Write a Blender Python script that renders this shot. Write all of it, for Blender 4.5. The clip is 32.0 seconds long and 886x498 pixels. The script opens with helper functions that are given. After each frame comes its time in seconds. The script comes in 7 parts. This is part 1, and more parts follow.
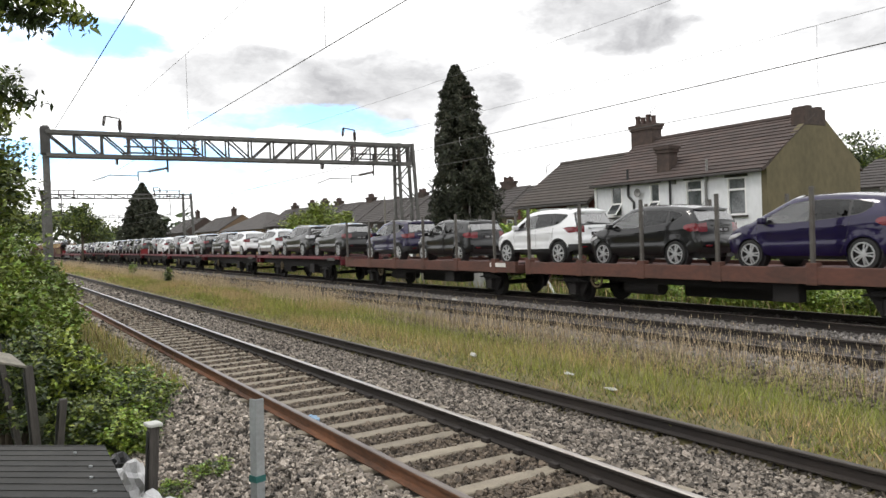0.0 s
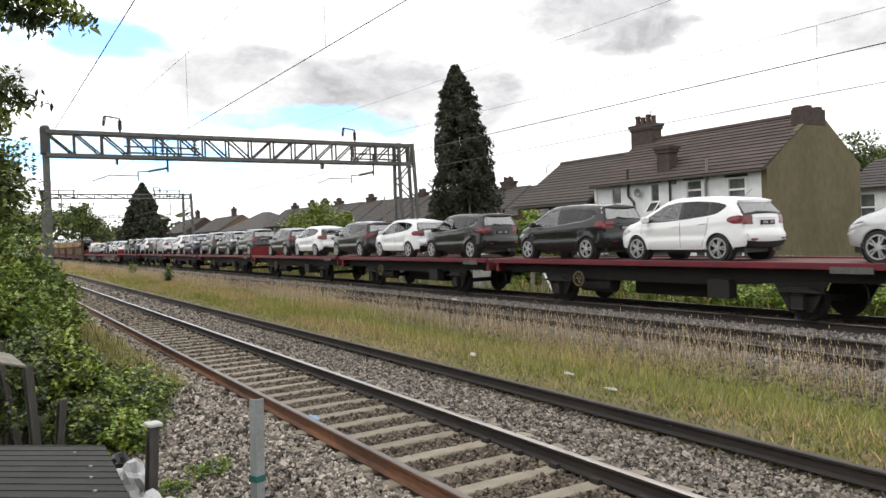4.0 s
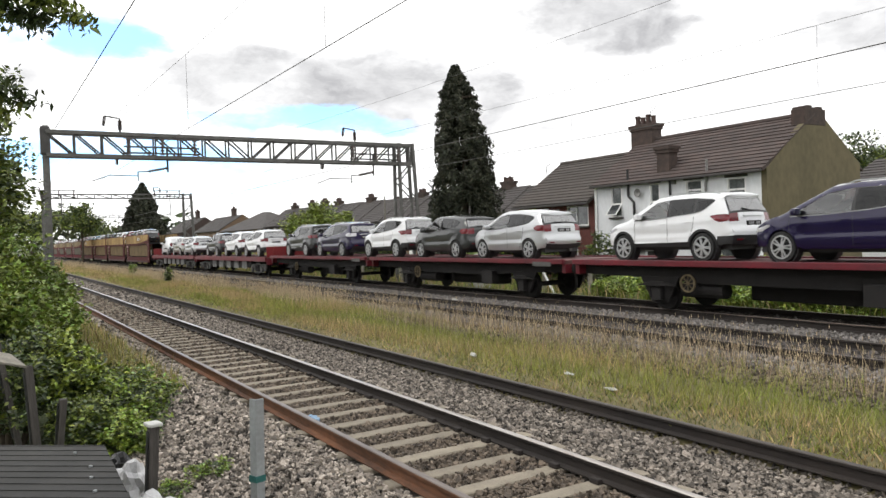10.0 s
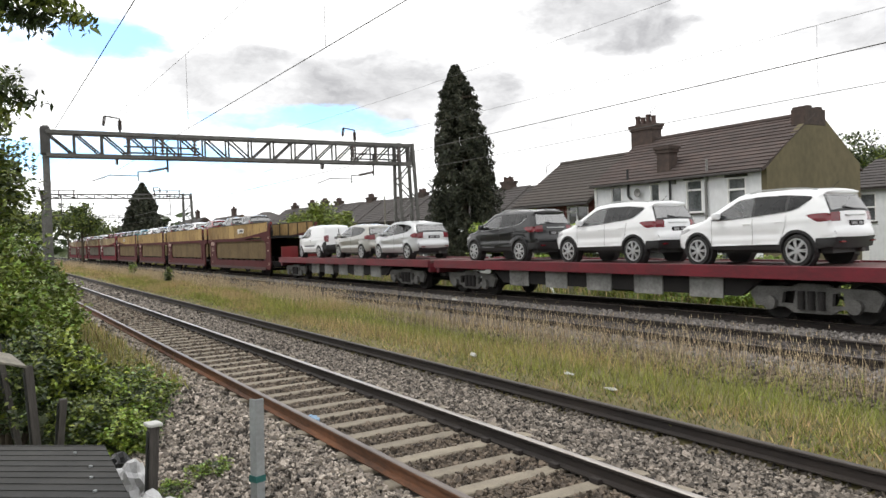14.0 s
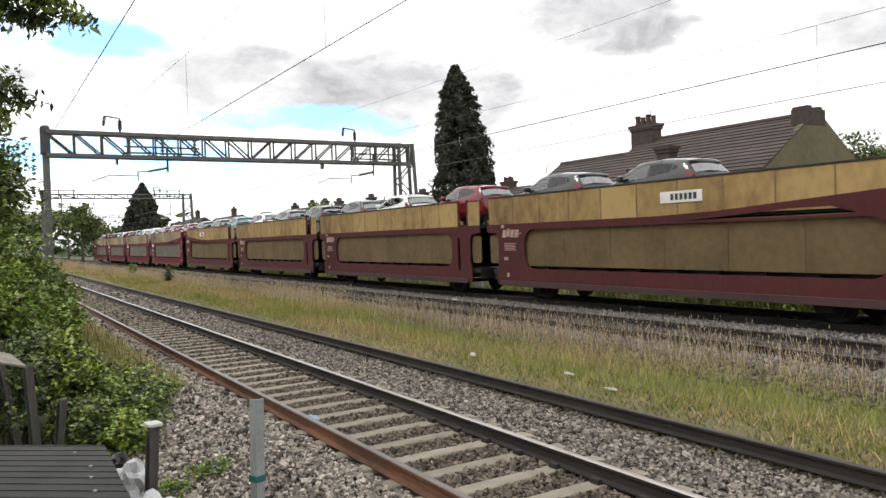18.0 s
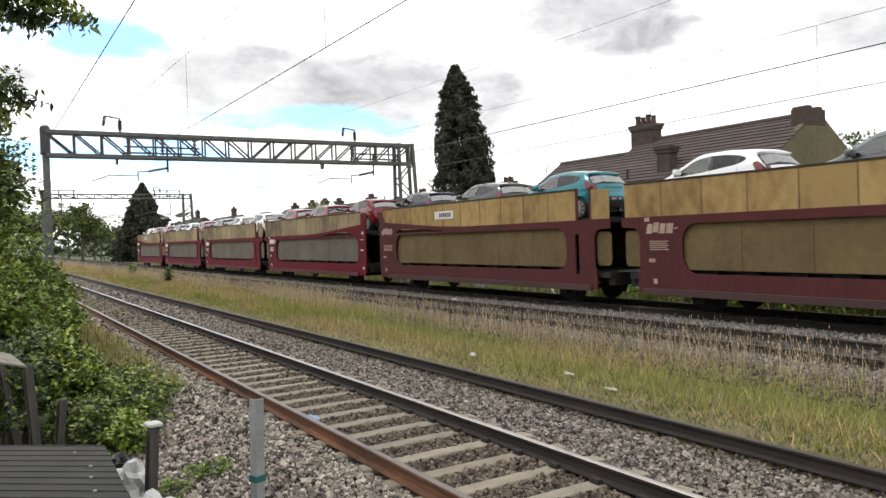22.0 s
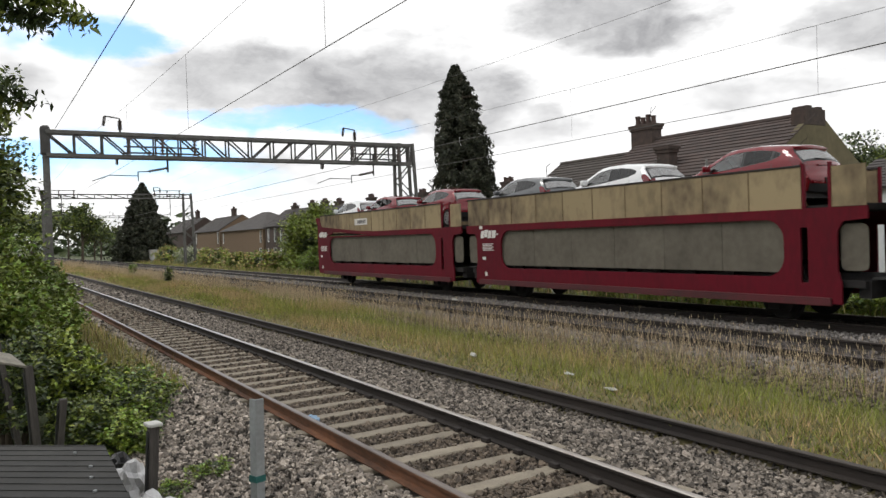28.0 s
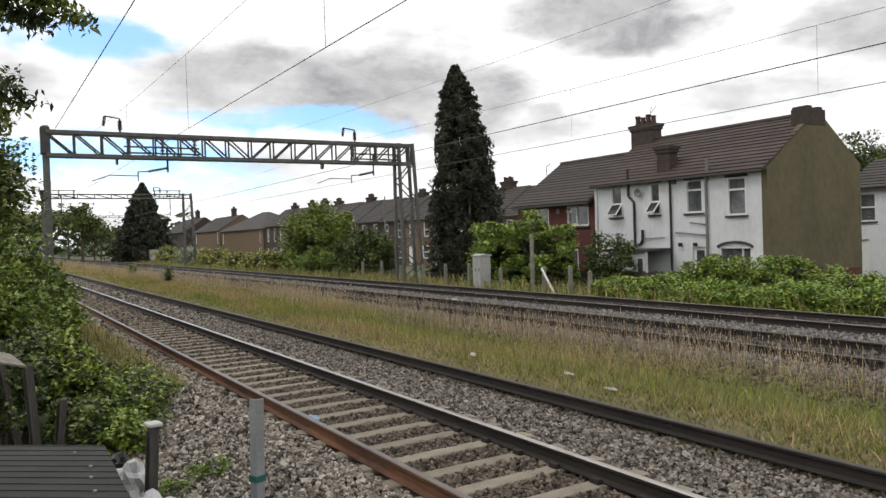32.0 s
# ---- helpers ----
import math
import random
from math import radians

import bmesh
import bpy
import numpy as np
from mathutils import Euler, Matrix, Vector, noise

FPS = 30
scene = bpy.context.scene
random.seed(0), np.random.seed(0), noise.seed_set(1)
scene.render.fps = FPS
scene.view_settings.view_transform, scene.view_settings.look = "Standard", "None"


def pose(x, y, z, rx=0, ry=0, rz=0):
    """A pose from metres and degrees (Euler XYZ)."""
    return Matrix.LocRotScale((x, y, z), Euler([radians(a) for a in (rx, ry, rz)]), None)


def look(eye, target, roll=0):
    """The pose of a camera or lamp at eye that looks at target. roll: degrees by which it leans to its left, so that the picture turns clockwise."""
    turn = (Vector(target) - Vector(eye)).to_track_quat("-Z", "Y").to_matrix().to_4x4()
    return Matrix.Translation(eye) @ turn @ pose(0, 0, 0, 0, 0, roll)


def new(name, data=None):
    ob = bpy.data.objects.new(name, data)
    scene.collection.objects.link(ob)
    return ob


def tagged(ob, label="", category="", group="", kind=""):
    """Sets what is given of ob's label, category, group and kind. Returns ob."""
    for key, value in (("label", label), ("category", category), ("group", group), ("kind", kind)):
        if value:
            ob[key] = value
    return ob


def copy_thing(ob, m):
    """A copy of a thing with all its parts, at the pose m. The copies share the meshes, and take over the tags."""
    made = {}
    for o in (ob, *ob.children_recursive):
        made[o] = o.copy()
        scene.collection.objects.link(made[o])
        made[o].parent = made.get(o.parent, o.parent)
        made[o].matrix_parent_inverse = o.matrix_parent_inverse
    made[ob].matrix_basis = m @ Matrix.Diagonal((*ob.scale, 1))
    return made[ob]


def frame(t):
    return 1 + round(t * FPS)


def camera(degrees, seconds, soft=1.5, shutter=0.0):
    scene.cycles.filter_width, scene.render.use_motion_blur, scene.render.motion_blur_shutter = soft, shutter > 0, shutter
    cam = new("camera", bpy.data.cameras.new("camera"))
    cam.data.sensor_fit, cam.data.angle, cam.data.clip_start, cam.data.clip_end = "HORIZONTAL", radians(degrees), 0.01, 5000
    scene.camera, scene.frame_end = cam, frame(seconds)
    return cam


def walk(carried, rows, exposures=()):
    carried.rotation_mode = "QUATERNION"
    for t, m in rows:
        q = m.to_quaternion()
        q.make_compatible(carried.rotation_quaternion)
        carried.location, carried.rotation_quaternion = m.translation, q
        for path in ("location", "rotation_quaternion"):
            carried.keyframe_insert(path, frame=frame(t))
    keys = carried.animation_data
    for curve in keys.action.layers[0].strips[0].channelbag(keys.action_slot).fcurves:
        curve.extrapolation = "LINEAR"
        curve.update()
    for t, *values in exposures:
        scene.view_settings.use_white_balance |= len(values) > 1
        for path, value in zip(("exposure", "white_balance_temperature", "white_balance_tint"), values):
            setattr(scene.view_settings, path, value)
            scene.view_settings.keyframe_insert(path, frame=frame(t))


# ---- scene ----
from mathutils.geometry import delaunay_2d_cdt

# The railway runs along y; x grows away from the camera across the tracks, z is height above the near rails.
EYE = (0.0, 0.0, 2.166)
HEADING, PITCH, ROLL = 0.5506, -0.0167, -1.925
aim = Vector((math.sin(HEADING) * math.cos(PITCH), math.cos(HEADING) * math.cos(PITCH), math.sin(PITCH)))
cam = camera(60.74, 32.0, soft=1.5, shutter=0.1)
stand = look(EYE, Vector(EYE) + aim, ROLL)
walk(cam, [(0.0, stand), (32.0, stand)], exposures=[(0.0, -0.13), (22.5, -0.13), (24.0, -0.18), (25.0, -0.42), (27.0, -0.55), (32.0, -0.58)])

# ---- light ----
SUN_ELEVATION, SUN_AZIMUTH = radians(52), radians(-55)   # azimuth from +y towards +x
sun = new("sun", bpy.data.lights.new("sun", "SUN"))
sun.data.energy, sun.data.angle, sun.data.color = 1.15, radians(12), (1.0, 0.96, 0.9)
to_sun = Vector((math.sin(SUN_AZIMUTH) * math.cos(SUN_ELEVATION), math.cos(SUN_AZIMUTH) * math.cos(SUN_ELEVATION), math.sin(SUN_ELEVATION)))
sun.matrix_world = look(to_sun * 60, (0, 0, 0))


def build_world():
    w = bpy.data.worlds.new("sky")
    scene.world = w
    w.use_nodes = True
    nt = w.node_tree
    n, l = nt.nodes, nt.links
    n.clear()
    out, bg = n.new("ShaderNodeOutputWorld"), n.new("ShaderNodeBackground")
    sky = n.new("ShaderNodeTexSky")
    sky.sky_type, sky.sun_disc = "NISHITA", False
    sky.sun_elevation, sky.sun_rotation = SUN_ELEVATION, SUN_AZIMUTH
    coord = n.new("ShaderNodeTexCoord")

    def math_node(op, a, b=None, c=None):
        m = n.new("ShaderNodeMath")
        m.operation = op
        for i, v in enumerate((a, b, c)):
            if v is None:
                continue
            if isinstance(v, (int, float)):
                m.inputs[i].default_value = v
            else:
                l.new(v, m.inputs[i])
        return m.outputs[0]

    def patch(d, size, warp):
        # a soft-edged cloud or gap round the direction d
        dist = n.new("ShaderNodeVectorMath")
        dist.operation = "SUBTRACT"
        l.new(warp, dist.inputs[0])
        dist.inputs[1].default_value = d
        sc = n.new("ShaderNodeVectorMath")
        sc.operation = "MULTIPLY"
        l.new(dist.outputs[0], sc.inputs[0])
        sc.inputs[1].default_value = (1 / size[0], 1 / size[0], 1 / size[1])
        ln = n.new("ShaderNodeVectorMath")
        ln.operation = "LENGTH"
        l.new(sc.outputs[0], ln.inputs[0])
        mr = n.new("ShaderNodeMapRange")
        mr.interpolation_type = "SMOOTHSTEP"
        l.new(ln.outputs[1], mr.inputs[0])
        mr.inputs[1].default_value, mr.inputs[2].default_value = 1.3, 0.3
        mr.inputs[3].default_value, mr.inputs[4].default_value = 0.0, 1.0
        return mr.outputs[0]

    def noise_tex(scale, detail, rough, vec):
        t = n.new("ShaderNodeTexNoise")
        t.inputs["Scale"].default_value, t.inputs["Detail"].default_value, t.inputs["Roughness"].default_value = scale, detail, rough
        l.new(vec, t.inputs["Vector"])
        return t
    norm = n.new("ShaderNodeVectorMath")
    norm.operation = "NORMALIZE"
    l.new(coord.outputs["Generated"], norm.inputs[0])
    d = norm.outputs[0]
    stretch = n.new("ShaderNodeVectorMath")
    stretch.operation = "MULTIPLY"
    l.new(d, stretch.inputs[0])
    stretch.inputs[1].default_value = (1, 1, 2.4)
    wn = noise_tex(5.0, 6, 0.6, stretch.outputs[0])
    off = n.new("ShaderNodeVectorMath")
    off.operation = "MULTIPLY_ADD"
    l.new(wn.outputs["Color"], off.inputs[0])
    off.inputs[1].default_value, off.inputs[2].default_value = (0.20, 0.20, 0.11), (-0.10, -0.10, -0.055)
    add = n.new("ShaderNodeVectorMath")
    l.new(d, add.inputs[0])
    l.new(off.outputs[0], add.inputs[1])
    warp = add.outputs[0]
    grey, blue = None, None
    for dv, size, amount in GREY_CLOUDS:
        g = math_node("MULTIPLY", patch(dv, size, warp), amount)
        grey = g if grey is None else math_node("MAXIMUM", grey, g)
    for dv, size, amount in BLUE_GAPS:
        g = math_node("MULTIPLY", patch(dv, size, warp), amount)
        blue = g if blue is None else math_node("MAXIMUM", blue, g)
    broad = noise_tex(3.2, 7, 0.55, stretch.outputs[0])
    mott = n.new("ShaderNodeMapRange")
    l.new(broad.outputs[0], mott.inputs[0])
    mott.inputs[1].default_value, mott.inputs[2].default_value = 0.45, 0.72
    mott.inputs[3].default_value, mott.inputs[4].default_value = 0.0, 0.45
    grey = math_node("MAXIMUM", grey, mott.outputs[0])
    fine = noise_tex(9.0, 8, 0.6, stretch.outputs[0])
    def ragged(v, amount, lo, hi):
        # the mass torn by finer cloud, with a firm edge
        mr = n.new("ShaderNodeMapRange")
        mr.interpolation_type = "SMOOTHSTEP"
        l.new(math_node("ADD", v, math_node("MULTIPLY_ADD", fine.outputs[0], amount, -0.5 * amount)), mr.inputs[0])
        mr.inputs[1].default_value, mr.inputs[2].default_value = lo, hi
        return mr.outputs[0]
    body = ragged(grey, 1.1, 0.02, 1.0)
    blue = ragged(blue, 1.2, 0.34, 0.95)
    cloud = n.new("ShaderNodeMix")
    cloud.data_type = "RGBA"
    l.new(body, cloud.inputs[0])
    cloud.inputs[6].default_value = (1.75, 1.75, 1.75, 1)
    # the grey masses are themselves billowed light and dark
    puff, shade_of, tone = noise_tex(11.0, 7, 0.6, warp), n.new("ShaderNodeMapRange"), n.new("ShaderNodeMix")
    l.new(puff.outputs[0], shade_of.inputs[0])
    shade_of.inputs[1].default_value, shade_of.inputs[2].default_value = 0.36, 0.66
    tone.data_type = "RGBA"
    l.new(shade_of.outputs[0], tone.inputs[0])
    tone.inputs[6].default_value, tone.inputs[7].default_value = (0.60, 0.60, 0.62, 1), (1.02, 1.02, 1.03, 1)
    l.new(tone.outputs[2], cloud.inputs[7])
    clear = n.new("ShaderNodeVectorMath")
    clear.operation = "MULTIPLY"
    l.new(sky.outputs[0], clear.inputs[0])
    clear.inputs[1].default_value = (0.215, 0.295, 0.375)
    mix = n.new("ShaderNodeMix")
    mix.data_type = "RGBA"
    l.new(math_node("MULTIPLY", blue, 0.92), mix.inputs[0])
    l.new(cloud.outputs[2], mix.inputs[6])
    l.new(clear.outputs[0], mix.inputs[7])
    l.new(mix.outputs[2], bg.inputs[0])
    bg.inputs[1].default_value = 1.0
    l.new(bg.outputs[0], out.inputs[0])


def toward(x, y):
    """The direction in the sky at so much right of and above the view's middle (tangents)."""
    return tuple((stand.to_3x3() @ Vector((x, y, -1))).normalized())


# cloud masses and clear gaps: direction, half-width and half-height, depth
GREY_CLOUDS = [(toward(-0.27, 0.215), (0.17, 0.065), 0.78), (toward(-0.10, 0.215), (0.19, 0.07), 0.92), (toward(0.03, 0.19), (0.12, 0.045), 0.75), (toward(-0.17, 0.25), (0.16, 0.04), 0.7),
               (toward(0.20, 0.315), (0.14, 0.05), 1.0), (toward(0.28, 0.285), (0.12, 0.045), 1.0), (toward(0.13, 0.165), (0.13, 0.024), 0.6), (toward(0.02, 0.12), (0.12, 0.02), 0.4),
               (toward(0.57, 0.30), (0.11, 0.06), 0.8), (toward(-0.57, 0.21), (0.08, 0.04), 0.5), (toward(0.42, 0.2), (0.15, 0.035), 0.5), (toward(-0.22, 0.10), (0.15, 0.02), 0.35)]
BLUE_GAPS = [(toward(-0.445, 0.285), (0.085, 0.045), 0.9), (toward(-0.25, 0.162), (0.12, 0.02), 0.85), (toward(-0.15, 0.165), (0.13, 0.026), 0.95), (toward(-0.52, 0.13), (0.14, 0.04), 0.85),
             (toward(-0.39, 0.115), (0.15, 0.03), 0.8), (toward(-0.57, 0.29), (0.06, 0.04), 0.7), (toward(-0.31, 0.085), (0.14, 0.025), 0.65), (toward(-0.40, 0.235), (0.05, 0.02), 0.5), (toward(-0.2, 0.06), (0.12, 0.016), 0.4)]
build_world()


# ---- materials ----
def mat(name, color, rough=0.6, metal=0.0, color2=None, scale=6.0, bump=0.0, bump_scale=40.0, spec=0.5, stretch=(1, 1, 1), coat=0.0, rand=0.0, island=False, contrast=(0.35, 0.65), detail=6):
    """A surface with two scales of variation between color and color2, and fine relief."""
    m = bpy.data.materials.new(name)
    m.use_nodes = True
    nt = m.node_tree
    n, l = nt.nodes, nt.links
    b = n["Principled BSDF"]
    b.inputs["Roughness"].default_value, b.inputs["Metallic"].default_value = rough, metal
    b.inputs["Specular IOR Level"].default_value = spec
    b.inputs["Coat Weight"].default_value = coat
    b.inputs["Coat Roughness"].default_value = 0.04
    color2 = color2 or tuple(c * 0.8 for c in color)
    tc, mp = n.new("ShaderNodeTexCoord"), n.new("ShaderNodeMapping")
    mp.inputs["Scale"].default_value = stretch
    l.new(tc.outputs["Object"], mp.inputs["Vector"])
    t1, t2 = n.new("ShaderNodeTexNoise"), n.new("ShaderNodeTexNoise")
    for t, s in ((t1, scale), (t2, scale * 9)):
        t.inputs["Scale"].default_value, t.inputs["Detail"].default_value = s, detail
        l.new(mp.outputs[0], t.inputs["Vector"])
    both = n.new("ShaderNodeMath")
    both.operation = "MULTIPLY_ADD"
    both.inputs[1].default_value = 0.4
    l.new(t2.outputs[0], both.inputs[0])
    half = n.new("ShaderNodeMath")
    half.operation = "MULTIPLY"
    half.inputs[1].default_value = 0.6
    l.new(t1.outputs[0], half.inputs[0])
    l.new(half.outputs[0], both.inputs[2])
    ramp = n.new("ShaderNodeMapRange")
    ramp.inputs[1].default_value, ramp.inputs[2].default_value = contrast
    l.new(both.outputs[0], ramp.inputs[0])
    mix = n.new("ShaderNodeMix")
    mix.data_type = "RGBA"
    mix.inputs[6].default_value, mix.inputs[7].default_value = (*color, 1), (*color2, 1)
    l.new(ramp.outputs[0], mix.inputs[0])
    last = mix.outputs[2]
    if rand:
        src = n.new("ShaderNodeNewGeometry") if island else n.new("ShaderNodeObjectInfo")
        hsv, mr = n.new("ShaderNodeHueSaturation"), n.new("ShaderNodeMapRange")
        mr.inputs[3].default_value, mr.inputs[4].default_value = 1 - rand, 1 + rand
        l.new(src.outputs["Random Per Island" if island else "Random"], mr.inputs[0])
        l.new(mr.outputs[0], hsv.inputs["Value"])
        l.new(last, hsv.inputs["Color"])
        last = hsv.outputs[0]
    l.new(last, b.inputs["Base Color"])
    if bump:
        t3, bp = n.new("ShaderNodeTexNoise"), n.new("ShaderNodeBump")
        t3.inputs["Scale"].default_value, t3.inputs["Detail"].default_value = bump_scale, 6
        l.new(mp.outputs[0], t3.inputs["Vector"])
        bp.inputs["Strength"].default_value, bp.inputs["Distance"].default_value = bump, 0.02
        l.new(t3.outputs[0], bp.inputs["Height"])
        l.new(bp.outputs[0], b.inputs["Normal"])
    return m


def leaf_mat(name, color, color2, rough=0.42, scale=1.2, rand=0.6):
    """Foliage: each leaf differs in lightness and, a little, in hue."""
    m = mat(name, color, rough, color2=color2, scale=scale, rand=rand, island=True, spec=0.4)
    n, l = m.node_tree.nodes, m.node_tree.links
    geo = next(k for k in n if k.bl_idname == "ShaderNodeNewGeometry")
    hsv = next(k for k in n if k.bl_idname == "ShaderNodeHueSaturation")
    mul, fr, mr = n.new("ShaderNodeMath"), n.new("ShaderNodeMath"), n.new("ShaderNodeMapRange")
    mul.operation, fr.operation = "MULTIPLY", "FRACT"
    mul.inputs[1].default_value = 17.3
    l.new(geo.outputs["Random Per Island"], mul.inputs[0])
    l.new(mul.outputs[0], fr.inputs[0])
    l.new(fr.outputs[0], mr.inputs[0])
    mr.inputs[3].default_value, mr.inputs[4].default_value = 0.478, 0.514
    l.new(mr.outputs[0], hsv.inputs["Hue"])
    return m


M = {}
M["ballast"] = mat("ballast", (0.075, 0.063, 0.052), 0.95, color2=(0.035, 0.03, 0.026), scale=3, bump=1.0, bump_scale=28, contrast=(0.3, 0.7))
M["stone"] = mat("ballast_stone", (0.25, 0.218, 0.185), 0.9, color2=(0.10, 0.086, 0.072), scale=6, rand=0.92, island=True)
M["stone_fresh"] = mat("pale_shoulder_stone", (0.36, 0.315, 0.27), 0.9, color2=(0.14, 0.12, 0.10), scale=6, rand=0.92, island=True)
M["stone_bay"] = mat("grimy_brown_stone", (0.15, 0.118, 0.088), 0.9, color2=(0.075, 0.06, 0.047), scale=6, rand=0.7, island=True)
M["stone_far"] = mat("main_line_stone", (0.235, 0.215, 0.20), 0.9, color2=(0.13, 0.12, 0.112), scale=6, rand=0.5, island=True)
M["stone_dark"] = mat("dark_track_stone", (0.085, 0.075, 0.07), 0.9, color2=(0.075, 0.065, 0.06), scale=6, rand=0.5, island=True)
M["soil"] = mat("soil_and_straw", (0.17, 0.14, 0.07), 0.95, color2=(0.10, 0.09, 0.036), scale=1.2, bump=0.8, bump_scale=18)
M["earth"] = mat("bank_earth", (0.10, 0.11, 0.05), 0.95, color2=(0.06, 0.08, 0.03), scale=0.6, bump=0.8, bump_scale=8)
M["rust"] = mat("rail_rust", (0.17, 0.07, 0.03), 0.85, color2=(0.06, 0.03, 0.018), scale=3, bump=0.3, stretch=(1, 0.25, 1))
M["rust_dark"] = mat("rail_dark_rust", (0.027, 0.020, 0.016), 0.85, color2=(0.013, 0.010, 0.009), scale=3, bump=0.3, stretch=(1, 0.25, 1))
M["steel"] = mat("polished_rail_head", (0.48, 0.46, 0.43), 0.28, 0.9, color2=(0.34, 0.30, 0.27), scale=4, stretch=(1, 0.1, 1))
M["steel_near"] = mat("part_rusted_rail_head", (0.20, 0.17, 0.15), 0.35, 0.8, color2=(0.11, 0.08, 0.065), scale=4, stretch=(1, 0.1, 1))
M["steel_dull"] = mat("dull_rail_head", (0.05, 0.04, 0.034), 0.5, 0.4, color2=(0.03, 0.024, 0.02), scale=4, stretch=(1, 0.1, 1))
M["concrete"] = mat("sleeper_concrete", (0.27, 0.235, 0.18), 0.9, color2=(0.17, 0.145, 0.11), scale=4, bump=0.4, rand=0.14)
M["galv"] = mat("weathered_galvanised_steel", (0.145, 0.142, 0.135), 0.65, 0.3, color2=(0.075, 0.072, 0.066), scale=3, bump=0.15)
M["galv_dark"] = mat("dark_painted_steel", (0.07, 0.068, 0.065), 0.6, 0.2, color2=(0.04, 0.038, 0.036), scale=3)
M["wire"] = mat("contact_wire", (0.10, 0.095, 0.09), 0.6, 0.4)
M["insulator"] = mat("brown_glazed_porcelain", (0.05, 0.028, 0.02), 0.3, color2=(0.03, 0.018, 0.014))


# ---- building tools ----
def part(name, bm, material, parent=None, label="", smooth=False, m=None):
    """Links a bmesh as one mesh object under a thing or a part."""
    me = bpy.data.meshes.new(name)
    bm.to_mesh(me)
    bm.free()
    me.materials.append(material)
    if smooth:
        me.polygons.foreach_set("use_smooth", [True] * len(me.polygons))
    ob = new(name, me)
    if parent is not None:
        ob.parent = parent
    if m is not None:
        ob.matrix_basis = m
    if label:
        tagged(ob, label)
    return ob


def link_mesh(name, me, parent=None, m=None, label=""):
    ob = new(name, me)
    ob.parent = parent
    if m is not None:
        ob.matrix_basis = m
    if label:
        tagged(ob, label)
    return ob


def thing(name, label, category, m=None, group="", kind=""):
    ob = new(name)
    ob.empty_display_size = 0.2
    if m is not None:
        ob.matrix_basis = m
    return tagged(ob, label, category, group, kind)


def soup(name, verts, faces, material, parent=None, label="", smooth=False):
    me = bpy.data.meshes.new(name)
    me.from_pydata(verts if isinstance(verts, list) else verts.tolist(), [], faces if isinstance(faces, list) else faces.tolist())
    me.materials.append(material)
    if smooth:
        me.polygons.foreach_set("use_smooth", [True] * len(me.polygons))
    ob = new(name, me)
    ob.parent = parent
    if label:
        tagged(ob, label)
    return ob


def box(bm, x0, x1, y0, y1, z0, z1, bevel=0.0):
    r = bmesh.ops.create_cube(bm, size=1.0)
    for v in r["verts"]:
        v.co = Vector((x0 + (v.co.x + 0.5) * (x1 - x0), y0 + (v.co.y + 0.5) * (y1 - y0), z0 + (v.co.z + 0.5) * (z1 - z0)))
    if bevel:
        es = list({e for v in r["verts"] for e in v.link_edges})
        bmesh.ops.bevel(bm, geom=es, offset=bevel, segments=2, affect="EDGES", profile=0.6)
    return bm


def bar(bm, a, b, w, h=None, up=(0, 0, 1)):
    """A rectangular bar from a to b."""
    h = h or w
    a, b = Vector(a), Vector(b)
    d = (b - a).normalized()
    u = Vector(up)
    if abs(d.dot(u)) > 0.98:
        u = Vector((1, 0, 0))
    s = d.cross(u).normalized() * (w / 2)
    t = s.normalized().cross(d) * (h / 2)
    vs = [bm.verts.new(p + sx * s + tx * t) for p in (a, b) for sx, tx in ((-1, -1), (1, -1), (1, 1), (-1, 1))]
    for i in range(4):
        bm.faces.new((vs[i], vs[(i + 1) % 4], vs[4 + (i + 1) % 4], vs[4 + i]))
    bm.faces.new(vs[3::-1])
    bm.faces.new(vs[4:])
    return bm


def rod(bm, a, b, r, r2=None, seg=8, cap=True):
    a, b = Vector(a), Vector(b)
    d = (b - a).normalized()
    u = Vector((0, 0, 1)) if abs(d.z) < 0.95 else Vector((1, 0, 0))
    s = d.cross(u).normalized()
    t = s.cross(d)
    r2 = r if r2 is None else r2
    rings = []
    for p, q in ((a, r), (b, r2)):
        rings.append([bm.verts.new(p + (s * math.cos(k * 2 * math.pi / seg) + t * math.sin(k * 2 * math.pi / seg)) * q) for k in range(seg)])
    for k in range(seg):
        bm.faces.new((rings[0][k], rings[0][(k + 1) % seg], rings[1][(k + 1) % seg], rings[1][k]))
    if cap:
        bm.faces.new(rings[0][::-1])
        bm.faces.new(rings[1])
    return bm


def prism(bm, outline, axis, lo, hi):
    """An outline in the two other axes, drawn out along an axis from lo to hi."""
    def at(p, q):
        return {"x": (q, p[0], p[1]), "y": (p[0], q, p[1]), "z": (p[0], p[1], q)}[axis]
    a = [bm.verts.new(at(p, lo)) for p in outline]
    b = [bm.verts.new(at(p, hi)) for p in outline]
    k = len(a)
    for i in range(k):
        bm.faces.new((a[i], a[(i + 1) % k], b[(i + 1) % k], b[i]))
    bm.faces.new(a[::-1])
    bm.faces.new(b)
    bmesh.ops.recalc_face_normals(bm, faces=bm.faces)
    return bm


def bm_new():
    return bmesh.new()


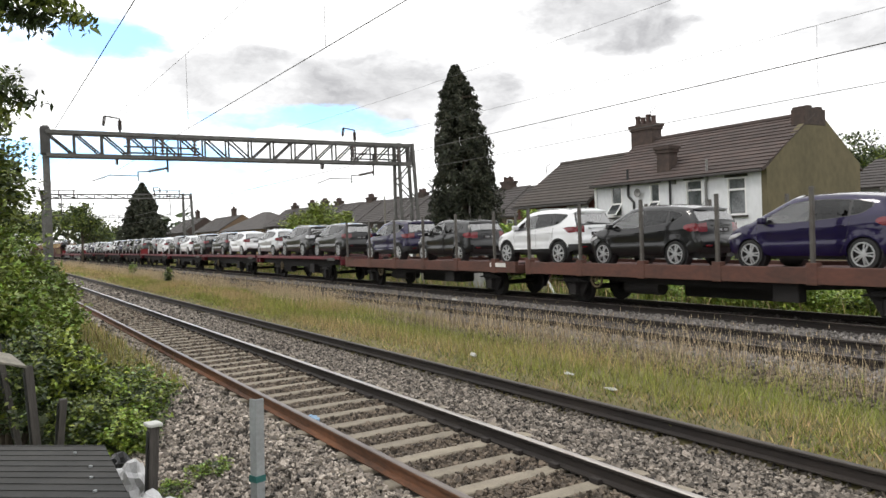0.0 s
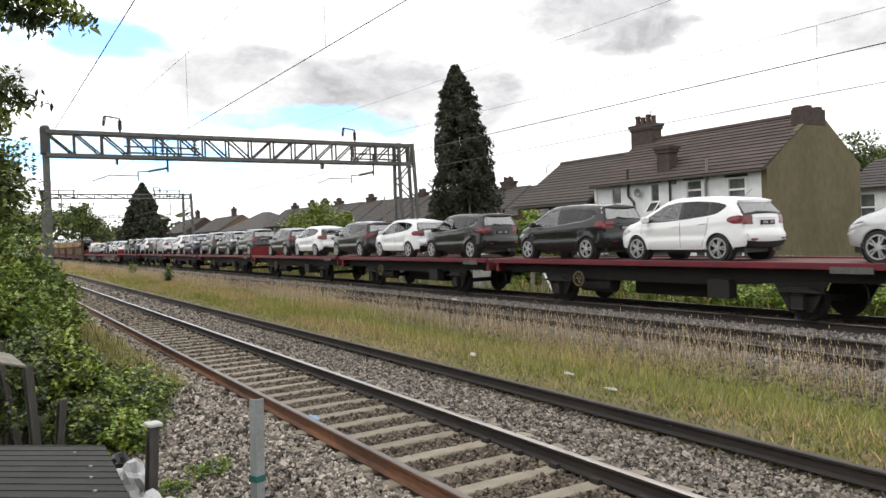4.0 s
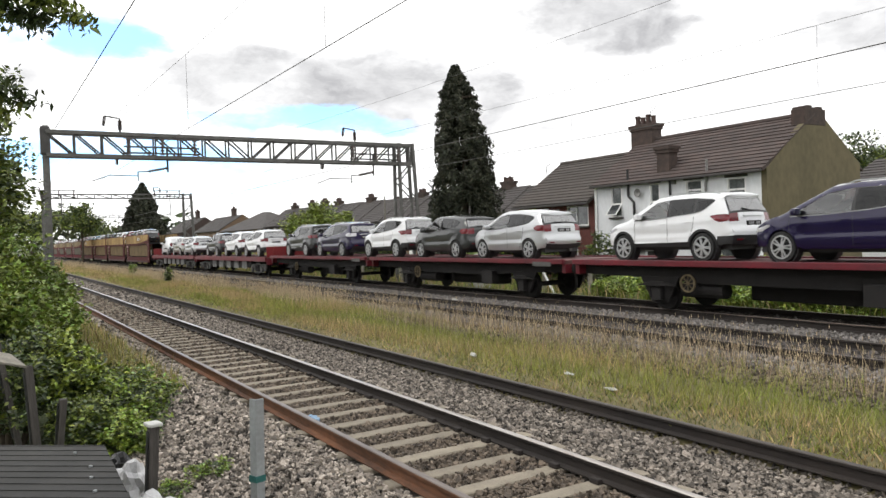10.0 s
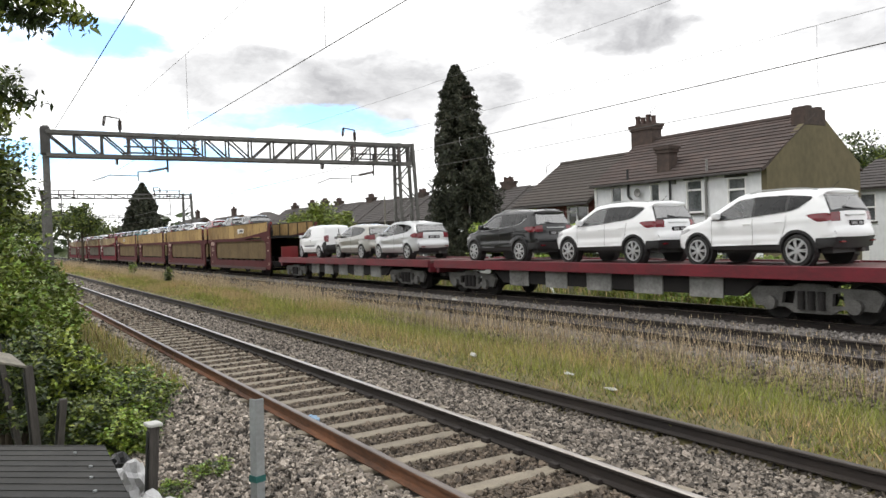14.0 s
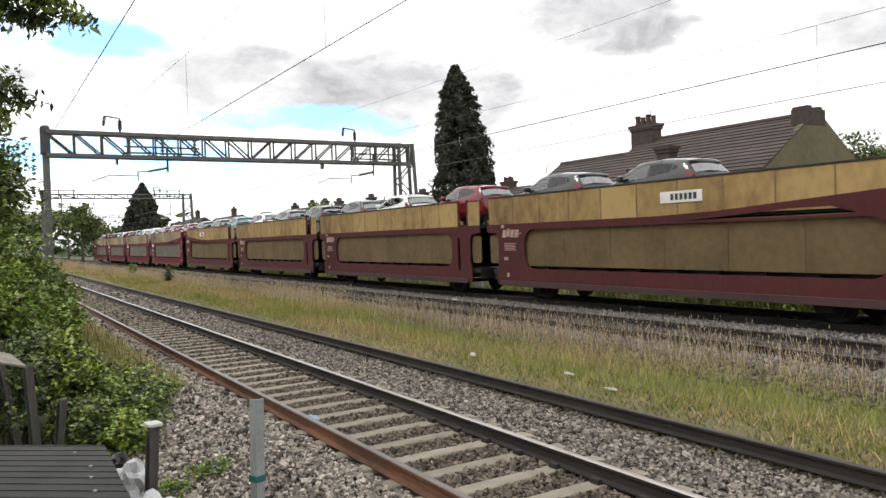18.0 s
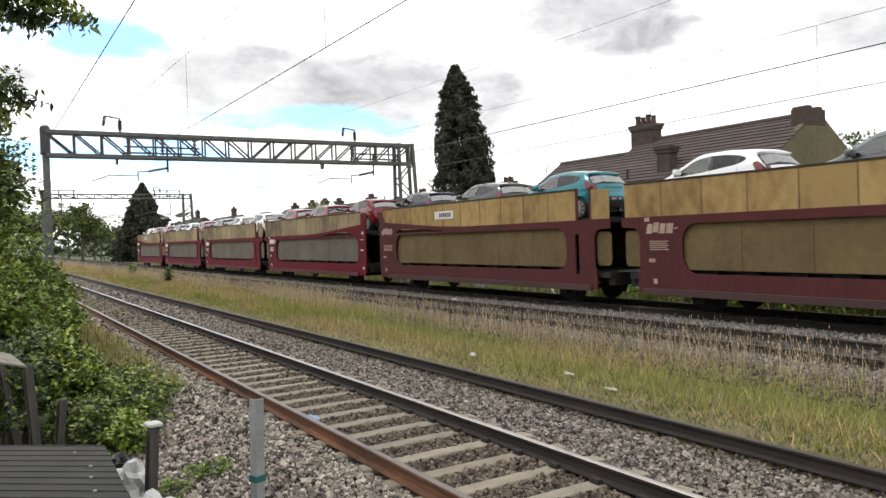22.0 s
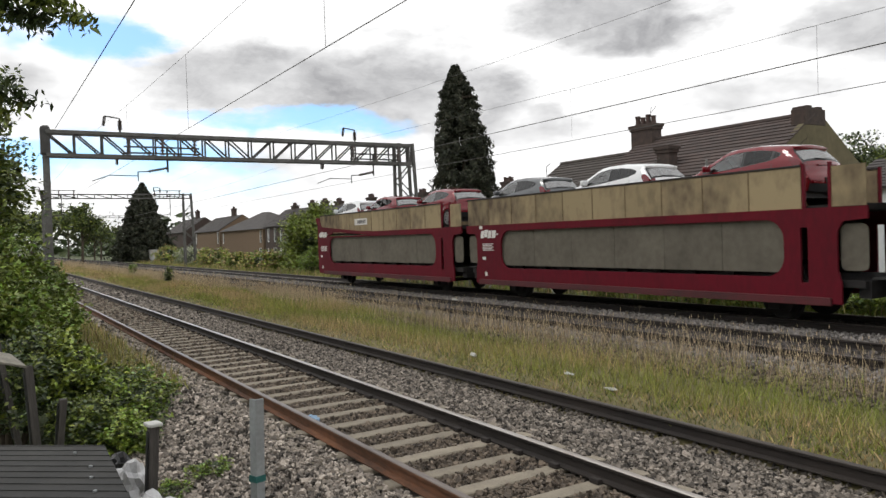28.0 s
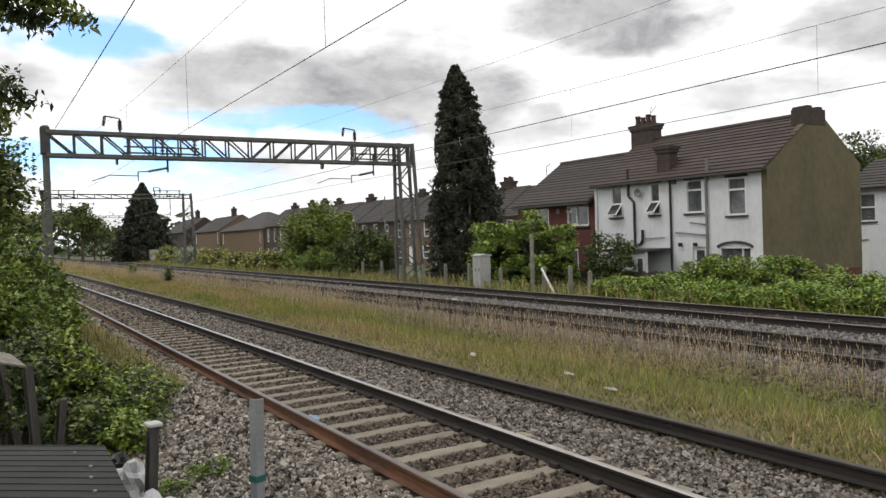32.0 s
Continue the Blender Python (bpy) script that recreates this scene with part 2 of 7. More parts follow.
def lathe(bm, profile, centre, axis="x", seg=20):
    """Turns (radius, offset) pairs about an axis through centre."""
    cx, cy, cz = centre
    rings = []
    for r, o in profile:
        ring = []
        for k in range(seg):
            c, s = math.cos(2 * math.pi * k / seg) * r, math.sin(2 * math.pi * k / seg) * r
            ring.append(bm.verts.new((cx + o, cy + c, cz + s) if axis == "x" else (cx + c, cy + s, cz + o)))
        rings.append(ring)
    for a, b in zip(rings, rings[1:]):
        for k in range(seg):
            bm.faces.new((a[k], a[(k + 1) % seg], b[(k + 1) % seg], b[k]))
    bm.faces.new(rings[0][::-1])
    bm.faces.new(rings[-1])
    bmesh.ops.recalc_face_normals(bm, faces=bm.faces)
    return bm


def rounded(y0, y1, z0, z1, r, n=6):
    pts = []
    for cy, cz, a0 in ((y1 - r, z1 - r, 0), (y0 + r, z1 - r, 90), (y0 + r, z0 + r, 180), (y1 - r, z0 + r, 270)):
        for k in range(n + 1):
            a = radians(a0 + 90 * k / n)
            pts.append((cy + r * math.cos(a), cz + r * math.sin(a)))
    return pts


def holed_plate(bm, outer, holes, axis_x0, axis_x1):
    """A plate in y and z with openings, between two x."""
    tris = []
    vs = []
    edges = []
    for loop in [outer] + holes:
        lv = [bm.verts.new((axis_x0, y, z)) for y, z in loop]
        for p, q in zip(lv, lv[1:] + lv[:1]):
            edges.append(bm.edges.new((p, q)))
        vs += lv
    bmesh.ops.triangle_fill(bm, edges=edges, use_beauty=True)
    g = bmesh.ops.extrude_face_region(bm, geom=list(bm.faces))
    for v in g["geom"]:
        if isinstance(v, bmesh.types.BMVert):
            v.co.x = axis_x1
    bmesh.ops.recalc_face_normals(bm, faces=bm.faces)
    return bm


def sweep(bm, pts, w, h, up=(0, 0, 1), closed=False):
    """One continuous rectangular band along points."""
    pts = [Vector(p) for p in pts]
    k = len(pts)
    rings = []
    for i, p in enumerate(pts):
        a = pts[i - 1] if i or closed else p
        b = pts[(i + 1) % k] if i < k - 1 or closed else p
        d = (b - a).normalized()
        s = d.cross(Vector(up))
        s = s.normalized() * (w / 2) if s.length > 1e-6 else Vector((w / 2, 0, 0))
        t = s.normalized().cross(d) * (h / 2)
        rings.append([bm.verts.new(p + x * s + y * t) for x, y in ((-1, -1), (1, -1), (1, 1), (-1, 1))])
    for i in range(k if closed else k - 1):
        r0, r1 = rings[i], rings[(i + 1) % k]
        for j in range(4):
            bm.faces.new((r0[j], r0[(j + 1) % 4], r1[(j + 1) % 4], r1[j]))
    if not closed:
        bm.faces.new(rings[0][::-1])
        bm.faces.new(rings[-1])
    bmesh.ops.recalc_face_normals(bm, faces=bm.faces)
    return bm


# ---- ground and tracks ----
T1, T2, T3, FAR_Z = 4.128, 11.93, 15.47, 0.15
PROFILE = [(-2500, -0.4), (-60, -0.4), (-8, -0.4), (0.2, -0.45), (1.6, -0.42), (2.5, -0.235), (3.0, -0.215), (5.4, -0.19), (6.2, -0.22), (6.56, -0.25), (6.72, -0.12), (7.1, -0.03), (9.9, 0.0), (10.3, -0.02),
           (10.9, -0.02), (16.6, -0.02), (17.3, -0.08), (18.2, -0.3), (20.5, -0.3), (24.5, -0.7), (60, -0.8), (200, -0.8), (2500, -0.8)]


def ground_z(x):
    for (a, za), (b, zb) in zip(PROFILE, PROFILE[1:]):
        if a <= x <= b:
            return za + (zb - za) * (x - a) / (b - a)
    return -0.8


def build_ground():
    ys = [-1500, -300, -60] + list(range(-20, 131, 5)) + [160, 200, 260, 340, 450, 700, 1500, 4000]
    xs = [p[0] for p in PROFILE]
    verts = [(x, y, ground_z(x)) for y in ys for x in xs]
    k = len(xs)
    faces, mats = [], []
    for j in range(len(ys) - 1):
        for i in range(k - 1):
            faces.append((j * k + i, j * k + i + 1, (j + 1) * k + i + 1, (j + 1) * k + i))
            mid = (xs[i] + xs[i + 1]) / 2
            mats.append(1 if 1.6 < mid < 6.64 or 10.0 < mid < 18.0 else 2 if 6.64 <= mid <= 10.0 else 0)
    me = bpy.data.meshes.new("ground")
    me.from_pydata(verts, [], faces)
    for m in ("earth", "ballast", "soil"):
        me.materials.append(M[m])
    me.polygons.foreach_set("material_index", mats)
    tagged(new("ground", me), "grassy ground with beds of crushed stone under the tracks", "ground", kind="structure")


build_ground()


def rail(name, x, top, rust, head, y0=-25.0, y1=420.0, label=""):
    """A flat-bottomed rail: foot and web in one mesh, running head in another."""
    r = thing(name, label, "rail", kind="structure")
    z = top - 0.159
    web = [(-0.07, 0), (0.07, 0), (0.07, 0.012), (0.012, 0.032), (0.009, 0.118), (-0.009, 0.118), (-0.012, 0.032), (-0.07, 0.012)]
    hd = [(-0.012, 0.112), (0.012, 0.112), (0.036, 0.125), (0.0365, 0.149), (0.030, 0.157), (0.018, 0.159), (-0.018, 0.159), (-0.030, 0.157), (-0.0365, 0.149), (-0.036, 0.125)]
    part("web", prism(bm_new(), [(x + a, z + b) for a, b in web], "y", y0, y1), M[rust], r)
    part("head", prism(bm_new(), [(x + a, z + b) for a, b in [hd[0], hd[1], hd[2], hd[3], hd[8], hd[9]]], "y", y0, y1), M[rust], r)
    part("running_surface", prism(bm_new(), [(x + a, z + b) for a, b in [(0.0365, 0.149), (0.030, 0.157), (0.018, 0.159), (-0.018, 0.159), (-0.030, 0.157), (-0.0365, 0.149)]], "y", y0, y1), M[head], r)
    return r


rail("rail", T1 - 0.753, 0.0, "rust", "steel_near", label="rust-coated running rail with a polished top on concrete sleepers")
rail("rail", T1 + 0.753, 0.0, "rust_dark", "steel", label="dark running rail with a shining top on concrete sleepers")
rail("rail", 6.63, 0.0, "rust_dark", "steel_dull", label="dark disused rail half sunk at the edge of the grass")
for c in (T2, T3):
    for side in (-1, 1):
        rail("rail", c + side * 0.753, FAR_Z, "rust_dark", "steel_near" if c == T3 else "steel_dull", label="dark running rail of the main line")


# ---- overhead line ----
def truss(parent, x0, x1, y, z0, z1, depth, n, chord, brace):
    """A lattice beam along x between heights z0 and z1."""
    for yy in (y - depth / 2, y + depth / 2):
        part("bottom_chord", box(bm_new(), x0, x1, yy - chord / 2, yy + chord / 2, z0 - chord / 2, z0 + chord / 2), M["galv"], parent)
        part("top_chord", box(bm_new(), x0, x1, yy - chord / 2, yy + chord / 2, z1 - chord / 2, z1 + chord / 2), M["galv"], parent)
        step = (x1 - x0) / n
        for i in range(n):
            a, b = x0 + i * step, x0 + (i + 1) * step
            if i < n / 2:
                part("brace", bar(bm_new(), (a, yy, z1), (b, yy, z0), brace), M["galv_dark"], parent)
            else:
                part("brace", bar(bm_new(), (a, yy, z0), (b, yy, z1), brace), M["galv_dark"], parent)
            part("strut", bar(bm_new(), (b, yy, z0), (b, yy, z1), brace), M["galv_dark"], parent)


def insulator(bm, a, b, r=0.07, n=7):
    a, b = Vector(a), Vector(b)
    for i in range(n):
        p, q = a.lerp(b, i / n), a.lerp(b, (i + 0.55) / n)
        rod(bm, p, q, r, r * 0.75, 8)
    rod(bm, a, b, r * 0.4, seg=6)
    return bm


def gantry(y, xl, xr, z0, z1, fine, label):
    g = thing("overhead_line_gantry", label, "gantry")
    n = 16 if fine else 9
    truss(g, xl, xr, y, z0, z1, 0.5 if fine else 0.4, n, 0.15 if fine else 0.1, 0.065 if fine else 0.05)
    # near mast: twin channels with battens
    for dy in (-0.16, 0.16):
        part("mast_leg", box(bm_new(), xl - 0.12, xl + 0.12, y + dy - 0.05, y + dy + 0.05, -0.6, z1 + 0.25), M["galv"], g)
    for k in range(6):
        part("batten", box(bm_new(), xl - 0.128, xl + 0.128, y - 0.218, y + 0.218, 0.4 + k * 1.1, 0.52 + k * 1.1), M["galv"], g)
    part("mast_head", box(bm_new(), xl - 0.19, xl + 0.17, y - 0.26, y + 0.26, z0 + 0.02, z1 + 0.2, 0.04), M["galv_dark"], g)
    # far mast: two legs spread at the foot, laced together
    legs = []
    for dx, foot in ((-0.72, -1.0), (0.10, 0.42)):
        for dy in (-0.25, 0.25):
            a, b = (xr + dx, y + dy, z1 + 0.1), (xr + (dx if dx < 0 else foot), y + dy * 1.6, -0.45)
            part("mast_leg", bar(bm_new(), a, b, 0.14), M["galv"], g)
            legs.append((Vector(a), Vector(b)))
    for k in range(7):
        for i, j in ((0, 2), (1, 3)):
            f0, f1 = 0.14 + k * 0.12, 0.14 + (k + 1) * 0.12
            a, b = legs[i][0].lerp(legs[i][1], f0 if k % 2 else f1), legs[j][0].lerp(legs[j][1], f1 if k % 2 else f0)
            part("lacing", bar(bm_new(), a, b, 0.055), M["galv"], g)
    for c in (T1 + 1.25, xr - 3.1):
        part("insulator_arm", rod(rod(bm_new(), (c, y, z1 + 0.05), (c, y, z1 + 0.7), 0.04), (c, y, z1 + 0.7), (c - 0.6, y, z1 + 0.78), 0.03), M["galv_dark"], g)
        part("post_insulator", insulator(bm_new(), (c, y, z1 + 0.22), (c, y, z1 + 0.62), 0.11), M["insulator"], g)
        part("hanging_insulator", insulator(bm_new(), (c - 0.6, y, z1 + 0.76), (c - 0.66, y, z1 + 0.35), 0.08), M["insulator"], g)
    for c, drop in ((7.29, 5.42), (xr - 2.1, 5.4)):
        part("drop_post", rod(bm_new(), (c, y, z0 + 0.5), (c, y, drop), 0.045), M["galv_dark"], g)
        part("registration_insulator", insulator(bm_new(), (c - 0.05, y, drop + 0.18), (c - 0.85, y, drop + 0.02), 0.07), M["insulator"], g)
        tube = bm_new()
        rod(tube, (c - 0.85, y, drop + 0.02), (c - 1.25, y, drop + 0.0), 0.025)
        rod(tube, (c - 1.25, y, drop + 0.02), (c - 1.25, y, drop - 0.4), 0.025)
        rod(tube, (c - 1.25, y, drop - 0.18), (c - 2.4, y, drop - 0.16), 0.02)
        rod(tube, (c - 2.4, y, drop - 0.16), (c - 3.1, y, drop - 0.42), 0.02)
        part("registration_arm", tube, M["galv_dark"], g)
    for c in (5.2, 14.63):
        part("pulley", lathe(bm_new(), [(0.09, -0.05), (0.16, -0.04), (0.12, 0.0), (0.16, 0.04), (0.09, 0.05)], (c, y, z0 - 0.2)), M["insulator"], g)
        part("hanger", rod(bm_new(), (c, y, z0 - 0.15), (c + 0.1, y, z0 + 0.1), 0.025), M["galv_dark"], g)
    # sectioning gear boxed into the beam
    for c in ((5.45, 8.6), (16.0, 18.9)):
        for zz in (0.16, 0.42, 0.8):
            part("gear_bar", bar(bm_new(), (c[0], y - 0.36, z0 + zz), (c[1], y - 0.36, z0 + zz), 0.07), M["galv_dark"], g)
        for k in range(3):
            xx = c[0] + (c[1] - c[0]) * (0.06 + 0.44 * k)
            part("gear_insulator", insulator(bm_new(), (xx, y - 0.36, z0 + 0.1), (xx, y - 0.36, z0 + 0.85), 0.10, 5), M["insulator"], g)
    return g


gantry(35.0, 2.50, 19.55, 6.04, 7.00, True, "grey lattice steel gantry spanning the tracks with brown insulators")
gantry(85.0, 5.6, 19.9, 7.25, 7.68, False, "distant grey lattice steel gantry spanning the tracks")
gantry(158.0, 8.6, 25.5, 7.9, 8.3, False, "far grey lattice steel gantry over the line")


def wire(x, z, r, label, y0=-25.0, sag=0.0, spans=((-25, 35), (35, 85), (85, 158), (158, 300))):
    w, line = bm_new(), []
    for a, b in spans:
        n = 10
        pts = [(x, a + (b - a) * i / n, z - sag * 4 * (i / n) * (1 - i / n)) for i in range(n + 1)]
        line += pts[(1 if line else 0):]
    # a round strand of shared rings
    rings = [[w.verts.new((p[0] + r * math.cos(k * math.pi / 3), p[1], p[2] + r * math.sin(k * math.pi / 3))) for k in range(6)] for p in line]
    for p, q in zip(rings, rings[1:]):
        for k in range(6):
            w.faces.new((p[k], q[k], q[(k + 1) % 6], p[(k + 1) % 6]))
    ob = part("overhead_wire", w, M["wire"], None, smooth=True)
    return tagged(ob, label, "wire")


wire(T1, 4.79, 0.0065, "dark contact wire strung over the near track")
wire(T1, 6.9, 0.004, "thin catenary wire sagging over the near track", sag=0.55)
wire(2.80, 7.02, 0.013, "heavy feeder wire on the gantry mast")
wire(T2, 4.9, 0.010, "dark contact wire over the middle track")
wire(T2, 7.2, 0.004, "thin catenary wire over the middle track", sag=0.5)
wire(T3, 4.94, 0.009, "thin contact wire over the far track")
wire(T3, 6.95, 0.0055, "thin catenary wire over the far track", sag=0.55)
for x, zc, z0 in ((T1, 4.79, 6.9), (T3, 4.94, 6.95)):
    d = bm_new()
    for y in (-12, -5, 2.5, 9.6, 17.5, 25.5):
        f = (y + 25) / 60
        rod(d, (x, y, zc), (x, y, z0 - 0.55 * 4 * f * (1 - f)), 0.004, seg=4, cap=False)
    tagged(part("dropper_wires", d, M["wire"]), "thin dropper wires between contact wire and catenary", "wire", kind="stuff")


# ---- sleepers and loose stone ----
def quads(n, k):
    return (np.arange(n)[:, None, None] * k)


def stones(name, xs, ys, zs, size, material, label, seed, flat=0.7):
    """Loose crushed stone: jittered blocks, turned at random."""
    rng = np.random.default_rng(seed)
    n = len(xs)
    base = np.array([(-1, -1, -1), (1, -1, -1), (1, 1, -1), (-1, 1, -1), (-1, -1, 1), (1, -1, 1), (1, 1, 1), (-1, 1, 1)], float)
    v = base[None] * rng.uniform(0.45, 1.15, (n, 8, 3))
    v *= (rng.uniform(0.6, 1.35, (n, 1, 3)) * np.array([1, 1, flat])) * (size * rng.uniform(0.55, 1.25, (n, 1, 1)))
    q = rng.normal(size=(n, 4))
    q /= np.linalg.norm(q, axis=1)[:, None]
    w, x, y, z = q.T
    R = np.stack([1 - 2 * (y * y + z * z), 2 * (x * y - z * w), 2 * (x * z + y * w), 2 * (x * y + z * w), 1 - 2 * (x * x + z * z), 2 * (y * z - x * w), 2 * (x * z - y * w), 2 * (y * z + x * w), 1 - 2 * (x * x + y * y)], 1).reshape(n, 3, 3)
    v = np.einsum("nij,nkj->nki", R, v) + np.stack([xs, ys, zs], 1)[:, None, :]
    f = np.array([(0, 3, 2, 1), (4, 5, 6, 7), (0, 1, 5, 4), (1, 2, 6, 5), (2, 3, 7, 6), (3, 0, 4, 7)])
    faces = (f[None] + np.arange(n)[:, None, None] * 8).reshape(-1, 4)
    ob = soup(name, v.reshape(-1, 3), faces, material)
    return tagged(ob, label, "gravel", kind="stuff")


gz = np.vectorize(ground_z)


def spread(rng, n, x0, x1, y0, y1, power=1.0):
    return rng.uniform(x0, x1, n), y0 + (y1 - y0) * rng.uniform(0, 1, n) ** power


def scatter_stone():
    rng = np.random.default_rng(5)
    for x0, x1, y0, y1, n, size, mt in ((1.5, 6.62, 2.6, 10.5, 46000, 0.0235, "stone"), (1.7, 6.62, 10.5, 24.0, 36000, 0.027, "stone"), (2.2, 6.62, 24.0, 75.0, 16000, 0.05, "stone"),
                                        (12.85, 14.55, 4.0, 30.0, 10000, 0.032, "stone_far"), (12.85, 14.55, 30.0, 80.0, 5000, 0.05, "stone_far"), (11.25, 12.6, 4.0, 45.0, 8000, 0.035, "stone_dark"), (14.8, 16.15, 4.0, 45.0, 8000, 0.035, "stone_dark"),
                                        (16.3, 17.9, 4.0, 40.0, 7000, 0.034, "stone_far"), (10.2, 11.1, 5.0, 50.0, 5000, 0.035, "stone_far"), (8.7, 10.9, 4.5, 19.0, 7000, 0.024, "stone_bay")):
        xs, ys = spread(rng, n, x0, x1, y0, y1, 1.25)
        zs = gz(xs) + rng.uniform(-0.022, 0.026, n)
        if mt == "stone" and x1 == 6.62:
            # kept off the sleepers between the rails, heaped a little outside them
            k = ((ys - 5.21 + 0.095) % 0.5932) < 0.19
            inside = (xs > 3.42) & (xs < 4.83)
            zs = zs + np.where(inside, np.where(k, -0.03, 0.012), 0.0) + np.where((xs < 3.2) & (xs > 2.6), np.where(k, 0.05, 0.03), 0.0) + np.where((xs > 4.95) & (xs < 5.36), np.where(k, -0.05, 0.012), 0.0) 
            keep = ~((xs > 3.28) & (xs < 3.47)) & ~((xs > 4.78) & (xs < 4.98)) & ~(inside & k & (rng.uniform(0, 1, n) < 0.8)) & ~((xs < 2.3) & (ys > 12) & (rng.uniform(0, 1, n) < 0.7))
            bay = keep & inside
            stones("loose_ballast", xs[bay], ys[bay], zs[bay], size, M["stone_bay"], "grimy brown crushed stone between the sleepers", int(n + y0) + 1)
            cess = keep & (xs < 3.3)
            stones("loose_ballast", xs[cess], ys[cess], zs[cess], size, M["stone_fresh"], "pale crushed stone on the shoulder of the near track", int(n + y0) + 2)
            keep = keep & ~inside & ~cess
            xs, ys, zs = xs[keep], ys[keep], zs[keep]
        stones("loose_ballast", xs, ys, zs, size, M[mt], "loose crushed stone ballast beside the rails" if mt != "stone_dark" else "dark crushed stone between the rails", int(n + y0))


scatter_stone()


# ---- plants ----
M["leaf_bright"] = leaf_mat("bright_bramble_leaf", (0.20, 0.295, 0.046), (0.105, 0.185, 0.028))
M["leaf_mid"] = leaf_mat("hedge_leaf", (0.195, 0.24, 0.042), (0.085, 0.122, 0.021))
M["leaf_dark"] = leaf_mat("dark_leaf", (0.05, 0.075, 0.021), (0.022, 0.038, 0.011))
M["leaf_yellow"] = leaf_mat("yellow_green_leaf", (0.27, 0.335, 0.05), (0.16, 0.225, 0.032))
M["needle"] = leaf_mat("dark_conifer_frond", (0.036, 0.042, 0.024), (0.018, 0.023, 0.013), rough=0.7, scale=0.4)
M["needle2"] = leaf_mat("olive_conifer_frond", (0.075, 0.075, 0.046), (0.034, 0.038, 0.022), rough=0.7, scale=0.4)
M["blossom"] = leaf_mat("pale_blossom", (0.46, 0.47, 0.38), (0.22, 0.25, 0.15), rough=0.8)
M["bark"] = mat("bark", (0.085, 0.065, 0.045), 0.95, color2=(0.045, 0.035, 0.026), scale=5, bump=0.8, stretch=(1, 1, 0.3))
M["grass"] = leaf_mat("grass_blade", (0.30, 0.30, 0.070), (0.19, 0.20, 0.044), rough=0.7, scale=0.35)
M["straw"] = leaf_mat("dry_grass", (0.45, 0.345, 0.165), (0.30, 0.225, 0.105), rough=0.8, scale=0.5)
M["seed_stem"] = leaf_mat("pale_seed_stem", (0.48, 0.39, 0.25), (0.32, 0.25, 0.15), rough=0.8, scale=0.5)
M["grass_green"] = leaf_mat("fresh_grass_blade", (0.225, 0.255, 0.045), (0.14, 0.175, 0.028), rough=0.7, scale=0.4)


def leaves(name, centres, size, material, parent, seed, droop=0.0, slim=0.55, fold=0.35, up=0.5, kind=""):
    """Folded leaves at the given places."""
    rng = np.random.default_rng(seed)
    n = len(centres)
    d = rng.normal(size=(n, 3))
    d[:, 2] = d[:, 2] * 0.5 - droop
    d /= np.linalg.norm(d, axis=1)[:, None]
    u = rng.normal(size=(n, 3)) * (1 - up) + np.array([0, 0, up * 1.6])
    s = np.cross(d, u)
    s /= np.linalg.norm(s, axis=1)[:, None] + 1e-9
    t = np.cross(s, d)
    L = size * rng.uniform(0.55, 1.3, (n, 1))
    w = L * slim * 0.5
    a, b = centres - d * L * 0.5, centres + d * L * 0.5
    m = centres - d * L * 0.08
    v = np.stack([a, m + s * w + t * w * fold, b, m - s * w + t * w * fold], 1).reshape(-1, 3)
    i = np.arange(n)[:, None] * 4
    faces = np.concatenate([i + np.array([0, 1, 2]), i + np.array([0, 2, 3])])
    ob = soup(name, v, faces, material, parent)
    if kind:
        tagged(ob, kind=kind)
    return ob


def clumped(rng, n, centre, radii, clumps, spread_, shell=0.55, lift=0.0, skirt=False):
    """Leaf places in uneven clumps near the skin of a rounded mass."""
    c = rng.normal(size=(clumps, 3))
    c /= np.linalg.norm(c, axis=1)[:, None]
    if skirt:
        # leafy down to the ground: below the middle the sides stand upright
        low = c[:, 2] < 0
        side = c[:, :2] / (np.linalg.norm(c[:, :2], axis=1)[:, None] + 1e-9)
        c[:, :2] = np.where(low[:, None], side * 0.95, c[:, :2])
        c[:, 2] = np.where(low, -rng.uniform(0, 1, clumps), c[:, 2])
    else:
        c[:, 2] = np.where(c[:, 2] < -0.35, -c[:, 2] * 0.6, c[:, 2])
    c *= rng.uniform(shell, 1.0, (clumps, 1)) * rng.uniform(0.8, 1.12, (clumps, 1))
    size = rng.uniform(0.5, 1.3, clumps)
    k = rng.integers(0, clumps, n)
    p = c[k] * np.array(radii) + np.clip(rng.normal(size=(n, 3)), -1.5, 1.5) * (spread_ * size[k])[:, None] * np.array([1, 1, 0.75])
    return p + np.array(centre) + np.array([0, 0, lift])


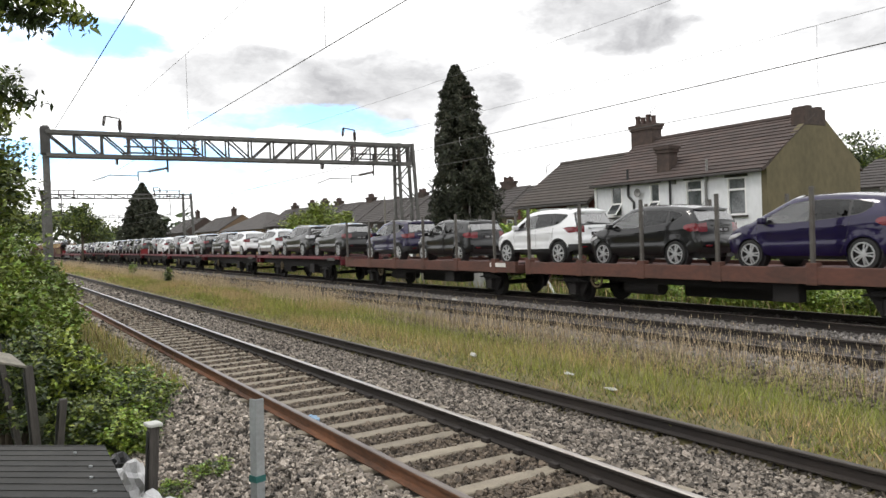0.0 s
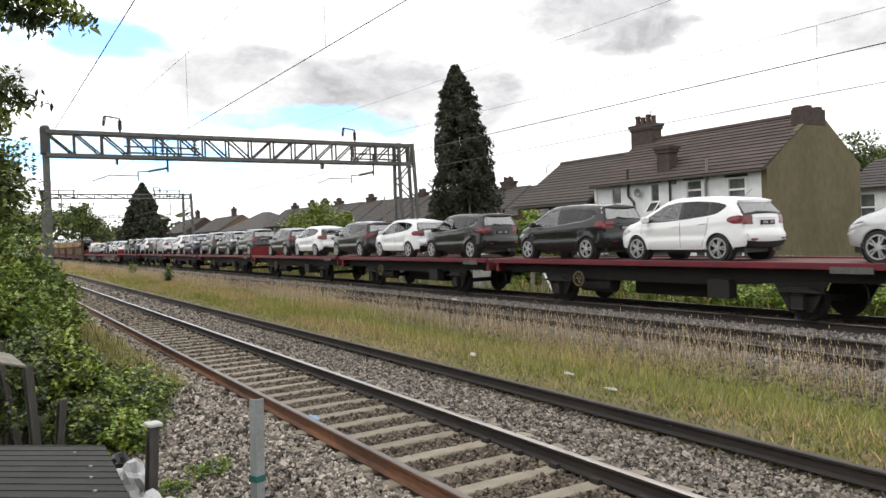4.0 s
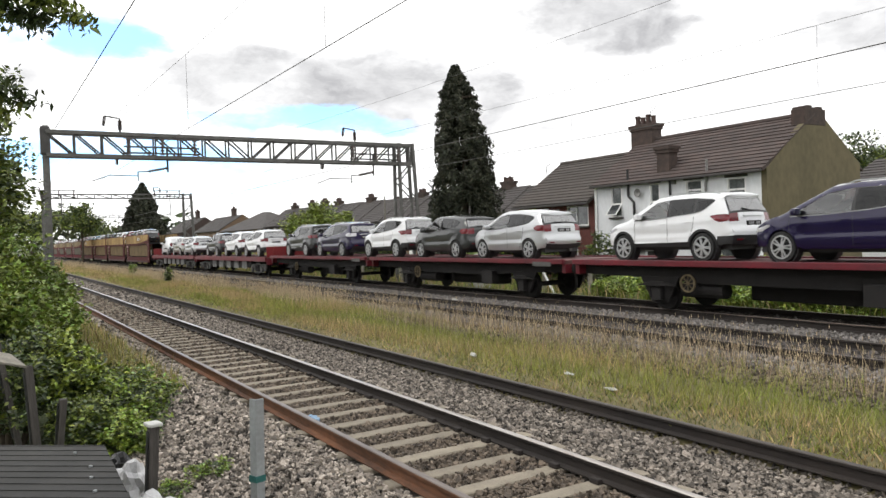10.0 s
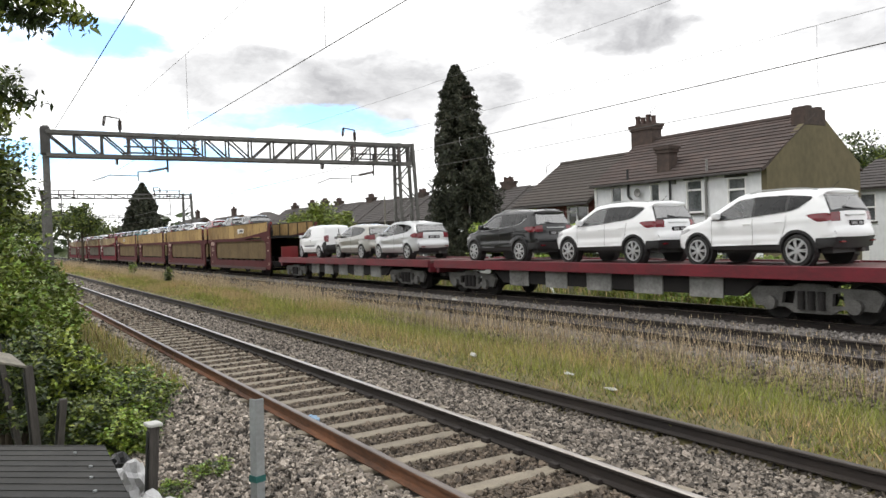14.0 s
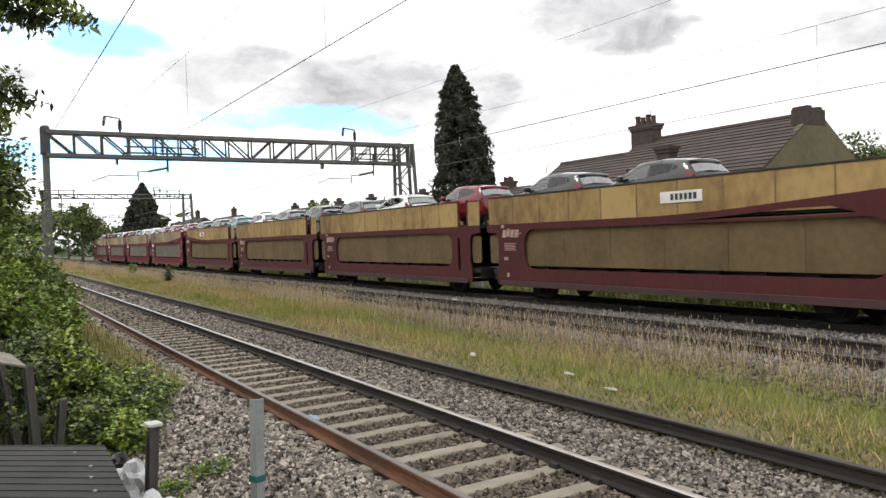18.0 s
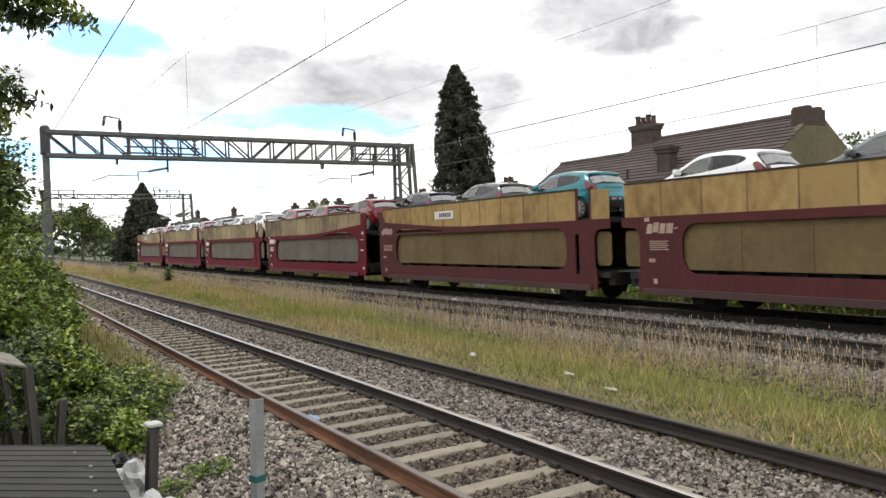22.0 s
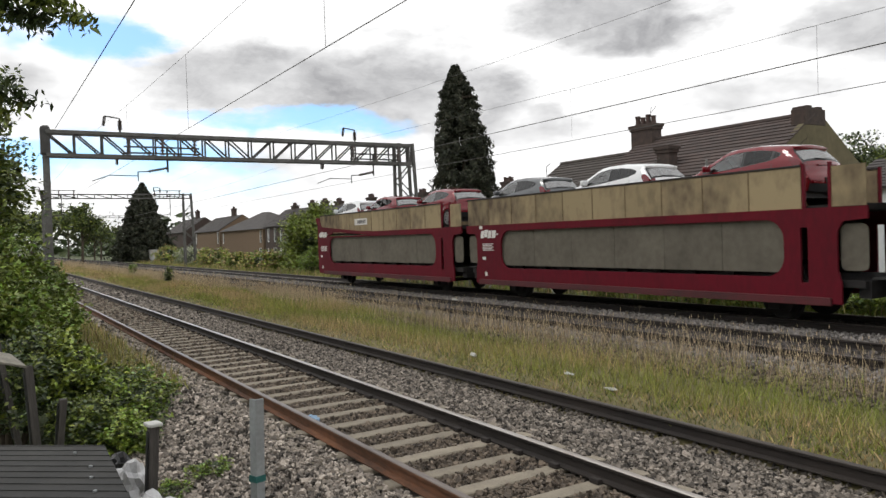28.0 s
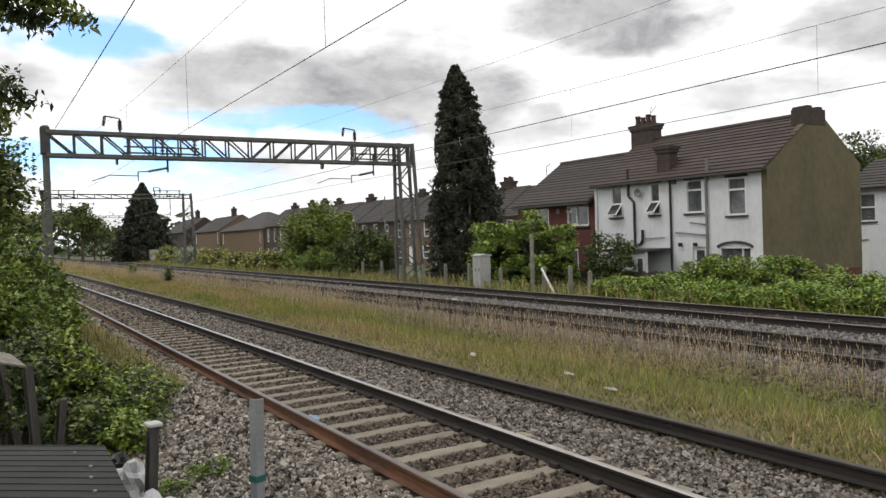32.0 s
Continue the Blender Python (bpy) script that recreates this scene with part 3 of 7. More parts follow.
def bush(name, label, at, radii, n, size, mats, seed, clumps=60, spread_=0.28, stems=5, droop=0.1, slim=0.55, skirt=True):
    """A shrub: woody stems and a crown of leaves in two or three tones."""
    rng = np.random.default_rng(seed)
    x, y = at
    z = ground_z(x)
    b = thing(name, label, "bush", pose(x, y, z))
    for k in range(stems):
        st = bm_new()
        a = rng.uniform(0, 6.28)
        p = Vector((math.cos(a) * radii[0] * 0.15, math.sin(a) * radii[1] * 0.15, -0.1))
        q = Vector((math.cos(a) * radii[0] * 0.4, math.sin(a) * radii[1] * 0.4, radii[2] * 0.95))
        rod(st, p, p.lerp(q, 0.5) + Vector((0.05, 0, 0.1)), 0.05, 0.035, 7)
        rod(st, p.lerp(q, 0.5) + Vector((0.05, 0, 0.1)), q, 0.035, 0.012, 7)
        part("stem", st, M["bark"], b)
    # darker-coloured leaves paint shade into the middle, the outer ones stand in tight sprays
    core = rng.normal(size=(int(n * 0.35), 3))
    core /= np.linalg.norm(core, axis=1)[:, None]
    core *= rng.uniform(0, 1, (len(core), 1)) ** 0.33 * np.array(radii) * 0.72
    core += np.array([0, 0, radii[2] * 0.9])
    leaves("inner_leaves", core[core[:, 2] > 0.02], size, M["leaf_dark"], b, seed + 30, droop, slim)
    pts = clumped(rng, int(n * 1.3), (0, 0, radii[2]), radii, int(clumps * 1.5), spread_ * 0.72, shell=0.7, skirt=skirt)
    pts = pts[pts[:, 2] > 0.02]
    share = np.array_split(pts[rng.permutation(len(pts))], len(mats))
    for i, (m_, c) in enumerate(zip(mats, share)):
        leaves("crown", c, size, M[m_], b, seed + 10 + i, droop, slim)
    return b


def broadleaf(name, label, at, height, radii, n, size, mats, seed, trunk=0.16, clumps=70, spread_=0.45, base=None, droop=0.2, slim=0.5):
    """A tree: tapered trunk, limbs, crown of clumps."""
    rng = np.random.default_rng(seed)
    x, y = at
    z = ground_z(x) if base is None else base
    t = thing(name, label, "tree", pose(x, y, z))
    crown_c = Vector((0, 0, height - radii[2]))
    tr = bm_new()
    rod(tr, (0, 0, -0.2), (0.1, 0.05, height * 0.35), trunk, trunk * 0.75, 10)
    rod(tr, (0.1, 0.05, height * 0.35), (0, 0, height * 0.8), trunk * 0.75, trunk * 0.25, 10)
    part("trunk", tr, M["bark"], t)
    for k in range(7):
        a = k * 2.4 + rng.uniform(0, 0.6)
        st = Vector((0.05, 0.02, height * (0.3 + 0.06 * k)))
        en = crown_c + Vector((math.cos(a) * radii[0] * 0.75, math.sin(a) * radii[1] * 0.75, rng.uniform(-0.3, 0.6) * radii[2]))
        lb = bm_new()
        rod(lb, st, st.lerp(en, 0.55) + Vector((0, 0, 0.25)), trunk * 0.4, trunk * 0.22, 7)
        rod(lb, st.lerp(en, 0.55) + Vector((0, 0, 0.25)), en, trunk * 0.22, 0.015, 7)
        part("limb", lb, M["bark"], t)
    pts = clumped(rng, n, tuple(crown_c), radii, clumps, spread_, 0.35)
    share = np.array_split(pts[rng.permutation(len(pts))], len(mats))
    for i, (m_, c) in enumerate(zip(mats, share)):
        leaves("crown", c, size, M[m_], t, seed + 10 + i, droop, slim)
    return t


def conifer(label, at, height, radius, n, size, seed, base=-0.7, waist=0.9, lean=0.0):
    """A narrow conifer with hanging fronds in ragged tiers."""
    rng = np.random.default_rng(seed)
    t = thing("conifer_tree", label, "tree", pose(at[0], at[1], base))
    part("trunk", rod(bm_new(), (0, 0, -0.2), (0, 0, height * 0.95), radius * 0.11, 0.03, 10), M["bark"], t)
    k = 900
    tz = rng.uniform(0.03, 1.0, k) ** 0.95
    ta = rng.uniform(0, 6.283, k)

    def rad(f):
        return radius * np.clip(1.03 - f, 0.02, 1) ** waist * np.clip(f * 9 + 0.35, 0, 1) * np.clip((1.03 - f) / 0.16, 0.1, 1) ** 0.6
    for i in range(14):
        f, a = 0.08 + 0.06 * i, i * 2.4
        r = float(rad(np.array(f))) * 0.75
        part("limb", rod(bm_new(), (0, 0, f * height), (math.cos(a) * r, math.sin(a) * r, f * height + 0.1), radius * 0.03, 0.012, 6), M["bark"], t)
    # each bough ends in a hanging spray, denser towards its tip
    j = rng.integers(0, k, n)
    f = tz[j]
    reach = rng.uniform(0.1, 1.0, n) ** 0.45
    long = (rng.uniform(0.68, 1.08, k) + 0.16 * (rng.uniform(0, 1, k) > 0.86))[j]
    r = rad(f) * reach * long
    a = ta[j] + rng.normal(0, 0.05, n) + rng.normal(0, 0.02, n) / np.clip(reach, 0.2, 1)
    hang = np.abs(rng.normal(0, 1, n)) * 0.033 * height * (0.35 + 0.65 * np.clip(1 - f, 0, 1))
    z = f * height + 0.02 * height * np.sin(reach * 2.2) - (reach ** 3) * 0.045 * height * (1 - f) - hang
    pts = np.stack([np.cos(a) * r, np.sin(a) * r + lean * f ** 3, z], 1)
    pts = pts[pts[:, 2] > 0.05]
    n = len(pts)
    h = int(n * 0.7)
    leaves("fronds", pts[:h], size, M["needle"], t, seed + 3, droop=0.9, slim=0.3, fold=0.5, up=0.1)
    leaves("fronds", pts[h:], size, M["needle2"], t, seed + 4, droop=0.9, slim=0.3, fold=0.5, up=0.1)
    return t


conifer("tall dark drooping conifer standing beside the houses", (27.0, 41.0), 13.75, 2.75, 60000, 0.34, 11, waist=0.45, lean=0.75)
conifer("dark bushy conifer beside the distant line", (24.0, 136.0), 13.2, 6.0, 20000, 0.9, 12, waist=0.8)
bush("shrub", "broad bright green large-leaved shrub behind the lineside fence", (22.4, 29.4), (1.9, 3.7, 1.75), 24000, 0.19, ("leaf_bright", "leaf_yellow", "leaf_bright", "leaf_mid"), 21, 90, 0.30, 7)
bush("shrub", "dark green rounded bush by the garden wall", (23.0, 23.9), (1.0, 1.15, 1.35), 4200, 0.13, ("leaf_dark", "leaf_mid", "leaf_dark"), 22, 50, 0.22)
bush("shrub", "tall spreading green shrub beside the line", (22.6, 55.0), (2.6, 4.9, 2.65), 24000, 0.22, ("leaf_mid", "leaf_yellow", "leaf_mid"), 23, 120, 0.5, 9)
bush("shrub", "dull green straggling shrub at the gantry foot", (22.2, 46.0), (1.7, 3.2, 1.6), 12000, 0.18, ("leaf_mid", "leaf_dark", "leaf_dark"), 24, 80, 0.4)
bush("shrub", "bright low bush beside the line", (20.6, 50.5), (1.3, 2.6, 1.0), 5000, 0.16, ("leaf_bright", "leaf_mid"), 25, 50, 0.3)
for i, (y, r, h) in enumerate(((62, 3.0, 0.8), (70, 3.4, 0.8), (80, 4.4, 1.0), (92, 5.0, 1.1), (106, 5.5, 1.3))):
    bush("scrub", "low pale flowering scrub along the line" if i == 3 else "low green scrub along the far side of the line", (20.4 + 0.3 * i, y), (1.6, r, h), 3400, 0.26, ("leaf_mid", "leaf_yellow", "straw") if i != 3 else ("blossom", "leaf_mid", "blossom"), 30 + i, 50, 0.35, 3)
# brambles along the fence below the white houses
for i, (x, y, rx, ry, h, m_) in enumerate(((20.2, 20.3, 1.0, 1.6, 0.34, "leaf_mid"), (20.0, 18.0, 1.2, 1.5, 0.42, "leaf_bright"), (21.1, 16.9, 1.1, 1.5, 0.80, "leaf_mid"), (19.3, 15.5, 1.0, 1.6, 0.34, "leaf_bright"), (21.4, 14.5, 1.1, 1.5, 0.84, "leaf_mid"),
                                           (19.6, 13.0, 1.2, 1.6, 0.40, "leaf_bright"), (21.2, 12.2, 1.2, 1.4, 0.55, "leaf_bright"), (19.5, 10.6, 1.2, 1.6, 0.40, "leaf_bright"), (21.6, 9.6, 1.4, 1.6, 0.62, "leaf_mid"), (19.9, 8.2, 1.3, 1.6, 0.45, "leaf_bright"), (20.5, 5.8, 1.4, 1.8, 0.5, "leaf_mid"))):
    bush("bramble", "dense green bramble growing over the lineside fence", (x, y), (rx, ry, h), 6500, 0.12, (m_, "leaf_bright", "leaf_yellow"), 50 + i, 70, 0.2, 3)
# near hedge and ivy at the camera's side of the line
broadleaf("hedge_tree", "leafy green tree beside the near track", (-0.4, 19.5), 6.6, (1.55, 2.9, 3.1), 24000, 0.15, ("leaf_mid", "leaf_dark", "leaf_mid"), 71, 0.12, 110, 0.3)
broadleaf("hedge_tree", "leafy green tree beside the near track", (-0.9, 26.5), 6.0, (2.0, 3.4, 2.9), 14000, 0.15, ("leaf_dark", "leaf_mid"), 72, 0.14, 100, 0.32)
bush("hedge_bush", "dense green hedge bush beside the near track", (0.28, 15.4), (0.82, 2.2, 1.55), 13000, 0.11, ("leaf_mid", "leaf_bright", "leaf_mid"), 73, 90, 0.22)
bush("hedge_bush", "low bright green hedge bush beside the near track", (0.95, 20.8), (1.15, 2.8, 1.15), 12000, 0.13, ("leaf_mid", "leaf_bright"), 173, 80, 0.22)
bush("ivy", "tangled green ivy over rotten fence posts", (0.3, 11.8), (0.75, 1.4, 0.75), 6000, 0.085, ("leaf_dark", "leaf_mid", "leaf_dark"), 74, 60, 0.16, skirt=False)
bush("ivy", "yellowing hanging ivy on rotten posts", (0.98, 12.2), (0.55, 1.0, 0.72), 5200, 0.09, ("leaf_yellow", "leaf_mid", "leaf_dark", "leaf_yellow"), 174, 40, 0.14, skirt=False)
bush("ivy", "bright trailing ivy spilling on to the stones", (1.65, 12.1), (0.72, 1.45, 0.36), 5200, 0.085, ("leaf_yellow", "leaf_mid", "leaf_bright", "leaf_dark"), 75, 60, 0.17)
bush("ivy", "bright trailing ivy spilling on to the stones", (1.45, 10.4), (0.38, 0.6, 0.24), 2600, 0.07, ("leaf_bright", "leaf_mid", "leaf_yellow"), 76, 60, 0.09)
bush("ivy", "tangled green ivy over rotten fence posts", (1.05, 10.6), (0.4, 0.6, 0.36), 2600, 0.075, ("leaf_dark", "leaf_mid"), 77, 40, 0.12, skirt=False)
bush("weed", "small green weed growing in the stones", (2.05, 8.35), (0.24, 0.28, 0.07), 500, 0.045, ("leaf_bright", "leaf_mid"), 78, 14, 0.05, 1)
bush("weed", "small green weed growing in the stones", (1.62, 8.2), (0.26, 0.3, 0.05), 500, 0.045, ("leaf_mid", "leaf_bright"), 79, 14, 0.05, 1)
# the tree whose branches hang into view overhead
ot = broadleaf("overhanging_tree", "tree with long drooping leaves reaching overhead", (-2.6, 7.6), 7.4, (2.0, 2.2, 1.7), 4200, 0.16, ("leaf_dark", "leaf_mid"), 81, 0.15, 60, 0.3, droop=0.5, slim=0.28)
rng = np.random.default_rng(83)
OVERHANG = [((-1.0, 9.2, 5.5), (1.08, 9.5, 4.83), 520), ((-0.8, 9.3, 5.2), (0.66, 9.5, 4.74), 420), ((-0.6, 9.2, 5.2), (0.22, 9.5, 4.72), 300), ((-0.8, 9.2, 4.25), (0.50, 9.5, 3.86), 190), ((-0.6, 9.3, 3.95), (0.33, 9.5, 3.70), 170), ((-0.5, 9.3, 4.1), (0.3, 9.5, 4.05), 90)]
for k, (p, q, n) in enumerate(OVERHANG):
    org = Vector((-2.6, 7.6, ground_z(-2.6)))
    p, q = Vector(p) - org, Vector(q) - org
    part("bough", rod(bm_new(), p, q, 0.03, 0.006, 7), M["bark"], ot)
    n = int(n * 1.7)
    f = rng.uniform(0.35, 1.05, n)
    c = np.array(p)[None] * (1 - f[:, None]) + np.array(q)[None] * f[:, None] + rng.normal(0, 1, (n, 3)) * np.array([0.085, 0.085, 0.06]) + np.array([0, 0, -0.05])
    leaves("leaf_spray", c, 0.115, M["leaf_dark" if k % 2 else "leaf_mid"], ot, 90 + k, droop=0.9, slim=0.42, kind="stuff")
# unseen trees and hedge added at the camera's back to darken car reflections
for i in range(12):
    y = -38 + 9.0 * i
    broadleaf("bank_tree", "unseen leafy tree added behind the camera to darken reflections", (-8.5 - 1.5 * (i % 3), y), 8.0 + (i * 7 % 4) * 0.6, (3.4, 5.0, 3.6), 2600, 0.55, ("leaf_dark", "leaf_mid"), 200 + i, 0.2, 60, 0.6)
for i in range(9):
    y = -34 + 9.5 * i
    if -12 < y < 14:
        continue
    bush("hedge_bush", "unseen hedge bush added behind the camera to darken reflections", (-3.8, y), (1.4, 5.2, 1.2), 2600, 0.3, ("leaf_dark", "leaf_mid"), 220 + i, 60, 0.35, 3)
# distant trees
for i, (x, y, h, r, n) in enumerate(((12.5, 118, 8.4, 3.2, 3500), (9.5, 135, 9.5, 3.6, 3500), (6.5, 125, 8.0, 3.5, 3000), (15.0, 165, 11.0, 5.0, 3000), (20.5, 172, 7.5, 4.0, 2500), (24, 190, 10.0, 5.0, 2500), (4.0, 150, 11, 4.5, 2500), (26, 205, 8.0, 5.0, 2000))):
    broadleaf("distant_tree", "distant green tree beside the line", (x, y), h, (r, r, h * 0.38), n, 0.5, ("leaf_dark", "leaf_mid"), 100 + i, 0.2, 50, 0.6)
for i, (x, y, h, r) in enumerate(((52, 33, 10.2, 2.6), (55, 30, 9.6, 3.0), (57, 26.5, 9.2, 3.2), (60, 23, 9.4, 3.4), (50, 28.5, 8.8, 2.2))):
    broadleaf("garden_tree", "green tree rising behind the houses", (x, y), h, (r, r, h * 0.4), 9000, 0.26, ("leaf_dark", "leaf_mid", "leaf_dark"), 120 + i, 0.2, 90, 0.5)


def far_woods():
    rng = np.random.default_rng(140)
    n = 9000
    x = rng.uniform(-160, 260, n)
    y = rng.uniform(250, 420, n)
    z = rng.uniform(0, 1, n) ** 0.7 * (7 + 4 * np.sin(x * 0.13) + 3 * np.sin(x * 0.31 + 1))
    keep = np.abs(x - 9) > 6
    ob = leaves("far_woods", np.stack([x, y, z - 0.5], 1)[keep], 3.4, M["leaf_dark"], None, 141, slim=0.8)
    tagged(ob, "far dark green woods along the horizon", "woods", kind="stuff")


far_woods()


# ---- grass between the tracks ----
def blades(name, xs, ys, zs, h, lean, width, material, label, seed, head=0.0):
    rng = np.random.default_rng(seed)
    n = len(xs)
    a = rng.uniform(0, 6.283, n)
    base = np.stack([xs, ys, zs - 0.02], 1)
    side = np.stack([np.cos(a), np.sin(a), np.zeros(n)], 1) * width
    tip = base + np.stack([rng.normal(0, lean, n) * h, rng.normal(0, lean, n) * h, h], 1)
    mid = base * 0.5 + tip * 0.5 + np.stack([np.zeros(n), np.zeros(n), h * 0.06], 1)
    v = np.stack([base - side, base + side, mid + side * 0.7, mid - side * 0.7, tip], 1)
    i = np.arange(n)[:, None] * 5
    faces = [tuple(r) for r in (i + np.array([0, 1, 2, 3])).tolist()] + [tuple(r) for r in (i + np.array([3, 2, 4])).tolist()]
    v = v.reshape(-1, 3)
    if head:
        hd = np.stack([tip - np.array([0, 0, head]) * rng.uniform(0.8, 1.3, (n, 1)), tip - side * 2.2 - np.array([0, 0, head * 0.4]), tip + np.array([0, 0, head * 0.5]), tip + side * 2.2 - np.array([0, 0, head * 0.4])], 1).reshape(-1, 3)
        faces += [tuple(r) for r in (np.arange(n)[:, None] * 4 + np.array([0, 1, 2, 3]) + len(v)).tolist()]
        v = np.concatenate([v, hd])
    ob = soup(name, v.tolist(), faces, material)
    return tagged(ob, label, "grass", kind="stuff")


def grow_grass():
    rng = np.random.default_rng(7)

    def patchy(x, y, s=0.35):
        return np.array([noise.noise(Vector((a * s * 2.2, b * s * 0.6, 3.1))) for a, b in zip(x, y)])
    for y0, y1, n, wd, hs in ((2.5, 22, 34000, 0.004, 1.0), (22, 55, 26000, 0.008, 1.1), (55, 140, 16000, 0.02, 1.1)):
        xs, ys = spread(rng, n, 6.75, 10.1, y0, y1, 1.1)
        pt = patchy(xs, ys)
        edge = np.clip((xs - 6.7) / 0.9, 0.25, 1)
        h = rng.uniform(0.10, 0.30, n) * edge * (1 + 0.5 * pt) * hs
        sel = pt + rng.normal(0, 0.25, n)
        bare = (rng.uniform(0, 1, n) < np.clip((xs - 8.55) / 0.7, 0, 0.85) * np.clip((21 - ys) / 5, 0, 1))
        h = np.where(bare, 0.012, h)
        m = sel > 0.24 - 0.006 * (ys - 15) - 0.10 * np.clip(xs - 9.0, 0, 1)
        g = sel < -0.25
        o = ~m & ~g
        blades("grass", xs[o], ys[o], gz(xs[o]), h[o], 0.35, wd, M["grass"], "yellowing green grass between the tracks", 8)
        blades("grass", xs[g], ys[g], gz(xs[g]), h[g] * 1.1, 0.35, wd, M["grass_green"], "fresh green grass between the tracks", 9)
        blades("dry_grass", xs[m], ys[m], gz(xs[m]), h[m] * 1.05, 0.4, wd, M["straw"], "dry straw-coloured grass between the tracks", 10)
    for y0, y1, n, wd in ((5, 24, 3600, 0.0035), (24, 60, 8500, 0.007), (60, 140, 5000, 0.013)):
        xs, ys = spread(rng, n, 8.9, 10.85, y0, y1)
        keep = np.array([noise.noise(Vector((a * 0.6, b * 0.35, 9.0))) for a, b in zip(xs, ys)]) > -0.3
        xs, ys = xs[keep], ys[keep]
        blades("seeding_grass", xs, ys, gz(xs), rng.uniform(0.25, 0.7, len(xs)) * rng.uniform(0.7, 1.1, len(xs)), 0.2, wd * 0.8, M["seed_stem"], "tall dry seeding grass at the edge of the stones", 12, head=0.045)
    # short weeds and moss on the bare edge by the lone rail
    for mt, n, h0, h1, sd in (("leaf_dark", 9000, 0.02, 0.09, 18), ("grass_green", 9000, 0.03, 0.13, 19), ("straw", 6000, 0.03, 0.14, 20)):
        xs, ys = rng.uniform(6.7, 7.7, n), 3.0 + 50 * rng.uniform(0, 1, n) ** 1.6
        keep = np.array([noise.noise(Vector((a * 2.0, b * 0.8, sd * 3.7))) for a, b in zip(xs, ys)]) > -0.12
        xs, ys = xs[keep], ys[keep]
        blades("low_weeds", xs, ys, gz(xs), rng.uniform(h0, h1, len(xs)), 0.6, 0.007, M[mt], "short weeds and moss at the edge of the grass", sd)
    xs, ys = spread(rng, 12000, 1.3, 2.85, 12.5, 34)
    pick = rng.uniform(0, 1, 12000) < 0.14
    blades("verge_grass", xs[~pick], ys[~pick], gz(xs[~pick]), rng.uniform(0.12, 0.36, (~pick).sum()), 0.3, 0.006, M["grass"], "yellow-green verge grass beside the near track", 14)
    blades("verge_grass", xs[pick], ys[pick], gz(xs[pick]), rng.uniform(0.15, 0.5, pick.sum()), 0.3, 0.008, M["straw"], "dry verge grass beside the near track", 15)
    xs, ys = spread(rng, 9000, 17.7, 21.5, 6, 110)
    pick = rng.uniform(0, 1, 9000) < 0.35
    blades("verge_grass", xs[~pick], ys[~pick], gz(xs[~pick]), rng.uniform(0.2, 0.7, (~pick).sum()), 0.3, 0.016, M["grass_green"], "rough grass and weeds on the far verge", 16)
    blades("verge_grass", xs[pick], ys[pick], gz(xs[pick]), rng.uniform(0.3, 0.8, pick.sum()), 0.3, 0.014, M["straw"], "dry rough grass on the far verge", 17)


grow_grass()
bush("sapling", "thin green sapling growing in the grass", (8.9, 43.5), (0.22, 0.3, 0.5), 500, 0.12, ("leaf_mid", "leaf_dark"), 150, 14, 0.1, 1)
bush("sapling", "thin green sapling growing in the grass", (9.6, 59.0), (0.25, 0.4, 0.45), 400, 0.14, ("leaf_bright", "leaf_mid"), 151, 12, 0.12, 1)


# ---- houses ----
M["render_white"] = mat("white_painted_render", (0.66, 0.67, 0.685), 0.85, color2=(0.50, 0.505, 0.51), scale=0.7, bump=0.25, bump_scale=30, contrast=(0.42, 0.75), stretch=(1, 1, 0.5))
M["render_brown"] = mat("stained_brown_render", (0.145, 0.118, 0.066), 0.95, color2=(0.085, 0.074, 0.042), scale=0.5, bump=0.3, bump_scale=25, stretch=(1, 1, 0.7))
M["tile_red"] = mat("brown_red_roof_tile", (0.072, 0.049, 0.042), 0.85, color2=(0.042, 0.032, 0.029), scale=2, rand=0.16, bump=0.2)
M["tile_grey"] = mat("grey_brown_roof_tile", (0.068, 0.056, 0.048), 0.85, color2=(0.044, 0.037, 0.032), scale=2, rand=0.16, bump=0.2)
M["brick_red"] = mat("dark_red_brick", (0.12, 0.035, 0.028), 0.9, color2=(0.075, 0.025, 0.02), scale=5, bump=0.4)
M["brick_soot"] = mat("sooty_brick", (0.07, 0.046, 0.038), 0.9, color2=(0.035, 0.027, 0.023), scale=4, bump=0.5)
M["brick_yellow"] = mat("yellow_brick", (0.17, 0.115, 0.07), 0.9, color2=(0.12, 0.08, 0.05), scale=4, bump=0.4)
M["clay"] = mat("clay_pot", (0.075, 0.042, 0.034), 0.85, color2=(0.045, 0.03, 0.026), scale=5)
M["upvc"] = mat("white_window_frame", (0.74, 0.74, 0.73), 0.4, color2=(0.66, 0.66, 0.64))
# The pane's grey carries the sky's reflection in its base colour.
M["pane"] = mat("window_glass_with_sky_sheen", (0.15, 0.16, 0.165), 0.05, color2=(0.04, 0.045, 0.047), spec=0.8, scale=1.3)
M["curtain"] = mat("net_curtain", (0.45, 0.45, 0.44), 0.9, color2=(0.3, 0.3, 0.3), scale=3, stretch=(1, 6, 1))
M["black_pipe"] = mat("black_iron_pipe", (0.02, 0.02, 0.021), 0.5, color2=(0.014, 0.014, 0.015))
M["grey_pipe"] = mat("grey_pipe", (0.20, 0.195, 0.185), 0.6, color2=(0.15, 0.145, 0.14))
M["soffit"] = mat("dark_gutter", (0.05, 0.045, 0.042), 0.6)
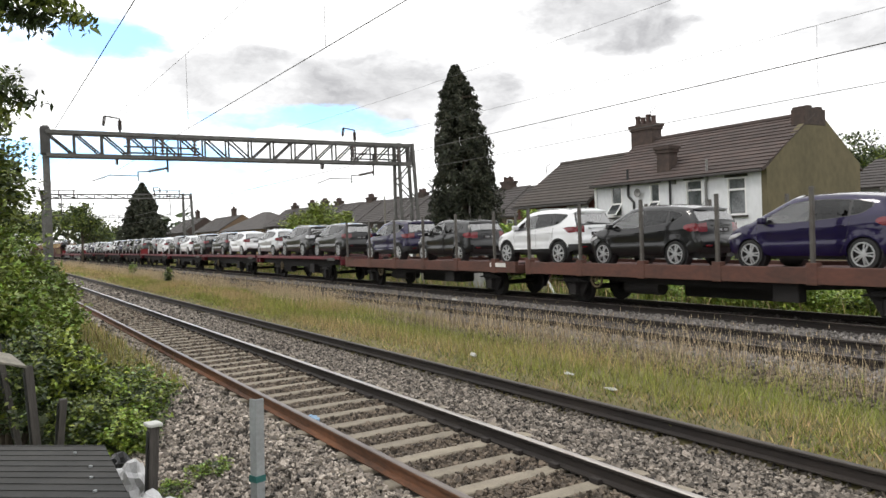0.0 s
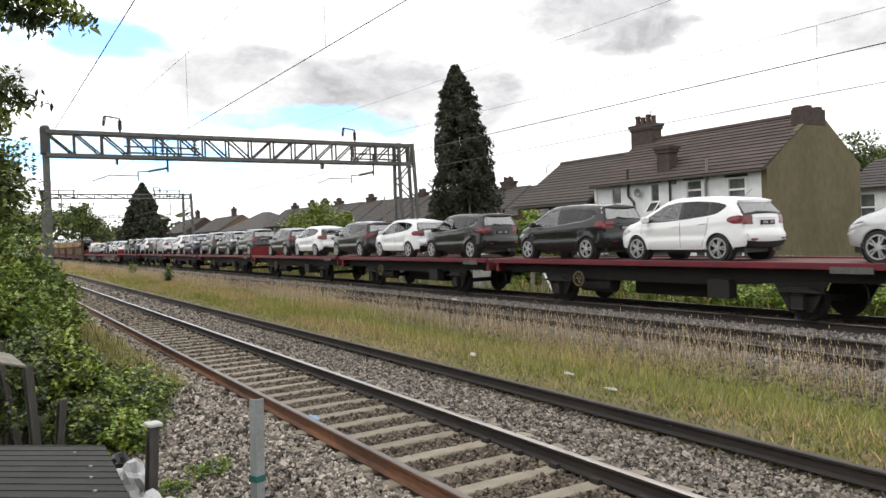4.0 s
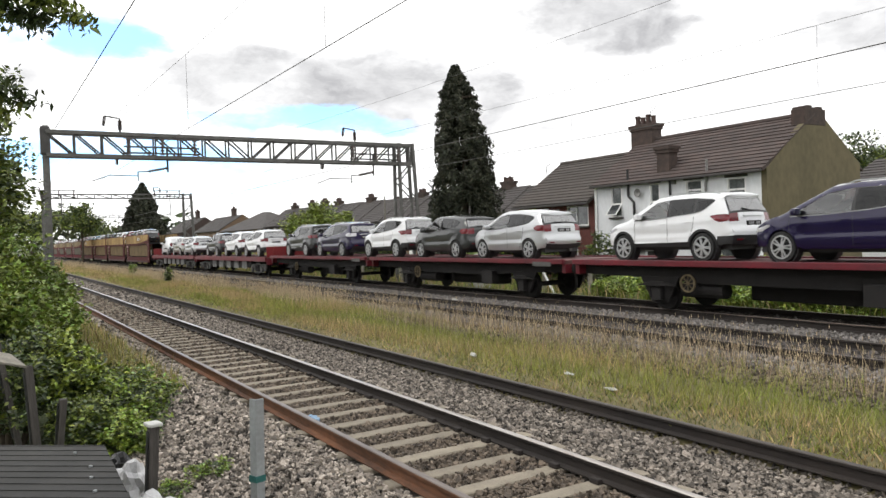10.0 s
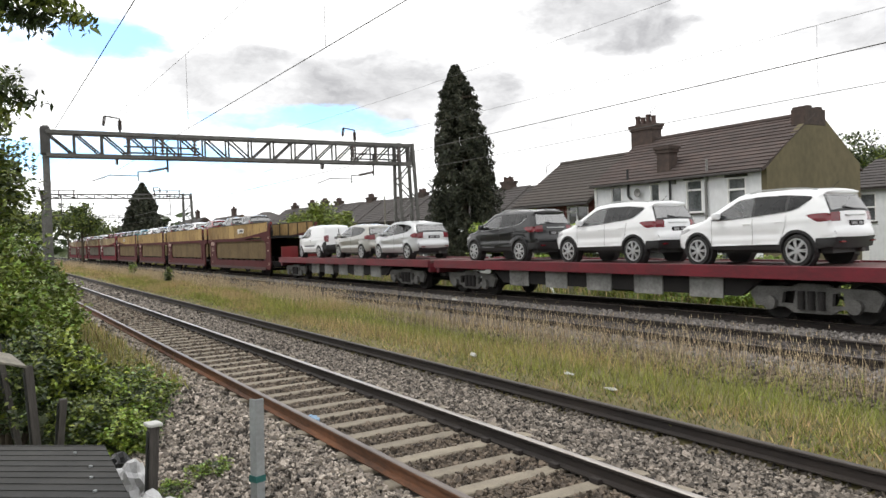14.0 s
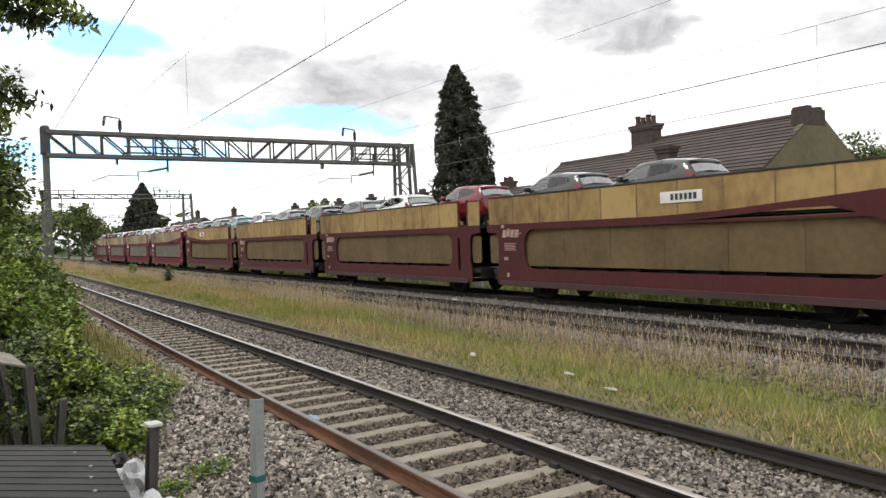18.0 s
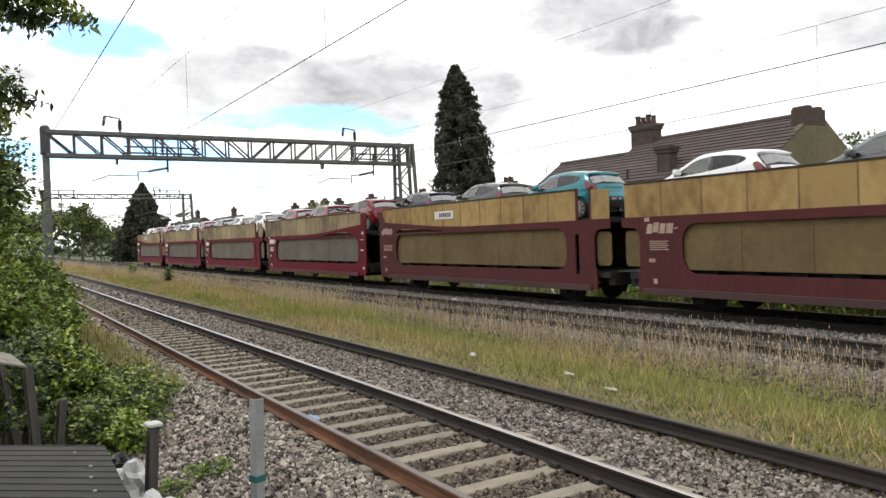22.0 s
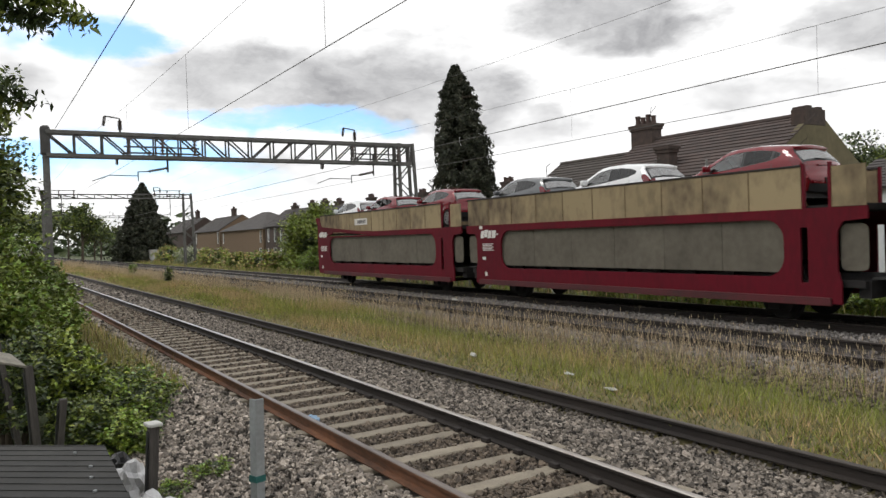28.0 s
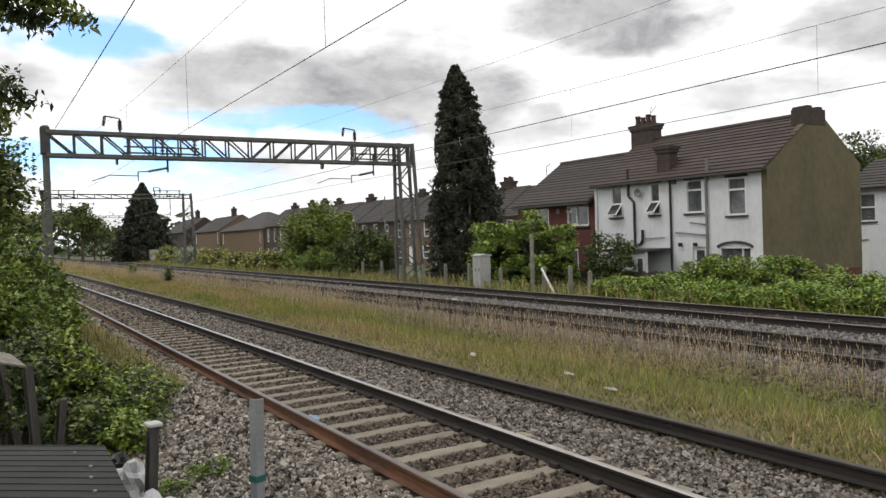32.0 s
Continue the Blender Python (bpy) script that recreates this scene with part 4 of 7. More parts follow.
M["wood_grey"] = mat("weathered_grey_wood", (0.085, 0.076, 0.068), 0.95, color2=(0.026, 0.023, 0.02), scale=4, bump=0.6, stretch=(1, 1, 0.15))
M["slate"] = mat("dark_slate_roof", (0.058, 0.05, 0.047), 0.85, color2=(0.036, 0.031, 0.029), scale=1.4, bump=0.4, bump_scale=14, stretch=(1, 0.5, 1))


def window(parent, x, y0, y1, z0, z1, split=None, sill=True, curtain=0.0, tilt=False):
    """A window set in an opening of a wall that faces -x; split: height of the transom."""
    w = part("window", box(bm_new(), x + 0.10, x + 0.13, y0, y1, z0, z1), M["pane"], parent)
    f = 0.075
    fr = bm_new()
    for a in ((y0, y0 + f, z0, z1), (y1 - f, y1, z0, z1), (y0 + f, y1 - f, z0, z0 + f), (y0 + f, y1 - f, z1 - f, z1)):
        box(fr, x + 0.012, x + 0.12, *a)
    if split:
        box(fr, x + 0.008, x + 0.12, y0 + f, y1 - f, split - 0.04, split + 0.04)
    part("window_frame", fr, M["upvc"], w)
    if sill:
        part("window_sill", box(bm_new(), x - 0.09, x + 0.10, y0 - 0.07, y1 + 0.07, z0 - 0.09, z0 - 0.004, 0.01), M["wood_grey"], w)
    if curtain:
        part("curtain", box(bm_new(), x + 0.16, x + 0.18, y0, y0 + (y1 - y0) * curtain, z0, z1), M["curtain"], w)
    if tilt:
        t = bm_new()
        zt = split or z1
        for a in ((y0 + 0.03, y0 + 0.09), (y1 - 0.09, y1 - 0.03)):
            bar(t, (x + 0.04, (a[0] + a[1]) / 2, zt), (x - 0.38, (a[0] + a[1]) / 2, z0 + 0.12), 0.05)
        bar(t, (x - 0.38, y0 + 0.03, z0 + 0.12), (x - 0.38, y1 - 0.03, z0 + 0.12), 0.05)
        sash = part("open_sash", t, M["upvc"], w)
        g = bm_new()
        vs = [g.verts.new(p) for p in ((x + 0.04, y0 + 0.06, zt), (x + 0.04, y1 - 0.06, zt), (x - 0.38, y1 - 0.06, z0 + 0.12), (x - 0.38, y0 + 0.06, z0 + 0.12))]
        g.faces.new(vs)
        bmesh.ops.solidify(g, geom=list(g.faces), thickness=0.012)
        part("open_pane", g, M["pane"], w)
    return w


def tiled_slope(parent, x0, z0, x1, z1, y0, y1, course, material, as_parts):
    """Courses of lapped tiles up a slope facing -x."""
    dx, dz = x1 - x0, z1 - z0
    L = math.hypot(dx, dz)
    n = max(1, round(L / course))
    u = Vector((dx, 0, dz)) / L
    nrm = Vector((-dz, 0, dx)) / L
    o = Vector((x0, 0, z0))
    if as_parts:
        for k in range(n):
            a, b = o + u * (k * L / n), o + u * min(L, ((k + 1) * L / n + 0.06))
            part("tile_course", prism(bm_new(), [(q.x, q.z) for q in (a + nrm * 0.055, b + nrm * 0.012, b - nrm * 0.02, a + nrm * 0.01)], "y", y0, y1), material, parent)
    else:
        pts = []
        for k in range(n):
            pts += [o + u * (k * L / n) + nrm * 0.06, o + u * ((k + 1) * L / n) + nrm * 0.02]
        pts += [o + u * L - nrm * 0.02, o - nrm * 0.02]
        part("roof_slope", prism(bm_new(), [(q.x, q.z) for q in pts], "y", y0, y1), material, parent)


def chimney(parent, x0, x1, y0, y1, z0, z1, pots, material="brick_soot", pot_h=0.45):
    c = part("chimney", box(bm_new(), x0, x1, y0, y1, z0, z1 - 0.3), M[material], parent)
    part("chimney_cap", box(box(bm_new(), x0 - 0.06, x1 + 0.06, y0 - 0.06, y1 + 0.06, z1 - 0.3, z1 - 0.15, 0.01), x0 - 0.11, x1 + 0.11, y0 - 0.11, y1 + 0.11, z1 - 0.15, z1, 0.01), M[material], c)
    for k in range(pots):
        y = y0 + (y1 - y0) * (k + 0.5) / pots
        h = pot_h * (1.0 if k % 2 else 0.8)
        part("chimney_pot", lathe(bm_new(), [(0.14, 0), (0.12, h * 0.8), (0.145, h * 0.82), (0.145, h)], ((x0 + x1) / 2, y, z1), "z", 12), M["clay"], c)
    return c


G = -0.75


def wall_x(parent, x, y0, y1, z0, z1, holes, material, thick=0.25, name="wall"):
    hs = [[(a, c), (b, c), (b, d), (a, d)] for a, b, c, d in holes]
    return part(name, holed_plate(bm_new(), [(y0, z0), (y1, z0), (y1, z1), (y0, z1)], hs, x, x + thick), material, parent)


def white_cottages():
    h = thing("white_cottages", "pair of white rendered cottages with brown-red tiled roof and brown gable", "house")
    x, y0, y1, ev = 26.0, 18.3, 27.9, 4.42
    up = [(26.02, 26.78, 2.80, 4.26, 3.42, True), (23.69, 24.30, 2.82, 4.24, 3.40, True), (21.36, 22.26, 2.80, 4.22, 3.78, False), (19.24, 20.15, 2.62, 4.16, 3.66, False)]
    low = [(19.05, 20.6, 0.30, 1.36), (25.55, 26.45, 0.30, 1.36)]
    door = (21.25, 21.95, G + 0.05, 1.36)
    holes = [u[:4] for u in up] + low + [door]
    wall_x(h, x, y0 + 0.25, y1, G - 0.3, ev, holes, M["render_white"])
    for a, b, c, d, s, t in up:
        window(h, x, a, b, c, d, s, True, 0.0, t)
        part("lintel", box(bm_new(), x - 0.03, x + 0.02, a - 0.08, b + 0.08, d, d + 0.10, 0.01), M["wood_grey"], h)
    for a, b, c, d in low:
        window(h, x, a, b, c, d, None, True)
        arch = bm_new()
        n = 8
        ym, r = (a + b) / 2, (b - a) / 2 + 0.1
        for k in range(n):
            t0, t1 = radians(20 + 140 * k / n), radians(20 + 140 * (k + 1) / n)
            bar(arch, (x - 0.02, ym + math.cos(t0) * r * 1.02, d - 0.12 + math.sin(t0) * 0.30), (x - 0.02, ym + math.cos(t1) * r * 1.02, d - 0.12 + math.sin(t1) * 0.30), 0.10, 0.07, up=(1, 0, 0))
        part("arch_lintel", arch, M["wood_grey"], h)
        part("mullion", box(bm_new(), x + 0.05, x + 0.11, ym - 0.35, ym - 0.29, c + 0.05, d - 0.05), M["upvc"], h)
    a, b, c, d = door
    part("door", box(bm_new(), x + 0.08, x + 0.13, a, b, c, d), M["upvc"], h)
    part("door_pane", box(bm_new(), x + 0.07, x + 0.078, a + 0.14, b - 0.14, 0.35, 1.22), M["pane"], h)
    # gable and back
    rx, rz, xb = 29.25, 6.74, 32.4
    g = bm_new()
    prism(g, [(x, G - 0.3), (xb, G - 0.3), (xb, 4.69), (30.0, 6.42), (28.45, 6.22), (x, ev - 0.02)], "y", y0, y0 + 0.25)
    part("gable_wall", g, M["render_brown"], h)
    part("gable_base", box(bm_new(), x + 1.7, xb - 0.2, y0 - 0.035, y0 - 0.003, G - 0.2, 0.26), M["brick_red"], h)
    part("back_wall", box(bm_new(), xb - 0.25, xb - 0.002, y0 + 0.25, y1, G - 0.3, 4.6), M["brick_soot"], h)
    part("party_wall", prism(bm_new(), [(x + 0.25, G - 0.3), (xb - 0.26, G - 0.3), (xb - 0.26, 4.5), (rx, rz - 0.12), (x + 0.25, ev)], "y", y1 - 0.25, y1 - 0.002), M["brick_soot"], h)
    # roof
    r = part("roof", prism(bm_new(), [(x - 0.25, ev - 0.05), (rx, rz - 0.09), (xb + 0.25, 4.45), (xb + 0.25, 4.36), (rx, rz - 0.2), (x - 0.2, ev - 0.14)], "y", y0 + 0.02, y1 - 0.01), M["tile_red"], h)
    tiled_slope(r, x - 0.27, ev - 0.05, rx, rz - 0.08, y0 - 0.02, y1, 0.30, M["tile_red"], True)
    part("ridge_tiles", rod(bm_new(), (rx, y0, rz - 0.06), (rx, y1, rz - 0.06), 0.12, seg=8), M["tile_red"], r)
    part("gutter", box(bm_new(), x - 0.36, x - 0.25, y0 + 0.02, y1, ev - 0.16, ev - 0.06, 0.03), M["soffit"], h)
    part("chimney", box(bm_new(), 28.5, 29.95, y0 - 0.012, y0 + 0.6, 6.18, 6.86, 0.03), M["brick_soot"], h)
    for k, (xx, hh) in enumerate(((28.72, 0.10), (29.05, 0.16), (29.4, 0.08), (29.75, 0.13))):
        part("broken_brick", box(bm_new(), xx - 0.14, xx + 0.2, y0 + 0.12, y0 + 0.6, 6.86, 6.86 + hh, 0.03), M["brick_soot"], h)
    chimney(h, 28.9, 29.6, 26.75, 28.15, 5.9, 7.50, 4, pot_h=0.5)
    chimney(h, 26.2, 26.75, 23.3, 24.0, 4.3, 5.86, 0)
    part("roof_aerial", rod(rod(bm_new(), (29.2, 27.2, 7.5), (29.2, 27.0, 8.35), 0.015, seg=5), (29.2, 27.25, 7.85), (29.2, 26.7, 8.35), 0.012, seg=5), M["galv_dark"], h)
    dish = bm_new()
    lathe(dish, [(0.02, 0.0), (0.13, -0.03), (0.2, -0.08), (0.19, -0.085), (0.02, -0.02)], (x - 0.08, 24.9, 3.86), seg=16)
    part("round_vent", dish, M["grey_pipe"], h)
    part("satellite_dish", box(bm_new(), 26.55, 26.6, 22.35, 22.75, 4.86, 4.96, 0.02), M["upvc"], h)
    pipes = (("black_pipe", [(25.55, 5.0), (25.55, 3.75), (25.2, 3.45), (25.2, 1.35)], 0.055), ("black_pipe", [(25.15, 1.45), (24.85, 1.5), (24.72, 1.7), (24.72, 2.15)], 0.06), ("black_pipe", [(23.04, 4.4), (23.04, G)], 0.05),
             ("grey_pipe", [(21.05, 5.0), (21.05, 4.2), (21.12, 4.05), (21.12, G)], 0.055), ("grey_pipe", [(24.7, 1.75), (23.4, 1.78)], 0.025), ("grey_pipe", [(22.8, 2.0), (21.2, 1.85)], 0.03), ("grey_pipe", [(22.0, 2.4), (21.2, 2.3)], 0.03))
    for m_, pts, rad in pipes:
        b = bm_new()
        for p, q in zip(pts, pts[1:]):
            rod(b, (x - 0.08, p[0], p[1]), (x - 0.08, q[0], q[1]), rad, seg=8)
        part("pipe", b, M[m_], h)
    part("corner_pipe", rod(bm_new(), (x - 0.07, 27.72, 4.3), (x - 0.07, 27.72, G), 0.05, seg=8), M["upvc"], h)
    for yy in (22.55, 21.75):
        part("wall_lamp", box(bm_new(), x - 0.16, x - 0.01, yy - 0.07, yy + 0.07, 1.38, 1.54, 0.03), M["black_pipe"], h)
    part("bird_box", box(bm_new(), x - 0.1, x, 22.75, 22.95, 4.1, 4.32, 0.01), M["grey_pipe"], h)
    return h


white_cottages()


def outbuilding():
    o = thing("outbuilding", "small white rendered lean-to with flat felt roof", "shed", pose(24.4, 24.35, 0))
    part("wall", prism(bm_new(), [(-1.2, G - 0.2), (1.25, G - 0.2), (1.25, 1.12), (-1.2, 1.22)], "x", 0.0, 0.15), M["render_white"], o)
    part("side_wall", box(bm_new(), 0.15, 1.55, 1.1, 1.25, G - 0.2, 1.12), M["render_white"], o)
    part("roof", box(bm_new(), -0.12, 1.58, -1.3, 1.35, 1.225, 1.32, 0.01), M["soffit"], o)
    wn = part("window", box(bm_new(), -0.02, -0.004, -1.08, -0.77, 0.3, 0.92), M["pane"], o)
    for a in ((-1.13, -1.08, 0.25, 0.97), (-0.77, -0.72, 0.25, 0.97), (-1.08, -0.77, 0.92, 0.97), (-1.08, -0.77, 0.25, 0.3)):
        part("window_frame", box(bm_new(), -0.04, -0.003, *a), M["upvc"], wn)


outbuilding()


def brick_house():
    h = thing("brick_house", "dark red brick house with grey-brown tiled roof", "house")
    x, y0, y1, ev = 26.0, 27.92, 33.9, 3.72
    wins = [(31.44, 33.19, 2.47, 3.46), (28.36, 29.98, 2.46, 3.50)]
    wall_x(h, x, y0, y1, G - 0.3, ev, wins + [(29.2, 30.6, 0.1, 1.3)], M["brick_red"])
    for a, b, c, d in wins:
        window(h, x, a, b, c, d, None, True, 0.55)
        part("mullion", box(bm_new(), x + 0.05, x + 0.12, a + (b - a) * 0.55, a + (b - a) * 0.55 + 0.07, c + 0.05, d - 0.05), M["upvc"], h)
        part("vent_light", box(box(bm_new(), x - 0.12, x + 0.03, a + (b - a) * 0.62, b - 0.04, d - 0.30, d - 0.26), x + 0.04, x + 0.12, a + (b - a) * 0.6, b - 0.03, d - 0.36, d - 0.31), M["upvc"], h)
    window(h, x, 29.2, 30.6, 0.1, 1.3, None, True)
    for zz, nm in ((3.45, "vent"),):
        part("wall_vent", box(bm_new(), x - 0.05, x - 0.002, 30.55, 30.75, 3.15, 3.38, 0.01), M["grey_pipe"], h)
    rx, rz, xb = 29.25, 6.22, 32.4
    part("end_wall", prism(bm_new(), [(x, G - 0.3), (xb, G - 0.3), (xb, 3.8), (rx, rz - 0.1), (x, ev)], "y", y1, y1 + 0.22), M["brick_red"], h)
    part("back_wall", box(bm_new(), xb - 0.25, xb - 0.002, y0, y1, G - 0.3, 3.8), M["brick_red"], h)
    r = part("roof", prism(bm_new(), [(x - 0.4, ev - 0.08), (rx, rz - 0.09), (xb + 0.25, 3.75), (xb + 0.25, 3.66), (rx, rz - 0.2), (x - 0.35, ev - 0.17)], "y", y0 + 0.01, y1 + 0.2), M["tile_grey"], h)
    tiled_slope(r, x - 0.42, ev - 0.08, rx, rz - 0.08, y0 + 0.0, y1 + 0.24, 0.30, M["tile_grey"], True)
    part("ridge_tiles", rod(bm_new(), (rx, y0, rz - 0.06), (rx, y1 + 0.2, rz - 0.06), 0.12, seg=8), M["tile_grey"], r)
    part("gutter", box(bm_new(), x - 0.50, x - 0.40, y0 + 0.02, y1 + 0.2, ev - 0.2, ev - 0.10, 0.03), M["soffit"], h)
    part("television_aerial", rod(rod(bm_new(), (29.3, 35.5, 5.0), (29.3, 35.5, 6.2), 0.02, seg=5), (29.3, 35.5, 6.15), (29.3, 35.1, 6.3), 0.02, seg=5), M["galv_dark"], h)
    return h


brick_house()


def terrace_house(at, width, depth, ev, rz, wall, roof, label, chim=(0.5, 4, 1.2), hip=False):
    """A two-storey house of a far row, its front facing -x; at: front corner of low y."""
    x, y = at
    h = thing("terrace_house", label, "house", pose(x, y, 0), group="far terrace")
    wins = [(0.7, 1.6, 2.2, ev - 0.35), (width - 1.9, width - 1.0, 2.2, ev - 0.35), (0.7, 2.0, 0.0, 1.3)]
    door = (width - 1.5, width - 0.65, G, 1.25)
    wall_x(h, 0, 0, width, G - 0.4, ev, wins + [door], M[wall])
    for a, b, c, d in wins:
        window(h, 0, a, b, c, d, (c + d) / 2, True, 0.4)
    part("door", box(bm_new(), 0.08, 0.13, *door), M["upvc"], h)
    part("side_wall", prism(bm_new(), [(0, G - 0.4), (depth, G - 0.4), (depth, ev), (depth / 2, rz - 0.15), (0, ev)], "y", -0.2, -0.002), M[wall], h)
    part("back_wall", box(bm_new(), depth - 0.2, depth, 0, width, G - 0.4, ev), M[wall], h)
    if hip:
        b = bm_new()
        c = [b.verts.new(p) for p in ((-0.4, -0.6, ev - 0.05), (depth + 0.4, -0.6, ev - 0.05), (depth + 0.4, width + 0.4, ev - 0.05), (-0.4, width + 0.4, ev - 0.05))]
        t = [b.verts.new(p) for p in ((depth / 2, width * 0.42, rz), (depth / 2, width * 0.58, rz))]
        for f in ((c[0], c[1], t[0]), (c[1], c[2], t[1], t[0]), (c[2], c[3], t[1]), (c[3], c[0], t[0], t[1]), (c[3], c[2], c[1], c[0])):
            b.faces.new(f)
        bmesh.ops.recalc_face_normals(b, faces=b.faces)
        part("roof", b, M[roof], h)
    else:
        r = part("roof", prism(bm_new(), [(-0.3, ev - 0.1), (depth / 2, rz - 0.09), (depth + 0.3, ev - 0.1), (depth + 0.3, ev - 0.2), (depth / 2, rz - 0.2), (-0.3, ev - 0.2)], "y", -0.22, width - 0.02), M[roof], h)
        tiled_slope(r, -0.32, ev - 0.1, depth / 2, rz - 0.08, -0.2, width - 0.04, 0.4, M[roof], False)
    f, pots, top = chim
    if pots is not None:
        chimney(h, depth / 2 - 0.35, depth / 2 + 0.35, width * f, width * f + 1.5, rz - 1.3, rz + top, pots)
    return h


STACKS = ((56.4, 7.4, 4), (72.3, 7.45, 4), (78.0, 6.9, 5), (85.1, 7.7, 4), (95.0, 7.8, 5), (99.9, 8.05, 5), (104.7, 8.1, 5), (111.8, 8.06, 4))
for i in range(12):
    y = 47.6 + 5.7 * i
    rz = 6.45 + 0.014 * (y - 47)
    here = [c for c in STACKS if y <= c[0] < y + 5.7]
    chim = ((here[0][0] - 0.75 - y) / 5.6, here[0][2], here[0][1] - rz - 0.35) if here else (0.5, None, 1)
    terrace_house((38.5, y), 5.6, 7.0, 3.75 + 0.014 * (y - 47), rz, "render_white" if i in (1, 2) else ("brick_yellow", "brick_soot", "brick_soot")[i % 3], "slate",
                  "far terraced house with white walls and a slate roof" if i in (1, 2) else "far terraced brick house with a slate roof and brick chimney", chim)
terrace_house((38.5, 117.2), 24.0, 9.0, 4.4, 7.5, "brick_yellow", "slate", "far yellow brick house with a hipped slate roof", (0.1, None, 1), True)
terrace_house((38.5, 142.5), 19.0, 9.0, 4.7, 7.7, "brick_yellow", "slate", "far brick house with a slate roof and chimney", (0.25, 2, 1.3))
terrace_house((38.0, 168.0), 20.0, 9.0, 5.0, 8.2, "brick_soot", "slate", "far sooty brick house with a slate roof", (0.3, 3, 1.5))
terrace_house((40.0, 11.5), 12.2, 7.0, 4.05, 5.75, "render_white", "slate", "pale rendered house with a slate roof beyond the gable", (0.5, None, 1))


# ---- lineside things ----
M["cabinet"] = mat("pale_grey_cabinet_paint", (0.42, 0.42, 0.41), 0.6, color2=(0.30, 0.30, 0.29), scale=2, stretch=(1, 1, 0.3))
M["post_conc"] = mat("mossy_concrete_post", (0.26, 0.24, 0.20), 0.95, color2=(0.15, 0.14, 0.115), scale=5, bump=0.5)
M["post_metal"] = mat("galvanised_marker_post", (0.34, 0.36, 0.36), 0.5, 0.3, color2=(0.24, 0.25, 0.25), scale=3)
M["tape"] = mat("green_tape", (0.02, 0.12, 0.11), 0.5)
M["rib"] = mat("dusty_black_ribbed_plastic", (0.032, 0.031, 0.028), 0.8, color2=(0.016, 0.016, 0.015), scale=2, bump=0.1)
M["bag"] = mat("crumpled_white_plastic", (0.55, 0.55, 0.55), 0.35, color2=(0.38, 0.38, 0.39), scale=6)
M["litter"] = mat("white_litter", (0.5, 0.5, 0.47), 0.6)
M["blue"] = mat("blue_plastic", (0.06, 0.17, 0.32), 0.4, color2=(0.2, 0.3, 0.4), scale=20)


def cabinet():
    c = thing("relay_cabinet", "pale grey steel relay cabinet beside the line", "cabinet", pose(19.2, 28.0, ground_z(19.2)))
    part("plinth", box(bm_new(), -0.3, 0.3, -0.38, 0.38, -0.1, 0.12, 0.01), M["post_conc"], c)
    part("body", box(bm_new(), -0.27, 0.27, -0.31, 0.31, 0.12, 1.52, 0.015), M["cabinet"], c)
    part("lid", prism(bm_new(), [(-0.32, 1.525), (0.32, 1.525), (0.32, 1.57), (0, 1.63), (-0.32, 1.57)], "y", -0.36, 0.36), M["cabinet"], c)
    for a, b in ((-0.29, -0.01), (0.01, 0.29)):
        d = part("door", box(bm_new(), -0.295, -0.272, a, b, 0.18, 1.46, 0.006), M["cabinet"], c)
        part("handle", box(bm_new(), -0.32, -0.297, a + 0.05, a + 0.09, 0.85, 1.0, 0.006), M["galv_dark"], d)


cabinet()


def fence():
    f = thing("lineside_fence", "low broken fence of grey concrete posts and wires", "fence")
    for k, y in enumerate((21.3, 22.4, 24.0, 24.75, 27.0, 29.5, 31.6, 33.8, 36.2, 38.5, 41)):
        z = ground_z(19.5)
        tall = 2.45 if abs(y - 24.75) < 0.1 else 1.0 + 0.06 * ((k * 7) % 4)
        part("post", prism(bm_new(), [(19.44, z - 0.2), (19.58, z - 0.2), (19.57, z + tall - 0.06), (19.51, z + tall), (19.45, z + tall - 0.06)], "y", y - 0.06, y + 0.06), M["post_conc"], f)
    for h in (0.35, 0.65, 0.9):
        w = bm_new()
        rod(w, (19.42, 21.3, ground_z(19.5) + h), (19.42, 41, ground_z(19.5) + h), 0.006, seg=5)
        part("fence_wire", w, M["galv_dark"], f)
    part("leaning_pale", bar(bm_new(), (19.3, 23.9, 0.75), (19.2, 23.0, -0.28), 0.06), M["upvc"], f)


fence()


def garden_wall():
    g = thing("garden_fence", "weathered grey board fence below the cottages", "fence")
    for k in range(36):
        y = 19.0 + 0.22 * k
        part("board", box(bm_new(), 23.5, 23.53, y + 0.01, y + 0.21, G - 0.2, 0.42 + 0.04 * math.sin(k * 1.7)), M["wood_grey"], g)
    for z in (-0.3, 0.2):
        part("rail", box(bm_new(), 23.532, 23.58, 19.0, 26.9, z, z + 0.08), M["wood_grey"], g)


garden_wall()


def marker_post():
    p = thing("marker_post", "grey metal angle post with green tape beside the track", "post", pose(2.13, 6.93, -0.42, 0, 1.5, 20))
    a = bm_new()
    prism(a, [(-0.045, -0.045), (0.045, -0.045), (0.045, -0.036), (-0.036, -0.036), (-0.036, 0.045), (-0.045, 0.045)], "z", 0.0, 1.13)
    part("angle", box(a, -0.046, 0.046, -0.0505, -0.0455, 0.0, 1.13), M["post_metal"], p)
    part("tape", box(bm_new(), -0.054, 0.054, -0.056, 0.052, 0.36, 0.42), M["tape"], p)


marker_post()


